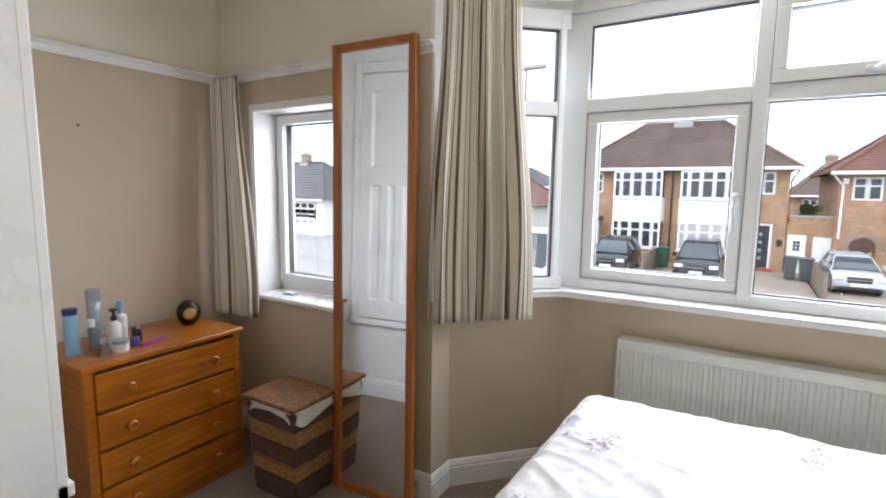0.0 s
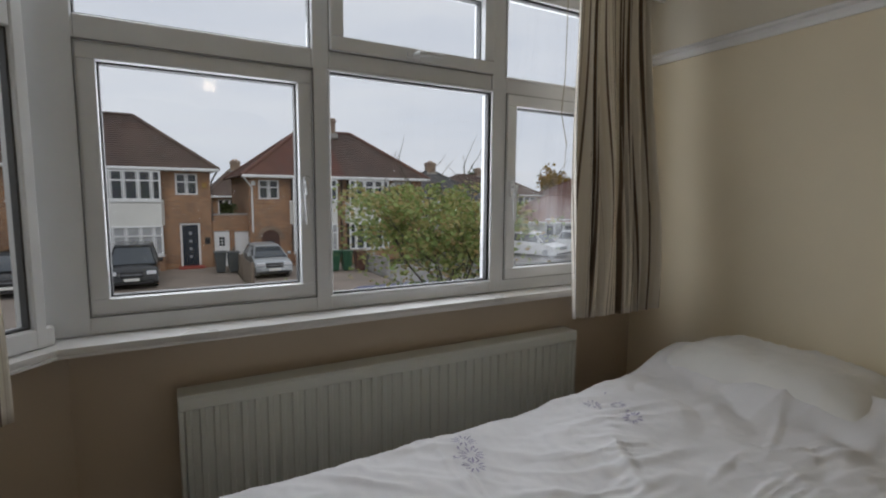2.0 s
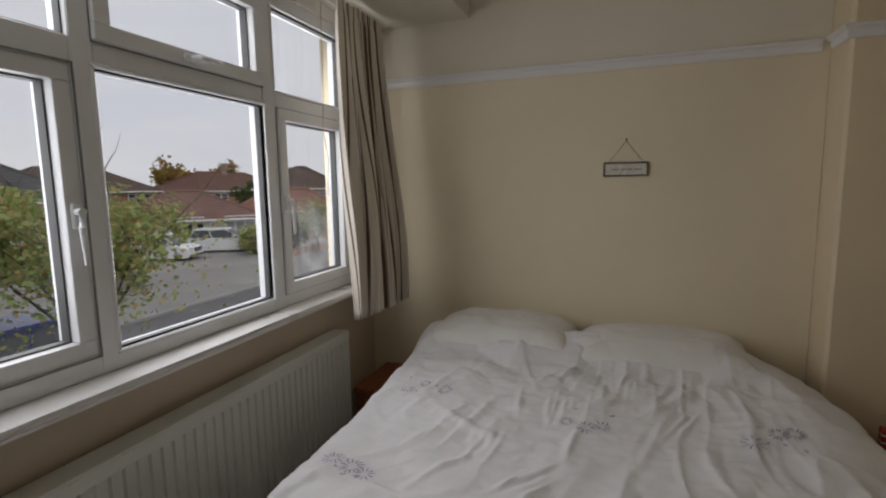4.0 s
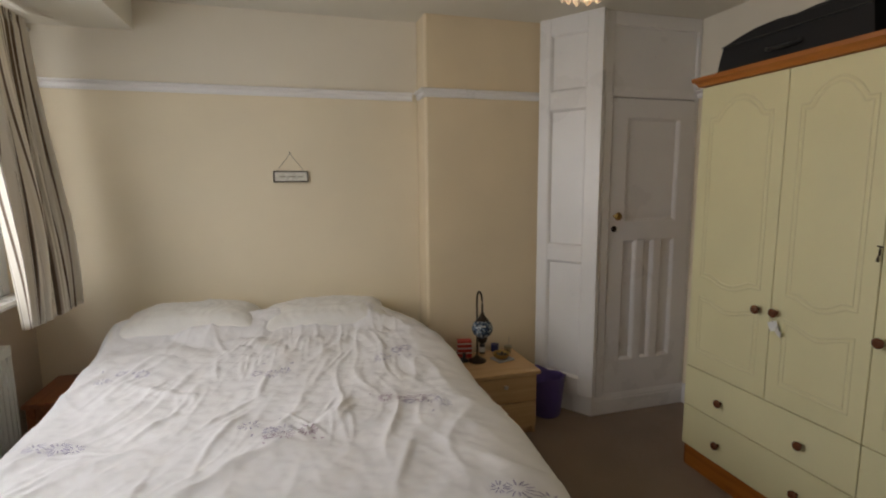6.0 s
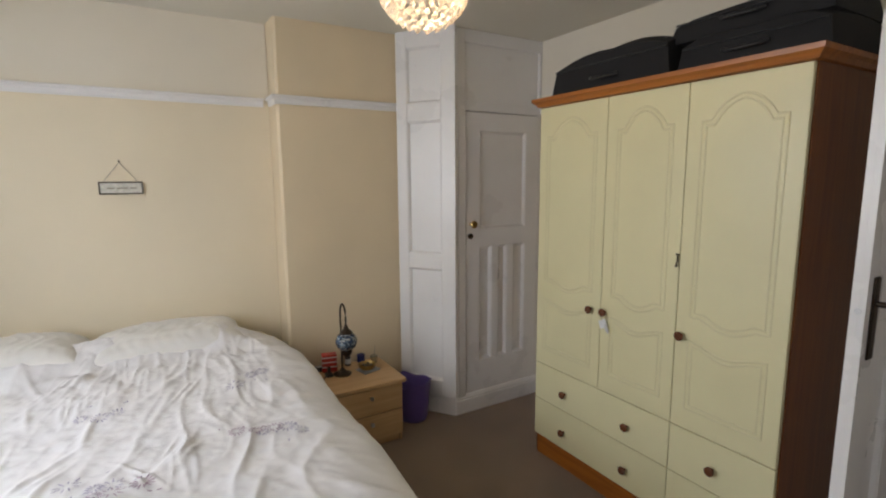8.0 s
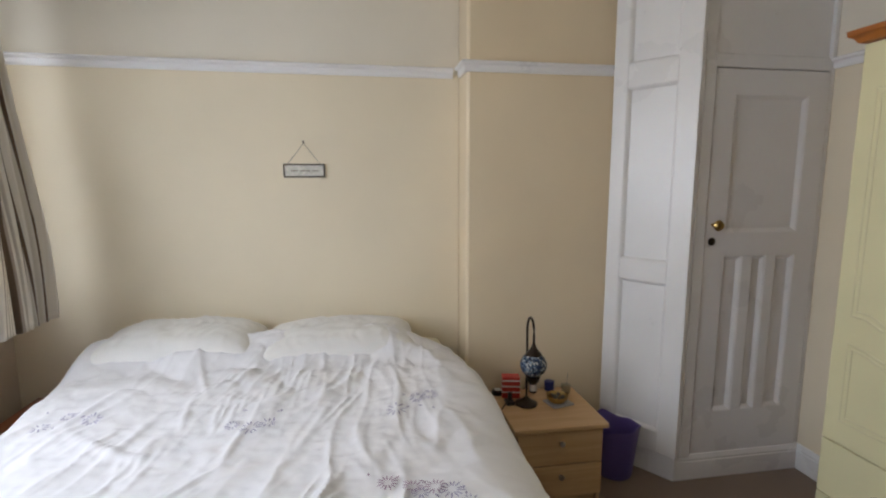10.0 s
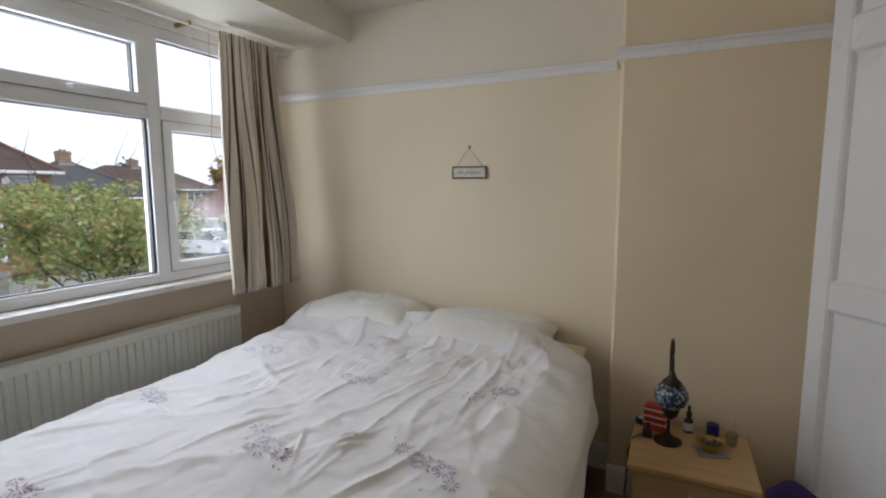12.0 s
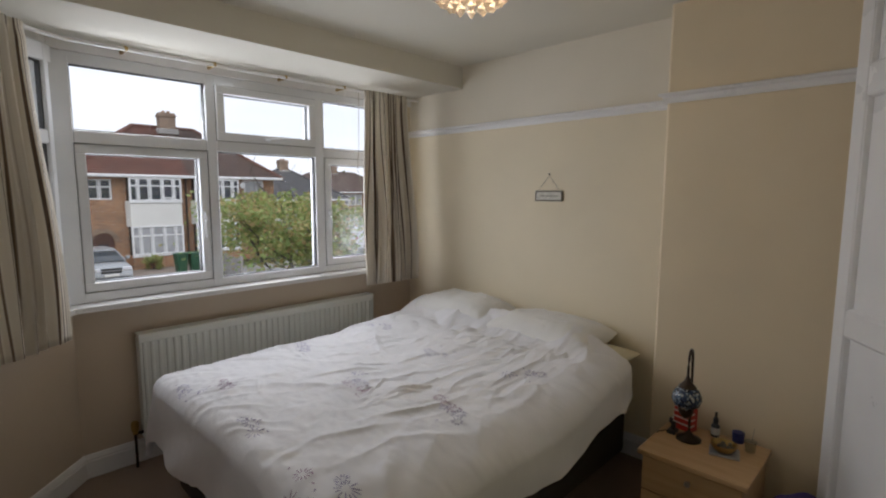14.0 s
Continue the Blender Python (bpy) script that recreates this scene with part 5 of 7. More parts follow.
# small white thing on the alcove sill
wt = thing("window_key_box", -1.62, 3.66, 0.85, "small flat white box on the small window's sill", "box")
part("box", bx(shape(), -1.66, -1.58, 3.63, 3.68, 0.851, 0.866, 0.005, 2), "white_card", wt)


# ---- wardrobe ----
wd = thing("wardrobe", 0.4, 0.57, 0, "large pine wardrobe with three cream arched-panel doors over drawers", "wardrobe")
wx0, wx1, wy0, wy1, wz = -0.232, 1.045, BY + 0.01, 0.822, 1.955
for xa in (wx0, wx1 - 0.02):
    part("side_panel", bx(shape(), xa, xa + 0.02, wy0, wy1, 0, wz, 0.002), "pine_dark", wd, "pine side, darker than the plinth and cornice")
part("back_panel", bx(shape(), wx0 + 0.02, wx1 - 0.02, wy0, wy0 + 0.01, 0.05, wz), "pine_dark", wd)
part("carcass", bx(shape(), wx0 + 0.02, wx1 - 0.02, wy0 + 0.01, wy1 - 0.004, 0.1, wz), "dark_wood", wd)
part("plinth", bx(shape(), wx0 + 0.02, wx1 - 0.02, wy1 - 0.03, wy1 + 0.012, 0, 0.115, 0.003), "pine_x", wd, "orange pine plinth")
b = shape()
prof = [(0, 0), (0.012, 0.004), (0.02, 0.018), (0.034, 0.028), (0.036, 0.045), (0, 0.045)]
ring = []
for sx, sy, mx_, my_ in ((wx1, wy0, 1, 0), (wx1, wy1 + 0.02, 1, 1), (wx0, wy1 + 0.02, -1, 1), (wx0, wy0, -1, 0)):
    ring.append([b.verts.new((sx + mx_ * o, sy + my_ * o, wz + u)) for o, u in prof])
for a, c in zip(ring, ring[1:]):
    for i in range(len(prof)):
        b.faces.new((a[i], a[(i + 1) % 6], c[(i + 1) % 6], c[i]))
b.faces.new(ring[0])
b.faces.new(list(reversed(ring[-1])))
bx(b, wx0, wx1, wy0, wy1 + 0.02, wz, wz + 0.04)
part("cornice", b, "pine_x", wd, "moulded orange pine cornice")


def groove_path(pts, w, y, b):
    """A fine raised double line on the door's face, along (x, z) points."""
    n = len(pts)
    rings = []
    for i in range(n):
        p0, p1, p2 = Vector(pts[i - 1]), Vector(pts[i]), Vector(pts[(i + 1) % n])
        d = ((p1 - p0).normalized() + (p2 - p1).normalized())
        d = d.normalized() if d.length > 1e-4 else (p2 - p1).normalized()
        nn = Vector((-d.y, d.x))
        rings.append([b.verts.new((p1.x + nn.x * o, yy, p1.y + nn.y * o)) for o, yy in ((-w, y - 0.0005), (-w * 0.4, y + 0.0022), (w * 0.4, y + 0.0022), (w, y - 0.0005))])
    for i in range(n):
        a, c = rings[i], rings[(i + 1) % n]
        for k in range(3):
            b.faces.new((a[k], a[k + 1], c[k + 1], c[k]))


def arch_outline(x0, x1, z0, z1, rise_top, dip=0.0):
    """An arched top between shoulders; dip bends the lower edge down in the middle."""
    w = x1 - x0
    pts = [(x0, z0)]
    if dip:
        pts = [(x0, z0)] + [(x0 + w * k, z0 - dip * math.sin(math.pi * (k - 0.15) / 0.7) if 0.15 < k < 0.85 else z0) for k in (0.1, 0.15, 0.3, 0.4, 0.5, 0.6, 0.7, 0.85, 0.9)]
    pts.append((x1, z0))
    pts.append((x1, z1))
    if rise_top:
        for k in (0.93, 0.88, 0.8, 0.7, 0.6, 0.5, 0.4, 0.3, 0.2, 0.12, 0.07):
            t = (k - 0.12) / 0.76
            pts.append((x0 + w * k, z1 + (rise_top * math.sin(math.pi * max(0, min(1, t))) ** 0.8 if 0 < t < 1 else 0)))
    pts.append((x0, z1))
    return pts


def round_knob(parent, x, y, z, material="knob", r=0.019):
    k = part("knob", turned(lathe(shape(), [(0.007, 0), (0.007, 0.014), (r, 0.02), (r * 1.02, 0.027), (r * 0.7, 0.033), (0, 0.034)], 0, 0, n=16), pose(x, y, z, -90, 0, 0)), material, parent, "dark round knob", True)
    return k


DF = wy1 + 0.022
for x0, x1, kx, kz in ((0.589, 1.04, 0.645, 0.945), (0.192, 0.586, 0.559, 0.95), (-0.228, 0.189, 0.160, 0.945)):
    d = part("door", bx(shape(), x0, x1, wy1 + 0.002, DF, 0.553, wz - 0.003, 0.005, 2), "cream_foil", wd, "cream wardrobe door with an arched field, closed")
    m = 0.058
    g_ = shape()
    for off in (0.0, 0.018):
        groove_path(arch_outline(x0 + m + off, x1 - m - off, 1.03 + off, 1.80 - off, 0.085, 0.035), 0.0055, DF, g_)
        lowtop = 0.93 - off
        groove_path([(x0 + m + off, 0.64 + off), (x1 - m - off, 0.64 + off), (x1 - m - off, lowtop)] + [(x1 - m - off - (x1 - x0 - 2 * m - 2 * off) * k, lowtop - 0.035 * math.sin(math.pi * k) ** 2) for k in (0.15, 0.3, 0.4, 0.5, 0.6, 0.7, 0.85)] + [(x0 + m + off, lowtop)], 0.0055, DF, g_)
    part("panel_moulding", g_, "groove", d, "fine raised moulding line")
    round_knob(d, kx, DF, kz)
for x0, x1, z0, z1, ks in ((0.192, 1.04, 0.34, 0.549, (0.808, 0.405)), (0.192, 1.04, 0.119, 0.336, (0.808, 0.405)), (-0.228, 0.189, 0.34, 0.549, (-0.005,)), (-0.228, 0.189, 0.119, 0.336, (-0.005,))):
    d = part("drawer", bx(shape(), x0, x1, wy1 + 0.002, DF, z0, z1, 0.005, 2), "cream_foil", wd, "plain cream drawer front")
    for x in ks:
        round_knob(d, x, DF, (z0 + z1) / 2 - 0.01)
ky = thing("key_tassel", 0.198, DF + 0.003, 1.25, "small dark key with a tassel in the wardrobe door", "key")
b = shape()
tube(b, [(0.192, DF, 1.275), (0.195, DF + 0.02, 1.28)], 0.003)
prism(b, [(-0.0025, -0.002), (0.0025, -0.002), (0.0025, 0.002), (-0.0025, 0.002)], 0, 0.026, pose(0.196, DF + 0.006, 1.245))
lathe(b, [(0.005, 0), (0.004, 0.012), (0.0015, 0.022)], 0.196, DF + 0.012, 1.225, 8)
part("key", b, "bronze", ky)
tg = thing("paper_tag", 0.56, DF + 0.01, 0.9, "crumpled white paper tag hanging from a wardrobe knob", "tag")
b = shape()
bx(b, -0.018, 0.018, -0.001, 0.001, -0.02, 0.02, 0)
turned(b, pose(0.555, DF + 0.018, 0.895, 10, 25, 20))
b2 = shape()
bx(b2, -0.02, 0.02, -0.001, 0.001, -0.015, 0.015, 0)
part("card", b, "white_card", tg)
part("card", turned(b2, pose(0.535, DF + 0.016, 0.875, -15, -35, -10)), "white_card", tg)
part("string", tube(shape(), [(0.559, DF + 0.025, 0.95), (0.558, DF + 0.022, 0.91)], 0.001), "string", tg)


def soft_bag(name, x0, x1, y0, y1, z0, z1, label, seed, taper=0.0):
    t = thing(name, (x0 + x1) / 2, (y0 + y1) / 2, z0, label, "bag")
    b = shape()
    bx(b, x0, x1, y0, y1, z0, z1)
    bmesh.ops.subdivide_edges(b, edges=list(b.edges), cuts=7, use_grid_fill=True)
    cx_, cy_, cz_ = (x0 + x1) / 2, (y0 + y1) / 2, (z0 + z1) / 2
    for v in b.verts:
        u, w, q = (v.co.x - cx_) / (x1 - x0) * 2, (v.co.y - cy_) / (y1 - y0) * 2, (v.co.z - z0) / (z1 - z0)
        r = 1 - 0.06 * max(abs(u), abs(w)) ** 4 * (0.4 + q)
        v.co.x, v.co.y = cx_ + (v.co.x - cx_) * r, cy_ + (v.co.y - cy_) * r
        if q > 0.02:
            v.co.z -= (z1 - z0) * q * (0.16 * abs(u) ** 7 + 0.16 * abs(w) ** 4 + taper * (u + 1) / 2)
            v.co.z += 0.014 * noise.noise((v.co.x * 6, v.co.y * 6, seed)) * q
        v.co.y += 0.008 * noise.noise((v.co.x * 9, v.co.z * 9, seed + 3))
    part("body", b, "black", t, smooth=True)
    b = shape()
    zm = z0 + (z1 - z0) * 0.62
    tube(b, [(x0 + 0.03, y1 - 0.01, zm), (x1 - 0.03, y1 - 0.01, zm)], 0.004, 6)
    part("zip", b, "blackp", t, "black zip line")
    b = shape()
    tube(b, [(cx_ - 0.08, y1 - 0.005, z0 + 0.06), (cx_ - 0.05, y1 + 0.02, z0 + 0.05), (cx_ + 0.05, y1 + 0.02, z0 + 0.05), (cx_ + 0.08, y1 - 0.005, z0 + 0.06)], 0.008, 8)
    part("handle", b, "blackp", t, "black grab handle", True)
    return t


soft_bag("suitcase", 0.30, 1.0, 0.36, 0.82, 2.0, 2.2, "low black fabric suitcase lying on the wardrobe", 1.0, 0.0)
soft_bag("holdall", -0.26, 0.30, 0.33, 0.80, 2.0, 2.15, "black fabric holdall lying on the wardrobe", 2.0)
soft_bag("garment_bag", -0.24, 0.36, 0.36, 0.76, 2.13, 2.25, "soft black bag heaped on the holdall", 6.0, 0.15)


# ---- bedside tables and what stands on them ----
bt = thing("bedside_table", 1.74, 1.65, 0, "pale beech bedside table with two drawers", "bedside table")
tx0, tx1, ty0, ty1 = 1.53, 1.955, 1.43, 1.88
part("top", bx(shape(), tx0, tx1, ty0, ty1, 0.378, 0.402, 0.008, 2), "beech_y", bt)
b = shape()
bx(b, tx0 + 0.03, tx1 - 0.005, ty0 + 0.02, ty0 + 0.036, 0, 0.378, 0.002)
bx(b, tx0 + 0.03, tx1 - 0.005, ty1 - 0.036, ty1 - 0.02, 0, 0.378, 0.002)
bx(b, tx1 - 0.015, tx1 - 0.005, ty0 + 0.036, ty1 - 0.036, 0.02, 0.378)
bx(b, tx0 + 0.045, tx0 + 0.055, ty0 + 0.036, ty1 - 0.036, 0.0, 0.05)
part("carcass", b, "beech_y", bt)
for z0, z1 in ((0.05, 0.208), (0.214, 0.37)):
    d = part("drawer", bx(shape(), tx0 + 0.015, tx0 + 0.034, ty0 + 0.022, ty1 - 0.022, z0, z1, 0.004, 2), "beech_y", bt)
    part("knob", turned(lathe(shape(), [(0.005, 0), (0.005, 0.01), (0.012, 0.016), (0.012, 0.022), (0, 0.024)], 0, 0, n=14), pose(tx0 + 0.015, (ty0 + ty1) / 2, (z0 + z1) / 2 + 0.03, 0, -90, 0)), "metal", d, "small steel knob", True)
ot = thing("bedside_table", 1.95, 3.87, 0, "low red-brown stained wooden table by the window", "bedside table")
part("top", bx(shape(), 1.75, 2.15, 3.80, 4.10, 0.43, 0.455, 0.006, 2), "old_wood", ot)
for x in (1.78, 2.12):
    for y in (3.83, 4.07):
        part("leg", bx(shape(), x - 0.02, x + 0.02, y - 0.02, y + 0.02, 0, 0.43, 0.004), "old_wood", ot)
part("apron", bx(shape(), 1.77, 2.13, 3.82, 4.08, 0.36, 0.43, 0.003), "old_wood", ot)

T4 = 0.402
la = thing("table_lamp", 1.785, 1.74, T4, "bronze swan-neck table lamp with a blue mosaic glass globe", "lamp")
part("base", lathe(shape(), [(0.055, 0), (0.056, 0.006), (0.04, 0.014), (0.02, 0.026), (0.01, 0.04), (0.0, 0.042)], 1.785, 1.74, T4, 24), "bronze", la, smooth=True)
hx, hy = 1.71, 1.735
pts = [(1.785, 1.74, T4 + 0.035), (1.785, 1.74, T4 + 0.25), (1.785, 1.742, T4 + 0.36)]
for i in range(1, 10):
    a = math.pi * i / 9
    pts.append((1.785 + (hx - 1.785) * (1 - math.cos(a)) / 2, 1.742 + (hy - 1.742) * (1 - math.cos(a)) / 2 - 0.0, T4 + 0.38 + 0.07 * math.sin(a)))
pts.append((hx, hy, T4 + 0.31))
part("stem", tube(shape(), pts, 0.006, 8), "bronze", la, smooth=True)
part("shade_cap", lathe(shape(), [(0.005, 0.34), (0.012, 0.32), (0.02, 0.305), (0.035, 0.29), (0.04, 0.282), (0.03, 0.28)], hx, hy, T4, 20), "bronze", la, smooth=True)


def mosaic():
    m, t, p = nodes_of("blue_mosaic_glass")
    co = t.nodes.new("ShaderNodeTexCoord")
    v = t.nodes.new("ShaderNodeTexVoronoi")
    v.inputs["Scale"].default_value = 95
    e = t.nodes.new("ShaderNodeTexVoronoi")
    e.feature = "DISTANCE_TO_EDGE"
    e.inputs["Scale"].default_value = 95
    r = t.nodes.new("ShaderNodeValToRGB")
    r.color_ramp.interpolation = "CONSTANT"
    cols = [(0.03, 0.05, 0.11), (0.24, 0.3, 0.36), (0.06, 0.1, 0.16), (0.38, 0.4, 0.4), (0.02, 0.025, 0.04)]
    r.color_ramp.elements[0].color = rgba(cols[0])
    r.color_ramp.elements[1].position, r.color_ramp.elements[1].color = 0.3, rgba(cols[1])
    for k, c in ((0.45, cols[2]), (0.62, cols[3]), (0.75, cols[4])):
        r.color_ramp.elements.new(k).color = rgba(c)
    g_ = t.nodes.new("ShaderNodeValToRGB")
    g_.color_ramp.elements[0].position, g_.color_ramp.elements[1].position = 0.02, 0.07
    g_.color_ramp.elements[0].color = (0.03, 0.03, 0.03, 1)
    mx = t.nodes.new("ShaderNodeMix")
    mx.data_type, mx.blend_type = "RGBA", "MULTIPLY"
    mx.inputs[0].default_value = 1
    for n_ in (v, e):
        t.links.new(co.outputs["Object"], n_.inputs["Vector"])
    t.links.new(v.outputs["Color"], r.inputs[0])
    t.links.new(e.outputs[0], g_.inputs[0])
    t.links.new(r.outputs[0], mx.inputs[6])
    t.links.new(g_.outputs[0], mx.inputs[7])
    t.links.new(mx.outputs[2], p.inputs["Base Color"])
    p.inputs["Roughness"].default_value = 0.12
    return m


M["mosaic"] = mosaic()
part("shade", lathe(shape(), [(0.03, 0.283), (0.05, 0.27), (0.062, 0.245), (0.064, 0.225), (0.055, 0.2), (0.035, 0.182), (0.022, 0.176)], hx, hy, T4, 24), "mosaic", la, "round blue and white mosaic glass shade", True)
part("shade_cup", lathe(shape(), [(0.024, 0.178), (0.034, 0.17), (0.026, 0.15), (0.012, 0.135), (0.0, 0.13)], hx, hy, T4, 20), "bronze", la, smooth=True)
rb = thing("tea_box", 1.88, 1.79, T4, "small red and white card box", "box")
part("box", turned(bx(shape(), -0.03, 0.03, -0.045, 0.045, 0, 0.11, 0.003), pose(1.885, 1.79, T4, 0, 0, -12)), "red", rb)
for z in (0.03, 0.06, 0.09):
    part("label_band", turned(bx(shape(), -0.0315, 0.0, -0.0465, 0.0465, z, z + 0.007), pose(1.885, 1.79, T4, 0, 0, -12)), "white_card", rb, "white printed band")
bottle("dropper_bottle", 1.91, 1.66, T4, [(0.018, 0), (0.019, 0.004), (0.019, 0.055), (0.009, 0.066), (0.009, 0.072)], "blackp", "small dark white-labelled dropper bottle with a black top", [(0.012, 0.07), (0.012, 0.09), (0.007, 0.094), (0.006, 0.12), (0, 0.122)], "blackp")
dropper = [o for o in scene.objects if o.name == "dropper_bottle"][0]
part("label_band", lathe(shape(), [(0.0196, 0.012), (0.0196, 0.046)], 1.91, 1.66, T4, 18), "white_card", dropper, "white paper label", True)
bottle("ink_pot", 1.925, 1.565, T4, [(0.024, 0), (0.025, 0.004), (0.025, 0.03), (0.022, 0.034)], "navy", "squat navy blue jar with a lid", [(0.026, 0.032), (0.026, 0.048), (0, 0.049)], "navy", "jar")
wt2 = thing("wrist_watch", 1.935, 1.86, T4, "black round travel clock lying on the bedside table", "clock")
part("case", lathe(shape(), [(0.028, 0), (0.03, 0.004), (0.03, 0.02), (0.024, 0.024), (0, 0.024)], 1.92, 1.848, T4, 20), "blackp", wt2, smooth=True)
part("dial", lathe(shape(), [(0.018, 0.0245), (0.018, 0.026), (0, 0.026)], 1.92, 1.848, T4, 16), "white_card", wt2)
ph = thing("charger", 1.80, 1.845, T4, "black charger plug with its cable on the bedside table", "charger")
b = shape()
bx(b, 1.775, 1.83, 1.80, 1.84, T4, T4 + 0.018, 0.006, 2)
bx(b, 1.795, 1.815, 1.808, 1.828, T4 + 0.016, T4 + 0.055, 0.005, 2)
part("plug", b, "blackp", ph)
part("cable", tube(shape(), [(1.79, 1.84, T4 + 0.01), (1.75, 1.87, T4 + 0.008), (1.74, 1.89, T4 - 0.05), (1.76, 1.90, 0.1), (1.8, 1.93, 0.02)], 0.003), "blackp", ph, "black cable")
by_ = thing("trinket_bowl", 1.77, 1.585, T4, "shallow gilt-edged glass bowl on a small grey tray", "bowl")
part("tray", turned(bx(shape(), -0.05, 0.05, -0.06, 0.06, 0, 0.008, 0.003), pose(1.765, 1.58, T4, 0, 0, 15)), "silver", by_)
part("bowl", lathe(shape(), [(0.02, 0.009), (0.04, 0.012), (0.052, 0.03), (0.054, 0.042), (0.05, 0.042), (0.038, 0.02), (0.0, 0.016)], 1.77, 1.585, T4, 22), "brass", by_, smooth=True)
b = shape()
for i in range(9):
    a = i * 2.4
    r_ = 0.012 + 0.022 * (i % 3) / 2
    bx(b, 1.77 + r_ * math.cos(a) - 0.009, 1.77 + r_ * math.cos(a) + 0.009, 1.585 + r_ * math.sin(a) - 0.007, 1.585 + r_ * math.sin(a) + 0.007, T4 + 0.02, T4 + 0.036 + 0.004 * (i % 2), 0.004)
part("trinkets", b, "sign_edge", by_, "small beads and rings")
wg = thing("glass_tumbler", 1.86, 1.50, T4, "small clear glass with a thin stick standing in it", "glass")
part("tumbler", lathe(shape(), [(0.02, 0), (0.025, 0.05), (0.023, 0.05), (0.018, 0.004), (0, 0.004)], 1.86, 1.50, T4, 16), "clear", wg, smooth=True)
part("stick", tube(shape(), [(1.86, 1.50, T4 + 0.005), (1.865, 1.49, T4 + 0.11)], 0.0012), "string", wg)

# waste bin
wb = thing("waste_bin", 1.77, 1.262, 0, "purple plastic waste bin beside the bedside table", "bin")
b = lathe(shape(), [(0.085, 0), (0.09, 0.01), (0.103, 0.13), (0.115, 0.255), (0.12, 0.265), (0.118, 0.268), (0.108, 0.25), (0.098, 0.13), (0.086, 0.015), (0.0, 0.012)], 1.77, 1.262, 0, 36)
for v in b.verts:
    a = math.atan2(v.co.y - 1.262, v.co.x - 1.77)
    k = smooth((v.co.z - 0.1) / 0.16)
    v.co.z += k * (0.016 * math.sin(a * 2 + 0.6) + 0.008 * math.sin(a * 5 + 1))
    q = 1 + 0.035 * math.cos(4 * a) * smooth(v.co.z / 0.2) + 0.03 * k * math.sin(a * 3 + 2)
    v.co.x, v.co.y = 1.77 + (v.co.x - 1.77) * q, 1.262 + (v.co.y - 1.262) * q
part("bucket", b, "purple", wb, smooth=True)

# wall sign
sg = thing("hanging_sign", EX - 0.008, 2.8, 1.55, "small weathered white wooden plaque on twine", "sign")
part("board", bx(shape(), EX - 0.012, EX - 0.002, 2.702, 2.898, 1.52, 1.58, 0.003), "sign", sg)
b = shape()
for y0, y1, z0, z1 in ((2.698, 2.902, 1.576, 1.584), (2.698, 2.902, 1.516, 1.524), (2.698, 2.706, 1.524, 1.576), (2.894, 2.902, 1.524, 1.576)):
    bx(b, EX - 0.015, EX - 0.001, y0, y1, z0, z1, 0.002)
part("edging", b, "sign_edge", sg)
for y0, y1 in ((2.73, 2.76), (2.77, 2.82), (2.83, 2.865)):
    part("lettering", bx(shape(), EX - 0.0125, EX - 0.0119, y0, y1, 1.546, 1.553), "string", sg)
b = shape()
tube(b, [(EX - 0.008, 2.72, 1.582), (EX - 0.006, 2.8, 1.685)], 0.0013, 5)
tube(b, [(EX - 0.008, 2.88, 1.582), (EX - 0.006, 2.8, 1.685)], 0.0013, 5)
part("twine", b, "string", sg)
part("nail", tube(shape(), [(EX + 0.002, 2.8, 1.688), (EX - 0.014, 2.8, 1.694)], 0.0035, 8), "bronze", sg)
nl = thing("wall_nail", LX, 2.85, 1.72, "small bare nail in the west wall", "nail")
part("nail", tube(shape(), [(LX - 0.002, 2.85, 1.72), (LX + 0.012, 2.85, 1.722)], 0.004, 8), "bronze", nl)

# ---- crystal ceiling lamp ----
cl = thing("pendant_lamp", 0.387, 1.911, 2.19, "round pendant lamp of strung crystal beads round a lit warm bulb", "lamp")
LCX, LCY, LCZ, LR = 0.387, 1.911, 2.19, 0.14
part("bulb", lathe(shape(), [(0.0, -0.05), (0.03, -0.04), (0.038, -0.01), (0.03, 0.02), (0.014, 0.05), (0.013, 0.08)], LCX, LCY, LCZ, 16), "bulb", cl, smooth=True)
part("lampholder", lathe(shape(), [(0.018, 0.07), (0.018, 0.13), (0.03, 0.135), (0.03, 0.15), (0.0, 0.15)], LCX, LCY, LCZ, 16), "metal", cl, smooth=True)
part("flex", tube(shape(), [(LCX, LCY, LCZ + 0.14), (LCX, LCY, 2.49)], 0.003), "gloss", cl)
part("ceiling_rose", lathe(shape(), [(0.045, -0.0), (0.04, -0.015), (0.0, -0.02)], LCX, LCY, 2.5, 20), "gloss", cl, smooth=True)
b = shape()
for i in range(14):
    a = 2 * math.pi * i / 14
    tube(b, [(LCX + LR * math.sin(q) * math.cos(a), LCY + LR * math.sin(q) * math.sin(a), LCZ - LR * math.cos(q)) for q in [0.1 + 0.28 * k for k in range(10)]], 0.0013, 4)
part("wire_cage", b, "metal", cl)
b = shape()
octa = [(1, 0, 0), (-1, 0, 0), (0, 1, 0), (0, -1, 0), (0, 0, 1), (0, 0, -1)]
tris = [(0, 2, 4), (2, 1, 4), (1, 3, 4), (3, 0, 4), (2, 0, 5), (1, 2, 5), (3, 1, 5), (0, 3, 5)]
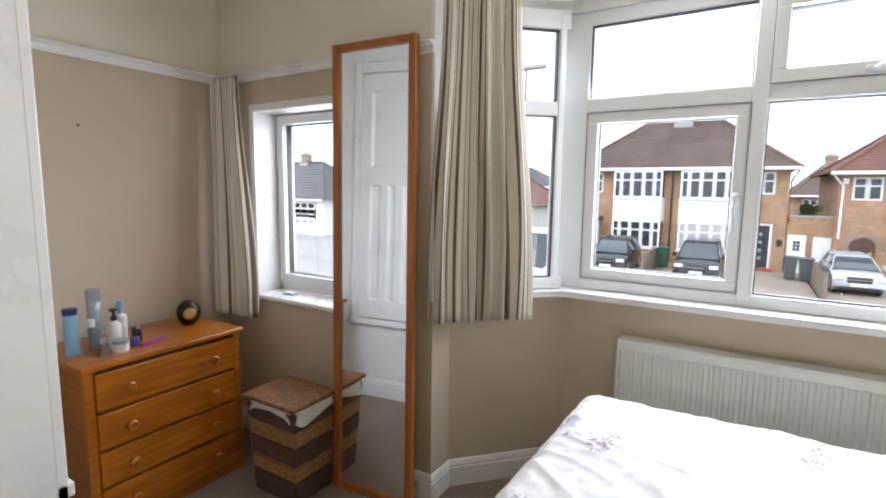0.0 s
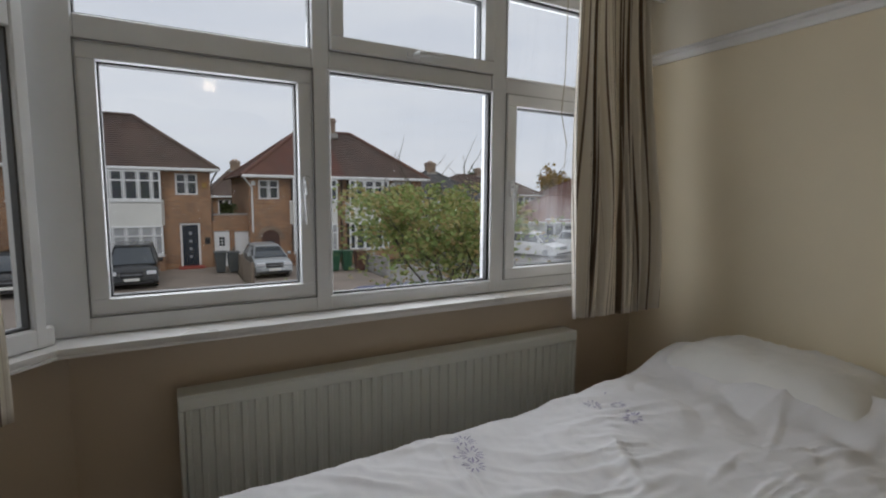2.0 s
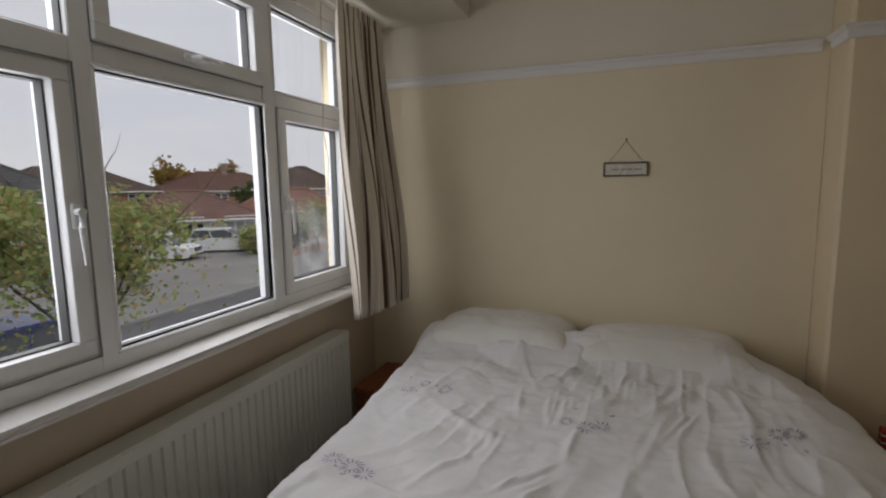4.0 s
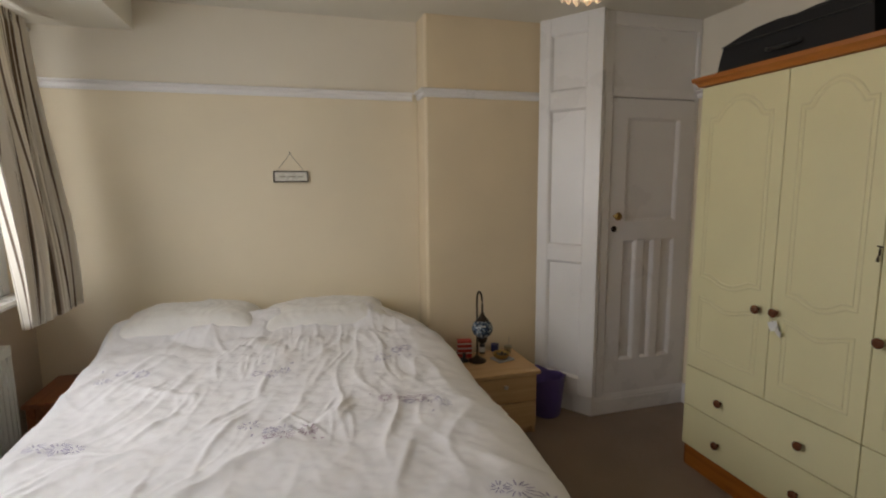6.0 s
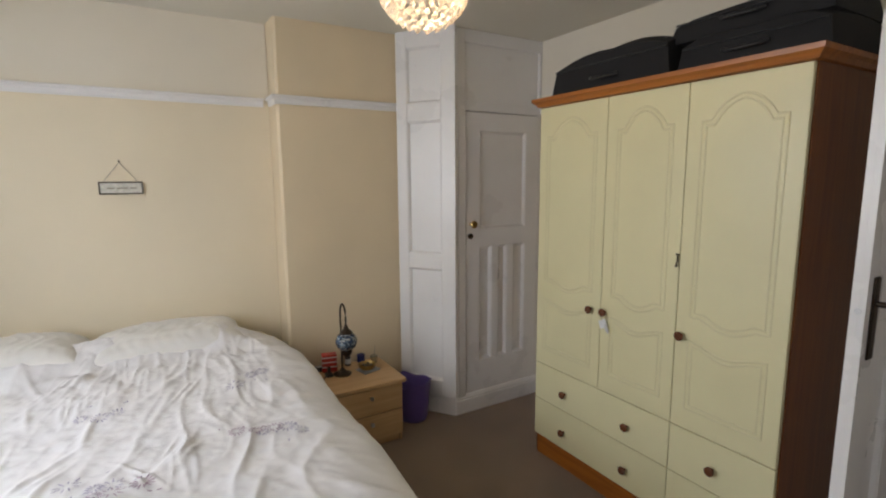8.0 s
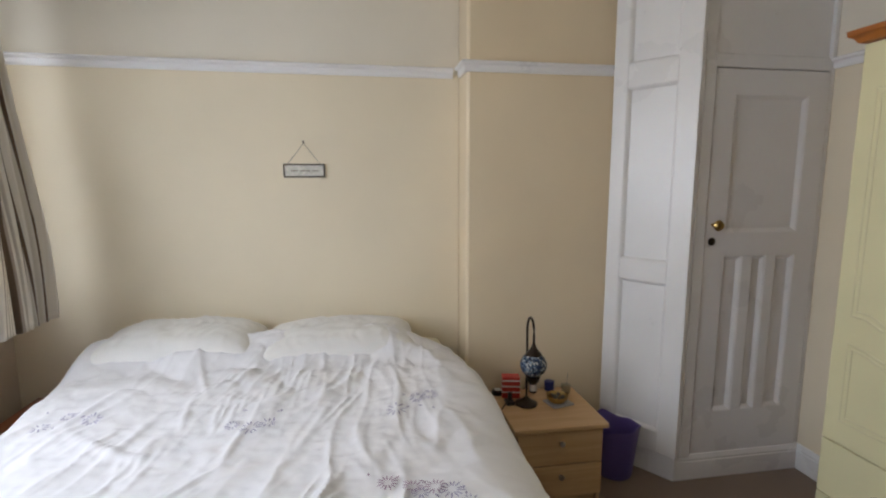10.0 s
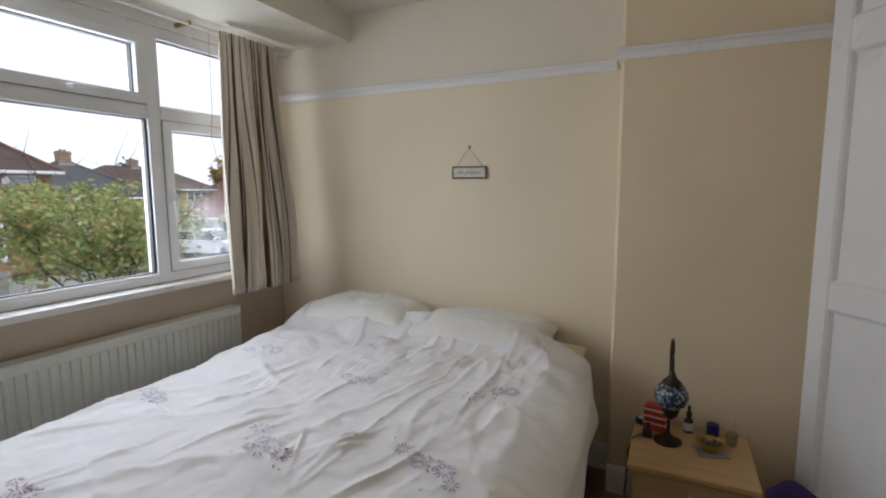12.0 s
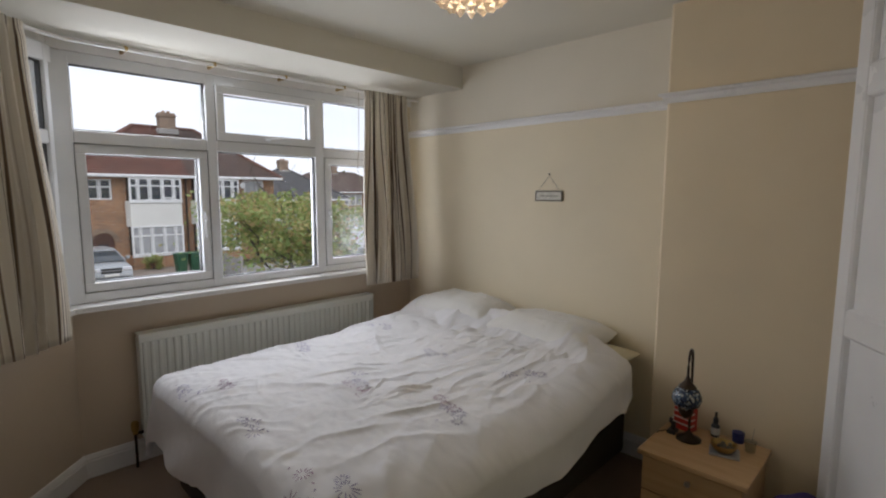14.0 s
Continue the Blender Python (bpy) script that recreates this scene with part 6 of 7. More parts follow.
for k in range(1, 17):
    q = math.pi * k / 18
    n_ = max(4, int(28 * math.sin(q)))
    for i in range(n_):
        a = 2 * math.pi * (i + 0.5 * (k % 2)) / n_
        c = Vector((LCX + LR * math.sin(q) * math.cos(a), LCY + LR * math.sin(q) * math.sin(a), LCZ - LR * math.cos(q)))
        vs = [b.verts.new(c + Vector(o) * 0.0135) for o in octa]
        for t_ in tris:
            b.faces.new([vs[j] for j in t_])
tagged(part("bead", b, "crystal", cl, "strung clear crystal beads"), kind="stuff").visible_shadow = False


# ---- the street ----
G = -2.5
structure("ground", bx(shape(), -700, 700, 4.6, 1400, G - 0.6, G - 0.02), "grass", "open ground reaching the horizon")
structure("ground_near", bx(shape(), -700, 700, -600, 4.6, G - 0.6, G - 0.02), "grass", "open ground behind the house")
structure("road", bx(shape(), -120, 120, 10.3, 16.6, G - 0.1, G), "asphalt", "grey worn asphalt street")
structure("pavement", bx(shape(), -120, 120, 16.75, 18.9, G - 0.1, G + 0.1), "paving", "grey pavement on the far side of the street")
structure("pavement_near", bx(shape(), -120, 120, 8.0, 10.15, G - 0.1, G + 0.1), "paving", "grey pavement on the near side of the street")
structure("kerb", bx(shape(), -120, 120, 16.6, 16.75, G - 0.1, G + 0.11, 0.02), "kerb", "pale kerb stones along the far side")
structure("kerb_near", bx(shape(), -120, 120, 10.15, 10.3, G - 0.1, G + 0.11, 0.02), "kerb", "pale kerb stones along the near side")
structure("driveway", bx(shape(), -9.2, 2.9, 18.9, 31, G - 0.1, G + 0.08), "drive", "brown block-paved drive before the brown-roofed houses")
structure("driveway_red_house", bx(shape(), 3.15, 8.8, 18.9, 30.3, G - 0.1, G + 0.08), "drive", "brown gravel drive before the red-roofed house")
structure("driveway_left", bx(shape(), -60, -9.4, 18.9, 36, G - 0.1, G + 0.07), "paving", "grey paved forecourts along the street")
structure("driveway_far", bx(shape(), 9.0, 60, 18.9, 27.5, G - 0.1, G + 0.07), "paving", "grey paved forecourts further along")


def house_window(parent, x0, x1, z0, z1, y, cols, split=0.62, net=False, name="window"):
    """A white casement window with its own frame, bars and panes."""
    w = part(name, (lambda b: (bx(b, x0 - 0.04, x1 + 0.04, y - 0.09, y - 0.02, z0 - 0.09, z0 - 0.02, 0.01), b)[1])(shape()), "white_out", parent, "white painted window")
    b = shape()
    t = 0.075
    n = len(cols)
    edges = [x0 + (x1 - x0) * c for c in [0] + cols]
    bx(b, x0, x1, y - 0.06, y + 0.05, z0, z0 + t, 0.01)
    bx(b, x0, x1, y - 0.06, y + 0.05, z1 - t, z1, 0.01)
    zs_ = z0 + (z1 - z0) * split
    for i, e in enumerate(edges):
        bx(b, e - t / 2 if 0 < i < n else (e if i == 0 else e - t), e + t / 2 if 0 < i < n else (e + t if i == 0 else e), y - 0.055, y + 0.05, z0 + t, z1 - t, 0.01)
    for e0, e1 in zip(edges, edges[1:]):
        bx(b, e0 + t / 2, e1 - t / 2, y - 0.05, y + 0.05, zs_ - 0.035, zs_ + 0.035, 0.01)
        if split < 0.9:
            for za, zb_ in ((z0 + t, zs_ - 0.035), (zs_ + 0.035, z1 - t)):
                bx(b, e0 + 0.06, e0 + 0.09, y - 0.045, y + 0.04, za, zb_)
                bx(b, e1 - 0.09, e1 - 0.06, y - 0.045, y + 0.04, za, zb_)
    part("window_frame", b, "white_out", w)
    part("pane", bx(shape(), x0 + 0.03, x1 - 0.03, y - 0.012, y + 0.0, z0 + 0.03, z1 - 0.03), "net" if net else "far_pane", w)
    return w


def roof_slope(b, p0, p1, p2, p3, courses, lift=0.03):
    """Overlapping tile courses from the eave p0-p1 up to the ridge p3-p2."""
    p0, p1, p2, p3 = (Vector(p) for p in (p0, p1, p2, p3))
    nrm = (p1 - p0).cross(p3 - p0)
    if nrm.length < 1e-6:
        nrm = (p1 - p0).cross(p2 - p0)
    nrm.normalize()
    if nrm.z < 0:
        nrm = -nrm
    for k in range(courses):
        a, c = k / courses, (k + 1) / courses
        l0, r0 = p0.lerp(p3, a) + nrm * lift, p1.lerp(p2, a) + nrm * lift
        l1, r1 = p0.lerp(p3, c), p1.lerp(p2, c)
        b.faces.new([b.verts.new(v) for v in (l0, r0, r1, l1)])
        lb, rb_ = p0.lerp(p3, a), p1.lerp(p2, a)
        b.faces.new([b.verts.new(v) for v in (lb, rb_, r0, l0)])


def hip_roof(parent, x0, x1, y0, y1, ze, rx0, rx1, ry, zr, mats, courses=26, split=None):
    """A hipped roof; split: the x at which the two halves change tile."""
    if split is None:
        b = shape()
        roof_slope(b, (x0, y0, ze), (x1, y0, ze), (rx1, ry, zr), (rx0, ry, zr), courses)
        roof_slope(b, (x1, y1, ze), (x0, y1, ze), (rx0, ry, zr), (rx1, ry, zr), courses)
        roof_slope(b, (x1, y0, ze), (x1, y1, ze), (rx1, ry, zr), (rx1, ry, zr), courses)
        roof_slope(b, (x0, y1, ze), (x0, y0, ze), (rx0, ry, zr), (rx0, ry, zr), courses)
        r = part("roof", b, mats[0], parent)
    else:
        b = shape()
        roof_slope(b, (x0, y0, ze), (split, y0, ze), (split, ry, zr), (rx0, ry, zr), courses)
        roof_slope(b, (split, y1, ze), (x0, y1, ze), (rx0, ry, zr), (split, ry, zr), courses)
        roof_slope(b, (x0, y1, ze), (x0, y0, ze), (rx0, ry, zr), (rx0, ry, zr), courses)
        r = part("roof", b, mats[0], parent)
        b = shape()
        roof_slope(b, (split + 0.001, y0, ze), (x1, y0, ze), (rx1, ry, zr), (split + 0.001, ry, zr), courses)
        roof_slope(b, (x1, y1, ze), (split + 0.001, y1, ze), (split + 0.001, ry, zr), (rx1, ry, zr), courses)
        roof_slope(b, (x1, y0, ze), (x1, y1, ze), (rx1, ry, zr), (rx1, ry, zr), courses)
        part("roof", b, mats[1], parent)
    rt = shape()
    for pa, pb in (((rx0, ry, zr), (rx1, ry, zr)), ((x0, y0, ze), (rx0, ry, zr)), ((x1, y0, ze), (rx1, ry, zr)), ((x0, y1, ze), (rx0, ry, zr)), ((x1, y1, ze), (rx1, ry, zr))):
        tube(rt, [Vector(pa) + Vector((0, 0, 0.02)), Vector(pb) + Vector((0, 0, 0.02))], 0.11, 6)
    part("ridge_tiles", rt, mats[0], r)
    return r


def gutter(parent, x0, x1, y, z):
    b = shape()
    bx(b, x0, x1, y - 0.1, y + 0.02, z - 0.13, z + 0.02, 0.03)
    part("gutter", b, "white_out", parent, "white gutter board")
    part("soffit", bx(shape(), x0, x1, y + 0.02, y + 0.45, z - 0.13, z - 0.1), "white_out", parent)


def bay_stack(parent, x0, x1, yf, zt, z_mid, z_low, z_bot, panel, net_low=True, open_sash=False):
    """Two storeys of bay: window, rendered panel, window, brick base."""
    d = 0.45
    out = [(x0, yf), (x0 + 0.12, yf - d), (x1 - 0.12, yf - d), (x1, yf)]
    part("bay_panel", prism(shape(), out, z_low, z_mid), panel, parent, "white rendered panel between the bay's windows")
    part("bay_base", prism(shape(), out, G, z_bot), "brick", parent)
    part("bay_inside", prism(shape(), [(x0 + 0.06, yf + 0.1), (x0 + 0.14, yf - d + 0.12), (x1 - 0.14, yf - d + 0.12), (x1 - 0.06, yf + 0.1)], z_bot, zt), "far_pane", parent)
    house_window(parent, x0 + 0.1, x1 - 0.1, z_mid, zt, yf - d + 0.03, [0.16, 0.38, 0.62, 0.84, 1.0], 0.66, False, "bay_window")
    house_window(parent, x0 + 0.1, x1 - 0.1, z_bot, z_low, yf - d + 0.03, [0.16, 0.38, 0.62, 0.84, 1.0], 0.66, net_low, "bay_window")
    if open_sash:
        b = shape()
        xx = x0 + (x1 - x0) * 0.62
        for a, c, e, f in ((0, 0.5, 0.7, 0.76), (0, 0.5, 0, 0.06), (0, 0.06, 0.06, 0.7), (0.44, 0.5, 0.06, 0.7)):
            bx(b, a, c, -0.03, 0.03, e, f, 0.008)
        turned(b, pose(xx, yf - d - 0.02, z_mid + 0.12, -22, 0, 0))
        part("open_sash", b, "white_out", parent, "white casement propped open")


def chimney(parent, x, y, z0, z1, w, d, pots=3):
    c = part("chimney", bx(shape(), x - w / 2, x + w / 2, y - d / 2, y + d / 2, z0, z1, 0.02), "brick_pale", parent, "weathered brick chimney stack")
    b = shape()
    bx(b, x - w / 2 - 0.05, x + w / 2 + 0.05, y - d / 2 - 0.05, y + d / 2 + 0.05, z1 - 0.25, z1 - 0.12, 0.02)
    part("band", b, "brick_pale", c)
    part("lead_flashing", bx(shape(), x - w / 2 - 0.12, x + w / 2 + 0.12, y - d / 2 - 0.12, y + d / 2 + 0.1, z0 + 0.1, z0 + 0.42, 0.03), "concrete", c, "pale lead flashing at its foot")
    for i in range(pots):
        part("chimney_pot", lathe(shape(), [(0.1, 0), (0.085, 0.08), (0.1, 0.1), (0.1, 0.13), (0.07, 0.13)], x + (i - (pots - 1) / 2) * 0.26, y, z1, 12), "brick", c)


HX0, HX1, HY, HZ = -8.3, 2.1, 30.9, 2.62
ha = thing("semi_detached_house", (HX0 + HX1) / 2, HY + 4, G, "pair of brick semi-detached houses under a brown hipped roof", "house")
DH = (0.62, 1.55, G, -0.08)
wl_ = holed(shape(), HX0, HX1, G, HZ, HY, HY + 0.3, [DH, (0.5, 1.52, 1.34, 2.42), (-7.75, -6.7, 1.34, 2.42), (-7.9, -6.9, G, -0.3)])
bx(wl_, HX0, HX0 + 0.3, HY + 0.3, HY + 8, G, HZ)
bx(wl_, HX1 - 0.3, HX1, HY + 0.3, HY + 8, G, HZ)
bx(wl_, HX0 + 0.3, HX1 - 0.3, HY + 7.7, HY + 8, G, HZ)
part("wall", wl_, "brick", ha)
hip_roof(ha, HX0 - 0.4, HX1 + 0.4, HY - 0.4, HY + 8.4, HZ, -4.95, -1.35, HY + 4, 5.62, ["roof_brown"])
gutter(ha, HX0 - 0.4, HX1 + 0.4, HY - 0.42, HZ + 0.03)
chimney(ha, -3.12, HY + 3.7, 5.0, 6.5, 0.75, 0.6)
for x0, x1 in ((-2.72, -0.02), (-6.1, -3.4)):
    bay_stack(ha, x0, x1, HY, HZ - 0.12, 1.08, -0.18, -1.62, "render", x0 > -3)
part("pipe", tube(shape(), [(-3.06, HY - 0.08, HZ - 0.1), (-3.06, HY - 0.08, G)], 0.05, 8), "blackp", ha)
part("pipe", tube(shape(), [(HX1 + 0.3, HY - 0.4, HZ - 0.1), (HX1 + 0.05, HY - 0.1, HZ - 0.6), (HX1 + 0.05, HY - 0.1, G + 2.5)], 0.04, 8), "blackp", ha)
house_window(ha, 0.5, 1.52, 1.34, 2.42, HY + 0.1, [0.5, 1.0], 0.6)
house_window(ha, -7.75, -6.7, 1.34, 2.42, HY + 0.1, [0.5, 1.0], 0.6)
fd = part("front_door", bx(shape(), 0.72, 1.45, HY + 0.12, HY + 0.18, G + 0.2, -0.2, 0.01), "door_navy", ha, "navy front door with three small square lights")
for z in (-1.5, -1.1, -0.7, -1.9):
    part("door_light", bx(shape(), 1.02, 1.16, HY + 0.105, HY + 0.125, z, z + 0.14, 0.005), "silver", fd)
b = shape()
bx(b, 0.62, 0.72, HY + 0.05, HY + 0.2, G + 0.15, -0.1, 0.01)
bx(b, 1.45, 1.55, HY + 0.05, HY + 0.2, G + 0.15, -0.1, 0.01)
bx(b, 0.72, 1.45, HY + 0.05, HY + 0.2, -0.2, -0.1, 0.01)
part("door_frame", b, "white_out", ha)
part("doorstep", bx(shape(), 0.5, 1.7, HY - 0.4, HY + 0.15, G, G + 0.2, 0.02), "step_red", ha, "red painted doorstep")
part("porch_hood", bx(shape(), -8.3, -6.6, HY - 1.1, HY, -0.25, 0.0, 0.05), "roof_brown", ha)
part("porch", bx(shape(), -8.1, -6.8, HY - 0.9, HY, G, -0.25, 0.02), "white_out", ha, "white glazed porch")
part("sign_plate", bx(shape(), 1.75, 2.0, HY - 0.03, HY, -1.2, -0.85, 0.01), "blackp", ha)
part("alarm_box", bx(shape(), 1.72, 1.92, HY - 0.06, HY, 1.7, 1.95, 0.02), "brass", ha, "small yellow alarm box")

# joined garages between the houses
lk = thing("garage_link", 2.9, 31.5, G, "low brick side buildings with two white doors between the houses", "garage")
b = holed(shape(), 2.12, 4.18, G, 0.28, 31.0, 31.25, [(2.2, 2.95, G, -0.55), (3.2, 3.98, G, -0.6)])
bx(b, 2.12, 4.18, 31.25, 36, -0.3, 0.2)
part("wall", b, "brick", lk)
for x0, x1 in ((2.2, 2.95), (3.2, 3.98)):
    d = part("door", bx(shape(), x0, x1, 31.05, 31.12, G + 0.05, -0.56, 0.01), "white_out", lk, "plain white side door")
    if x0 < 3:
        for i in range(2):
            for j in range(3):
                part("pane", bx(shape(), x0 + 0.24 + i * 0.15, x0 + 0.36 + i * 0.15, 31.03, 31.06, -1.35 + j * 0.17, -1.22 + j * 0.17), "far_pane", d)
part("coping", bx(shape(), 2.1, 4.2, 30.97, 31.28, 0.28, 0.36, 0.01), "concrete", lk)

BX0, BX1, BYF, BZ = 3.9, 13.95, 30.2, 2.36
hb_ = thing("semi_detached_house", 9, BYF + 4, G, "pair of brick semi-detached houses, one half red-tiled and one brown", "house")
wl_ = holed(shape(), BX0, BX1, G, BZ, BYF, BYF + 0.3, [(4.36, 5.42, 1.14, 2.16), (12.1, 13.3, 1.18, 2.2), (4.46, 5.36, G, -0.62)])
bx(wl_, BX0, BX0 + 0.3, BYF + 0.3, BYF + 8, G, BZ)
bx(wl_, BX1 - 0.3, BX1, BYF + 0.3, BYF + 8, G, BZ)
bx(wl_, BX0 + 0.3, BX1 - 0.3, BYF + 7.7, BYF + 8, G, BZ)
part("wall", wl_, "brick", hb_)
hip_roof(hb_, BX0 - 0.4, BX1 + 0.4, BYF - 0.4, BYF + 8.4, BZ, 7.45, 10.75, BYF + 4, 5.32, ["roof_red", "roof_brown"], split=9.0)
gutter(hb_, BX0 - 0.4, BX1 + 0.4, BYF - 0.42, BZ + 0.03)
chimney(hb_, 9.15, BYF + 3.6, 4.8, 6.15, 0.85, 0.65, 2)
bay_stack(hb_, 5.95, 8.6, BYF, BZ - 0.12, 1.07, -0.22, -1.72, "render", True, True)
bay_stack(hb_, 9.08, 11.7, BYF, BZ - 0.12, 1.07, -0.22, -1.72, "render", False)
house_window(hb_, 4.36, 5.42, 1.14, 2.16, BYF + 0.1, [0.5, 1.0], 0.62)
house_window(hb_, 12.1, 13.3, 1.18, 2.2, BYF + 0.1, [1.0], 0.95, True)
b = shape()
outl = [(-0.45, 0), (0.45, 0)] + [(0.45 * math.cos(math.pi * k / 12), 1.42 + 0.45 * math.sin(math.pi * k / 12)) for k in range(13)]
prism(b, [(x, z) for x, z in outl], -0.02, 0.04)
turned(b, pose(4.91, BYF - 0.001, G + 0.1, 90, 0, 0))
fd2 = part("arched_door", b, "door_brown", hb_, "dark arched porch doorway")
b = shape()
for k in range(13):
    a0 = math.pi * k / 13
    a1 = math.pi * (k + 0.9) / 13
    o = [(0.48 * math.cos(a0), 0.48 * math.sin(a0)), (0.7 * math.cos(a0), 0.7 * math.sin(a0)), (0.7 * math.cos(a1), 0.7 * math.sin(a1)), (0.48 * math.cos(a1), 0.48 * math.sin(a1))]
    prism(b, o, 0.02, 0.05)
turned(b, pose(4.91, BYF, G + 1.52, 90, 0, 0))
part("brick_arch", b, "brick_pale", hb_)
b = shape()
for i in range(3):
    for j in range(3):
        bx(b, 4.71 + i * 0.14, 4.81 + i * 0.14, BYF - 0.05, BYF - 0.03, -1.6 + j * 0.2, -1.45 + j * 0.2)
part("door_light", b, "far_pane", fd2)
part("downpipe", tube(shape(), [(BX0 - 0.3, BYF - 0.4, BZ - 0.1), (BX0 + 0.12, BYF - 0.08, BZ - 0.6), (BX0 + 0.12, BYF - 0.08, G + 1.9)], 0.045, 8), "white_out", hb_, "white downpipe")
part("pipe", tube(shape(), [(8.84, BYF - 0.08, BZ - 0.1), (8.84, BYF - 0.08, G)], 0.04, 8), "blackp", hb_)
part("satellite_dish", turned(lathe(shape(), [(0.0, 0), (0.12, 0.02), (0.2, 0.07)], 0, 0, n=16), pose(11.92, BYF - 0.15, 1.95, 100, 0, 20)), "white_out", hb_, "small white satellite dish")
part("alarm_box", bx(shape(), 4.0, 4.2, BYF - 0.06, BYF, 1.85, 2.1, 0.02), "white_out", hb_)


def simple_house(name, x0, x1, y0, y1, ze, zr, wallm, roofm, label, wins=3, rz=0, chim=True, low=False):
    h = thing(name, (x0 + x1) / 2, (y0 + y1) / 2, G, label, "house")
    m = Matrix.Translation(((x0 + x1) / 2, (y0 + y1) / 2, 0)) @ pose(0, 0, 0, 0, 0, rz) @ Matrix.Translation((-(x0 + x1) / 2, -(y0 + y1) / 2, 0))
    made = []
    b = shape()
    bx(b, x0, x1, y0, y1, G, ze)
    made.append(part("wall", b, wallm, h))
    ins = min((y1 - y0) / 2, (x1 - x0) / 2 - 0.4)
    made.append(hip_roof(h, x0 - 0.4, x1 + 0.4, y0 - 0.4, y1 + 0.4, ze, x0 + ins, x1 - ins, (y0 + y1) / 2, zr, [roofm], 14))
    gutter(h, x0 - 0.4, x1 + 0.4, y0 - 0.42, ze + 0.03)
    step = (x1 - x0) / wins
    for i in range(wins):
        c = x0 + step * (i + 0.5)
        house_window(h, c - step * 0.3, c + step * 0.3, G + 0.9, G + 2.2, y0 - 0.05, [0.33, 0.66, 1.0], 0.65, i % 2 == 0)
        if not low:
            house_window(h, c - step * 0.3, c + step * 0.3, ze - 1.5, ze - 0.25, y0 - 0.05, [0.33, 0.66, 1.0], 0.65, i % 2 == 1)
    if chim:
        chimney(h, (x0 + x1) / 2, (y0 + y1) / 2, zr - 0.5, zr + 0.8, 0.8, 0.6, 2)
    h.matrix_basis = m @ h.matrix_basis
    return h


simple_house("bungalow", 23.5, 33.5, 29.7, 37.7, -0.55, 1.45, "render", "roof_hazed", "white bungalow under a red-brown hipped roof", 3, -42, False, True)
simple_house("bungalow", 30.1, 38.1, 26.1, 31.1, -0.25, 1.5, "brick", "roof_orange", "low house under a pinkish orange tiled roof", 3, -53, False, True)
simple_house("distant_house", 38.5, 46.5, 29.2, 37.2, 1.5, 3.7, "brick", "roof_brown", "brick two-storey house with a brown hipped roof", 2, -55, False)
simple_house("distant_house", 39.6, 48.0, 21.0, 28.5, 1.4, 3.6, "render", "roof_brown", "pale two-storey house beyond the trees", 3, -62)
simple_house("distant_house", 52, 62, 6, 14, 1.9, 4.4, "brick", "roof_brown", "brick house with a brown roof further down the road", 3, -75)
simple_house("distant_house", 17.0, 24.5, 38.0, 46, 0.9, 3.5, "brick", "roof_grey", "brick house under a grey roof behind the tree", 2, 0)
simple_house("distant_house", 28, 42, 52, 60, 1.5, 4.0, "brick", "roof_brown", "brick houses behind the bungalows", 3, 0)
simple_house("distant_house", 44, 60, 48, 56, 1.4, 3.8, "brick", "roof_red", "red-roofed house in the distance", 3, 0)
simple_house("distant_house", -24, -13.2, 36, 44, 0.2, 3.6, "render", "roof_red", "pale house under a red-brown roof along the street", 3, 0)
simple_house("distant_house", -13.0, -9.5, 50, 58, 2.0, 4.5, "brick", "roof_grey", "narrow distant house with a grey roof", 1, 0)
simple_house("distant_house", -40, -28, 30, 38, 0.4, 3.6, "render", "roof_grey", "white house under a grey-brown roof seen past the small window", 3, 0)
simple_house("distant_house", 3.4, 8.0, 48, 55, 1.2, 3.6, "brick", "roof_brown", "small house seen through the gap between the houses", 2, 0)
for i, (x, y, w) in enumerate(((70, 70, 14), (-60, 60, 14), (-34, 64, 12), (90, 40, 14), (95, 66, 12))):
    simple_house("distant_house", x, x + w, y, y + 8, 1.8, 4.4, "brick" if i % 2 else "render", ("roof_brown", "roof_red", "roof_grey")[i % 3], "house on the far side of the estate", 3, 0)


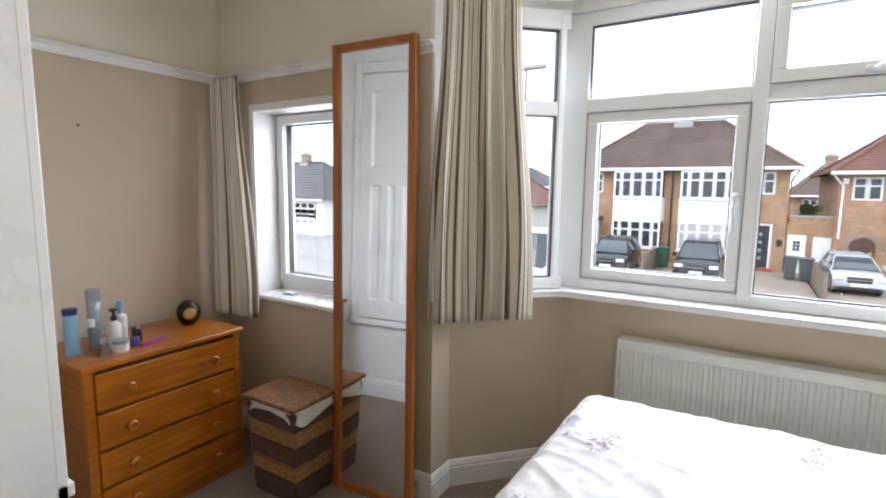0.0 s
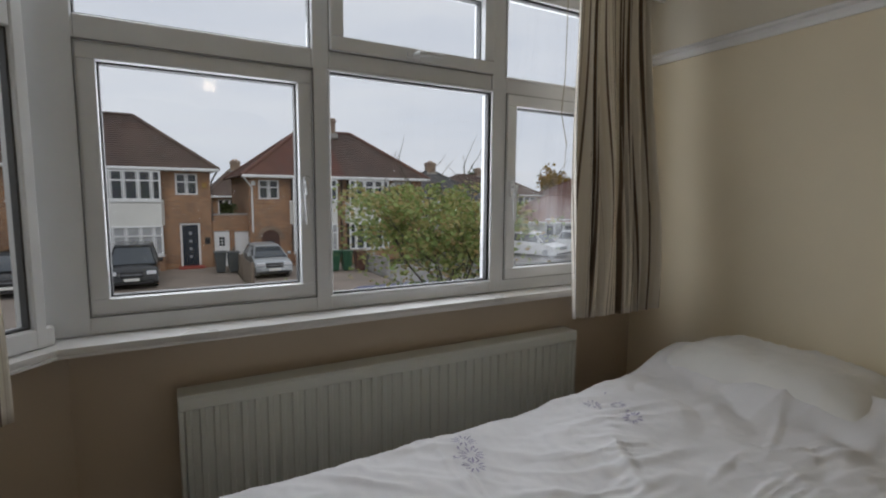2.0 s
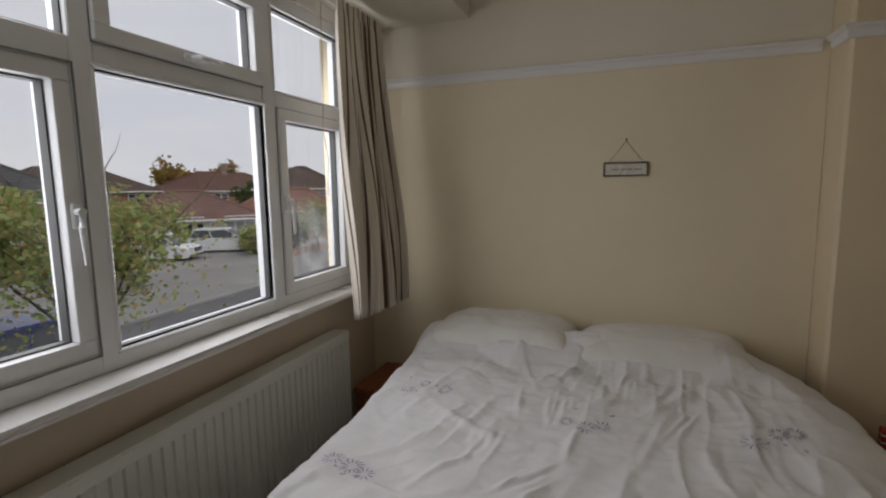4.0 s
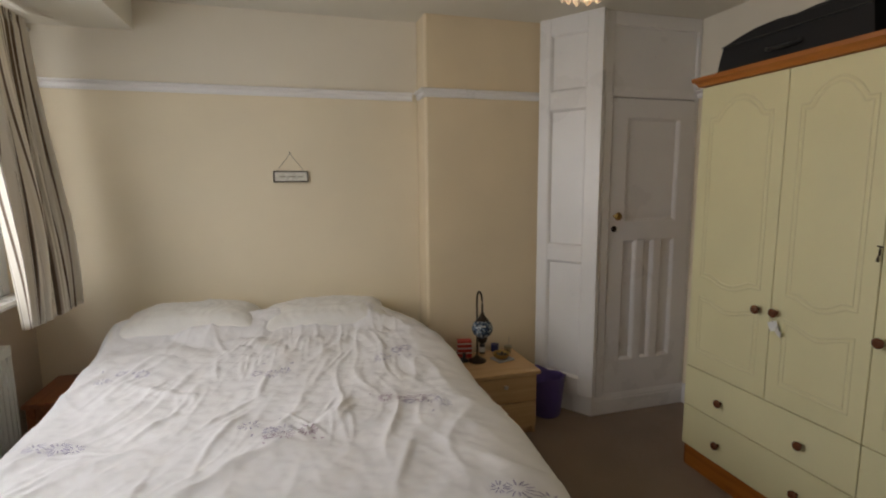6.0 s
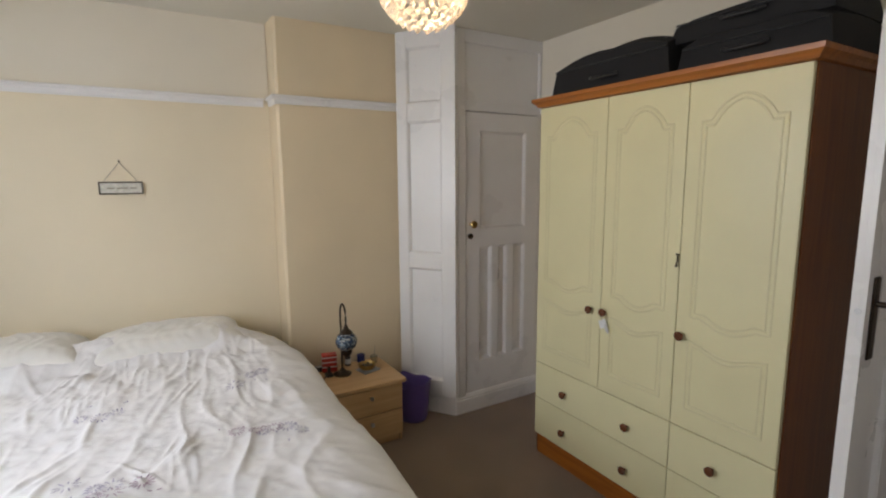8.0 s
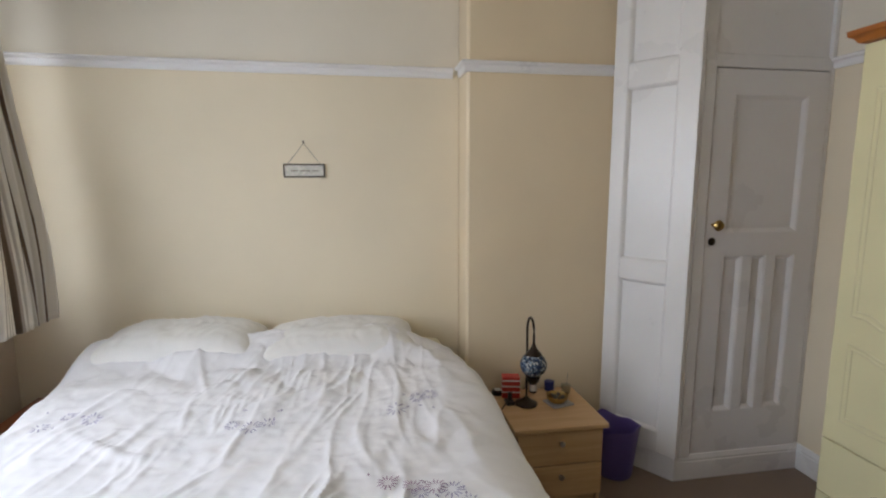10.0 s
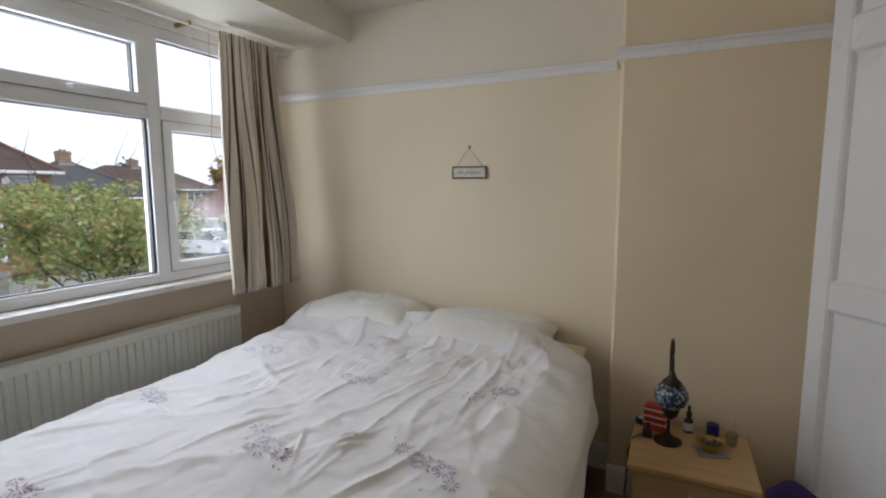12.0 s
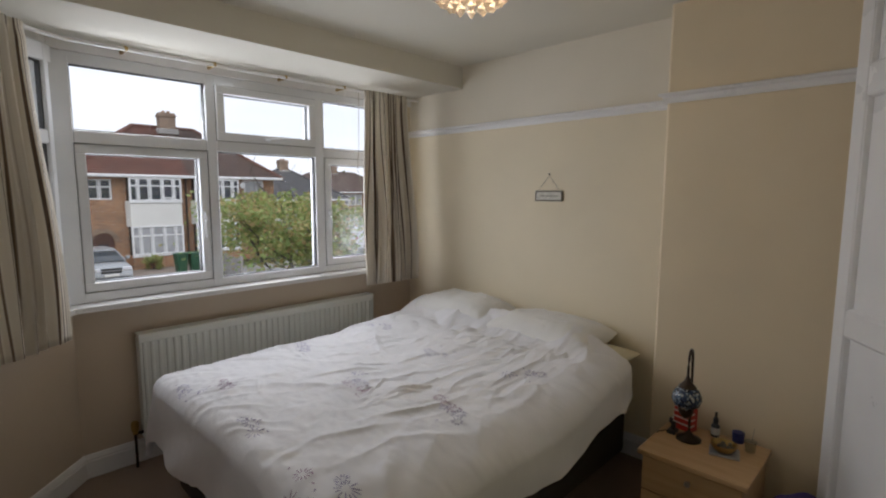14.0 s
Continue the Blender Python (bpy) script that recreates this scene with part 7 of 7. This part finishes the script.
# ---- parked vehicles ----
def car(name, x, y, rz, L, Wd, Hc, paint, label, boxy=0.0, plate=True):
    """Front towards local -y."""
    c = thing(name, x, y, G + 0.08, label, "van" if boxy > 0.5 else "car")
    z0 = 0.0
    base = pose(x, y, G + 0.08, 0, 0, rz)
    prof_lo = [(-L / 2, 0.35), (-L / 2 + 0.02, 0.62), (-L / 2 + 0.12, 0.74), (-L * 0.22, 0.94 + 0.1 * boxy), (L * 0.5 - 0.08, 1.0 + 0.1 * boxy), (L / 2, 0.7), (L / 2 - 0.02, 0.32), (L / 2 - 0.2, 0.2), (-L / 2 + 0.15, 0.2)]
    b = shape()
    n = 9
    cols = []
    for i in range(n):
        u = -1 + 2 * i / (n - 1)
        k = 1 - 0.055 * abs(u) ** 4
        ring = []
        for j, (yy, zz) in enumerate(prof_lo):
            ring.append(b.verts.new((u * Wd / 2 * (1 - 0.03 * (zz > 0.8)), yy * k, zz - 0.05 * abs(u) ** 5)))
        cols.append(ring)
    m_ = len(prof_lo)
    for a, d in zip(cols, cols[1:]):
        for j in range(m_):
            b.faces.new((a[j], a[(j + 1) % m_], d[(j + 1) % m_], d[j]))
    b.faces.new(cols[0])
    b.faces.new(list(reversed(cols[-1])))
    part("body", turned(b, base), paint, c, smooth=True)
    yf, yr = (-L * 0.28, L * 0.44) if boxy < 0.5 else (-L * 0.33, L * 0.48)
    tf, tr = (yf + 0.85, yr - 0.28) if boxy < 0.5 else (yf + 0.4, yr - 0.05)
    def cab(z_a, z_b, inset, mat, nm, pad=0.0, lab=""):
        q = shape()
        k = (z_b - 0.92) / (Hc - 0.92)
        k0 = (z_a - 0.92) / (Hc - 0.92)
        w0, w1 = Wd / 2 - 0.06 - 0.2 * k0 + pad, Wd / 2 - 0.06 - 0.2 * k + pad
        f0, f1 = yf + (tf - yf) * k0 - pad, yf + (tf - yf) * k - pad
        r0, r1 = yr + (tr - yr) * k0 + pad, yr + (tr - yr) * k + pad
        lo_ = [q.verts.new(p) for p in ((-w0, f0, z_a), (w0, f0, z_a), (w0, r0, z_a), (-w0, r0, z_a))]
        hi_ = [q.verts.new(p) for p in ((-w1, f1, z_b), (w1, f1, z_b), (w1, r1, z_b), (-w1, r1, z_b))]
        q.faces.new(list(reversed(lo_)))
        q.faces.new(hi_)
        for e in range(4):
            q.faces.new((lo_[e], lo_[(e + 1) % 4], hi_[(e + 1) % 4], hi_[e]))
        bmesh.ops.bevel(q, geom=list(q.edges), offset=inset, segments=2, affect="EDGES")
        return part(nm, turned(q, base), mat, c, lab, True)
    cab(0.9, Hc - 0.08, 0.05, "car_glass", "windows", 0.0, "dark tinted car windows")
    cab(Hc - 0.1, Hc, 0.04, paint, "roof", 0.012)
    q = shape()
    for s in (-1, 1):
        for (ya, yb) in ((yf, tf), (yr, tr), ((yf + yr) / 2 + 0.1, (tf + tr) / 2 + 0.1)):
            tube(q, [(s * (Wd / 2 - 0.055), ya, 0.9), (s * (Wd / 2 - 0.25), yb, Hc - 0.06)], 0.028, 6)
    part("pillars", turned(q, base), paint, c, smooth=True)
    for s in (-1, 1):
        for yy in (-L * 0.31, L * 0.3):
            wh = part("wheel", turned(turned(lathe(shape(), [(0.2, -0.1), (0.3, -0.09), (0.32, -0.05), (0.32, 0.05), (0.3, 0.09), (0.2, 0.1)], 0, 0, n=20), pose(s * (Wd / 2 - 0.1), yy, 0.32, 0, 90, 0)), base), "tyre", c, smooth=True)
            part("hub", turned(turned(lathe(shape(), [(0.2, 0.0), (0.19, 0.02), (0.05, 0.04), (0.0, 0.04)], 0, 0, n=14), pose(s * (Wd / 2 - 0.1) + s * 0.085, yy, 0.32, 0, 90 * s, 0)), base), "silver", wh)
        part("headlight", turned(bx(shape(), s * (Wd / 2 - 0.22) - 0.17, s * (Wd / 2 - 0.22) + 0.17, -L / 2 - 0.0, -L / 2 + 0.16, 0.6, 0.74, 0.03, 2), base), "lamp_glass", c)
        part("tail_light", turned(bx(shape(), s * (Wd / 2 - 0.16) - 0.1, s * (Wd / 2 - 0.16) + 0.1, L / 2 - 0.12, L / 2 + 0.0, 0.7, 0.92, 0.02, 2), base), "tail", c)
        part("wing_mirror", turned(bx(shape(), s * (Wd / 2 + 0.1) - 0.09, s * (Wd / 2 + 0.1) + 0.09, yf + 0.25, yf + 0.36, 0.95, 1.1, 0.03, 2), base), paint, c)
    gr = part("grille", turned(bx(shape(), -0.38, 0.38, -L / 2 - 0.015, -L / 2 + 0.05, 0.5, 0.72, 0.03, 2), base), "blackp", c)
    part("grille_bar", turned(bx(shape(), -0.36, 0.36, -L / 2 - 0.03, -L / 2 - 0.01, 0.6, 0.63, 0.005), base), "silver", gr)
    if plate:
        part("number_plate", turned(bx(shape(), -0.26, 0.26, -L / 2 - 0.03, -L / 2 + 0.02, 0.36, 0.47, 0.008), base), "white_card", c)
    part("bumper_shadow", turned(bx(shape(), -Wd / 2 + 0.15, Wd / 2 - 0.15, -L / 2 + 0.0, -L / 2 + 0.1, 0.22, 0.34, 0.03), base), "blackp", c)
    return c


car("parked_car", -1.25, 27.4, 0, 4.3, 1.8, 1.65, "car_black", "black car parked nose out on the brown drive", 0.1)
car("parked_car", -5.0, 27.2, 0, 4.2, 1.75, 1.55, "car_black", "black car parked beside the low fence")
car("parked_car", 4.2, 27.5, 2, 3.7, 1.62, 1.42, "car_silver", "silver grey hatchback parked before the arched door")
car("parked_car", 4.4, 13.1, -90, 4.5, 1.8, 1.62, "car_blue", "dark blue estate car parked at the near kerb", 0.1)
car("parked_van", -7.0, 19.9, 90, 5.2, 2.0, 2.35, "car_white", "white panel van parked across the street", 1.0)
car("parked_car", 25.0, 27.0, 30, 4.2, 1.75, 1.5, "car_white", "white car parked before the bungalow")
car("parked_car", 20.9, 27.6, 20, 4.2, 1.75, 1.5, "car_white", "white car parked further along")


def wheelie(x, y, mat, label, rz=0):
    w = thing("wheelie_bin", x, y, G + 0.08, label, "bin")
    z = G + 0.08
    b = shape()
    lo_ = [(-0.22, -0.25), (0.22, -0.25), (0.22, 0.25), (-0.22, 0.25)]
    l = [b.verts.new((x + p[0] * 0.85, y + p[1] * 0.85, z + 0.05)) for p in lo_]
    h = [b.verts.new((x + p[0] * 1.2, y + p[1] * 1.2, z + 0.98)) for p in lo_]
    b.faces.new(list(reversed(l)))
    b.faces.new(h)
    for q in range(4):
        b.faces.new((l[q], l[(q + 1) % 4], h[(q + 1) % 4], h[q]))
    bmesh.ops.bevel(b, geom=list(b.edges), offset=0.03, segments=1, affect="EDGES")
    part("body", b, mat, w)
    part("lid", bx(shape(), x - 0.29, x + 0.29, y - 0.34, y + 0.32, z + 0.98, z + 1.05, 0.03, 2), mat, w)


wheelie(2.25, 28.6, "bin_grey", "grey wheelie bin by the white side door")
wheelie(2.8, 28.3, "bin_grey", "grey wheelie bin beside the fence")
wheelie(-3.0, 28.9, "bin_green", "green wheelie bin beside the low fence")
wheelie(7.3, 26.6, "bin_green", "green wheelie bin at the drive's edge")
wheelie(7.9, 26.5, "bin_green", "green wheelie bin beside its neighbour")
wheelie(8.5, 26.2, "bin_brown", "brown wheelie bin beside the concrete fence")
wheelie(27.0, 30.2, "bin_brown", "brown wheelie bin before the bungalow")


def fence(name, x, y0, y1, h, label, step=0.14, concrete=False):
    f = thing(name, x, (y0 + y1) / 2, G, label, "fence")
    n = int((y1 - y0) / step)
    if concrete:
        for i in range(4):
            part("panel", bx(shape(), x - 0.03, x + 0.03, y0, y1, G + 0.05 + i * h / 4, G + 0.03 + (i + 1) * h / 4, 0.01), "concrete", f)
    else:
        for i in range(n):
            y = y0 + i * step
            part("slat", bx(shape(), x - 0.012, x + 0.012, y, y + step * 0.85, G, G + h + 0.03 * (i % 3), 0.005), "fence", f)
    for y in (y0, (y0 + y1) / 2, y1):
        part("post", bx(shape(), x - 0.06, x + 0.06, y - 0.06, y + 0.06, G, G + h + 0.15, 0.01), "concrete" if concrete else "fence", f)


fence("fence", -3.35, 25.0, 30.8, 1.05, "weathered slatted fence between two drives")
fence("fence", 3.02, 23.6, 30.0, 1.0, "dark weathered timber fence between the drives")
fence("concrete_fence", 8.95, 23.6, 27.2, 0.95, "low concrete panel fence with posts", concrete=True)
fence("concrete_fence", 13.5, 20.0, 27.0, 0.9, "low concrete garden wall", concrete=True)

lp_ = thing("street_lamp", -5.9, 17.2, G, "tall grey-green steel street lamp", "street lamp")
part("column", tube(shape(), [(-5.9, 17.2, G), (-5.9, 17.2, G + 1.6), (-5.9, 17.2, G + 1.61), (-5.9, 17.2, 5.3)], [0.09, 0.09, 0.055, 0.04], 10), "concrete", lp_, smooth=True)
part("lantern", bx(shape(), -6.1, -5.25, 17.08, 17.32, 5.25, 5.38, 0.04, 2), "concrete", lp_)


# ---- trees and shrubs ----
def tree(name, x, y, z0, height, radius, material, label, seed, leaves=5200, leaf=0.075, trunk=0.09, crown_low=0.35, squash=1.0, bush=False, lean=(0, 0), reach=1.0, gap=-0.1):
    r = random.Random(seed)
    t = thing(name, x, y, z0, label, "bush" if bush else "tree")
    b = shape()
    tips = []

    def limb(p, d, ln, rad, depth):
        pts, rr = [p], [rad]
        cur, dd = p.copy(), d.copy()
        for i in range(4):
            dd = (dd + Vector((r.uniform(-0.25, 0.25), r.uniform(-0.25, 0.25), r.uniform(-0.05, 0.2)))).normalized()
            cur = cur + dd * ln / 4
            pts.append(cur.copy())
            rr.append(rad * (1 - 0.18 * (i + 1)))
            if depth > 0 and i >= 1:
                a = r.uniform(0, 2 * math.pi)
                nd = (dd * 0.5 + Vector((math.cos(a), math.sin(a), 0.35)) * 0.8).normalized()
                limb(cur.copy(), nd, ln * r.uniform(0.5, 0.7), rad * 0.5, depth - 1)
        tube(b, pts, rr, 6)
        tips.append((cur.copy(), ln))
        tips.append((pts[2].copy(), ln))

    if bush:
        for k in range(7):
            a = 2 * math.pi * k / 7
            limb(Vector((x, y, z0)), Vector((0.5 * math.cos(a), 0.5 * math.sin(a), 1)).normalized(), height * 0.6, trunk * 0.5, 1)
    else:
        ht = height * crown_low
        tube(b, [(x, y, z0), (x + 0.03, y, z0 + ht * 0.5), (x, y + 0.03, z0 + ht)], [trunk * 1.25, trunk, trunk * 0.85], 10)
        for k in range(8):
            a = 2 * math.pi * k / 8 + r.uniform(-0.3, 0.3)
            limb(Vector((x, y + 0.03, z0 + ht * r.uniform(0.85, 1.0))), Vector((0.75 * math.cos(a), 0.75 * math.sin(a), r.uniform(0.4, 1.2))).normalized(), (height - ht) * 0.45 * reach, trunk * 0.45, 2)
        limb(Vector((x, y + 0.03, z0 + ht)), Vector((0, 0, 1)), (height - ht) * 0.55, trunk * 0.7, 2)
    part("trunk", b, "bark", t, smooth=True)
    verts, faces = [], []
    cz = z0 + height * (1 + (0 if bush else crown_low)) / 2
    hz = height * (1 - (0 if bush else crown_low)) / 2
    tries = 0
    while len(faces) < leaves and tries < leaves * 6:
        tries += 1
        p, ln = r.choice(tips)
        q = p + Vector((r.gauss(0, 1), r.gauss(0, 1), r.gauss(0, 0.8))) * ln * 0.3
        e = ((q.x - x - lean[0]) / radius) ** 2 + ((q.y - y - lean[1]) / radius) ** 2 + ((q.z - cz) / hz * squash) ** 2
        if e > 1.05 + 0.5 * noise.noise((q.x * 1.5, q.y * 1.5, q.z * 1.5 + seed)):
            continue
        if noise.noise((q.x * 2.6, q.y * 2.6, q.z * 2.6 + seed)) < gap:
            continue
        a = Vector((r.uniform(-1, 1), r.uniform(-1, 1), r.uniform(-0.6, 0.3))).normalized()
        c = a.cross(Vector((r.uniform(-1, 1), r.uniform(-1, 1), r.uniform(-1, 1)))).normalized()
        s = leaf * r.uniform(0.6, 1.25)
        i = len(verts)
        verts += [q - a * s * 0.6, q + c * s * 0.38 - a * s * 0.05, q + a * s * 0.7, q - c * s * 0.38 - a * s * 0.05]
        faces.append((i, i + 1, i + 2, i + 3))
    inv = t.matrix_basis.inverted()
    me = bpy.data.meshes.new("crown")
    me.from_pydata([inv @ v for v in verts], [], faces)
    me.materials.append(M[material])
    cr_ = new("crown", me)
    cr_.parent = t
    cr_["kind"] = "stuff"
    return t


tree("street_tree", 4.35, 9.85, G, 3.95, 3.0, "leaf", "small street tree with yellowing green leaves", 11, 13000, 0.068, 0.06, 0.5, squash=0.95, lean=(-0.45, 0.05), reach=2.1, gap=-0.02)
tree("distant_tree", 38.5, 61, G, 8.2, 2.2, "leaf_green", "tall dark green tree beyond the roofs", 12, 2500, 0.4, 0.3)
tree("distant_tree", 49.5, 57.5, G, 8.6, 4.2, "leaf_gold", "golden autumn tree beyond the roofs", 13, 2500, 0.45, 0.3)
tree("distant_tree", 56.5, 56, G, 8.6, 4.2, "leaf_gold", "russet autumn tree beyond the roofs", 14, 2500, 0.45, 0.3)
tree("distant_tree", 59.5, 48, G, 7.4, 3.4, "leaf_green", "green tree behind the orange roof", 15, 2500, 0.45, 0.3)
tree("distant_tree", 45, 42, G, 5.2, 2.6, "leaf_green", "rounded green bush behind the roofs", 25, 2200, 0.35, 0.2)
tree("distant_tree", 25.4, 20.1, G, 3.7, 1.6, "leaf", "yellowing young tree at the road side", 16, 3200, 0.15, 0.07, 0.25)
tree("distant_tree", 24.3, 16.3, G, 3.2, 1.5, "leaf_pale", "pale-leaved small tree by the road", 17, 2400, 0.14, 0.07)
tree("conifer_bush", 26.2, 22.4, G, 2.3, 1.0, "leaf_green", "dense dark green conifer bush behind a low wall", 18, 3800, 0.14, 0.08, bush=True)
tree("garden_bush", 24.4, 24.0, G, 2.0, 1.5, "leaf", "yellow-green garden shrub behind a low wall", 19, 3000, 0.14, 0.06, bush=True)
tree("garden_bush", 26.8, 18.6, G, 1.3, 1.6, "leaf", "low yellow-green shrub by the garden wall", 20, 2000, 0.14, 0.06, bush=True)
tree("garden_bush", 6.8, 29.2, G + 0.05, 0.75, 1.3, "leaf", "low plants at the foot of the bay", 21, 1800, 0.09, 0.02, bush=True)
tree("roof_plants", 3.1, 32.6, 0.2, 0.7, 1.0, "leaf_green", "green creeper over the low garage roof", 22, 1600, 0.12, 0.03, bush=True)
tree("garden_bush", -17, 30, G, 2.4, 3, "leaf_green", "tall green hedge along the street", 23, 2600, 0.2, 0.06, bush=True)
lw_ = thing("garden_wall", 25.6, 20.6, G, "low red brick garden wall below the conifer", "wall")
part("wall", bx(shape(), 23.5, 28.5, 20.9, 21.15, G, G + 0.5, 0.02), "brick", lw_)
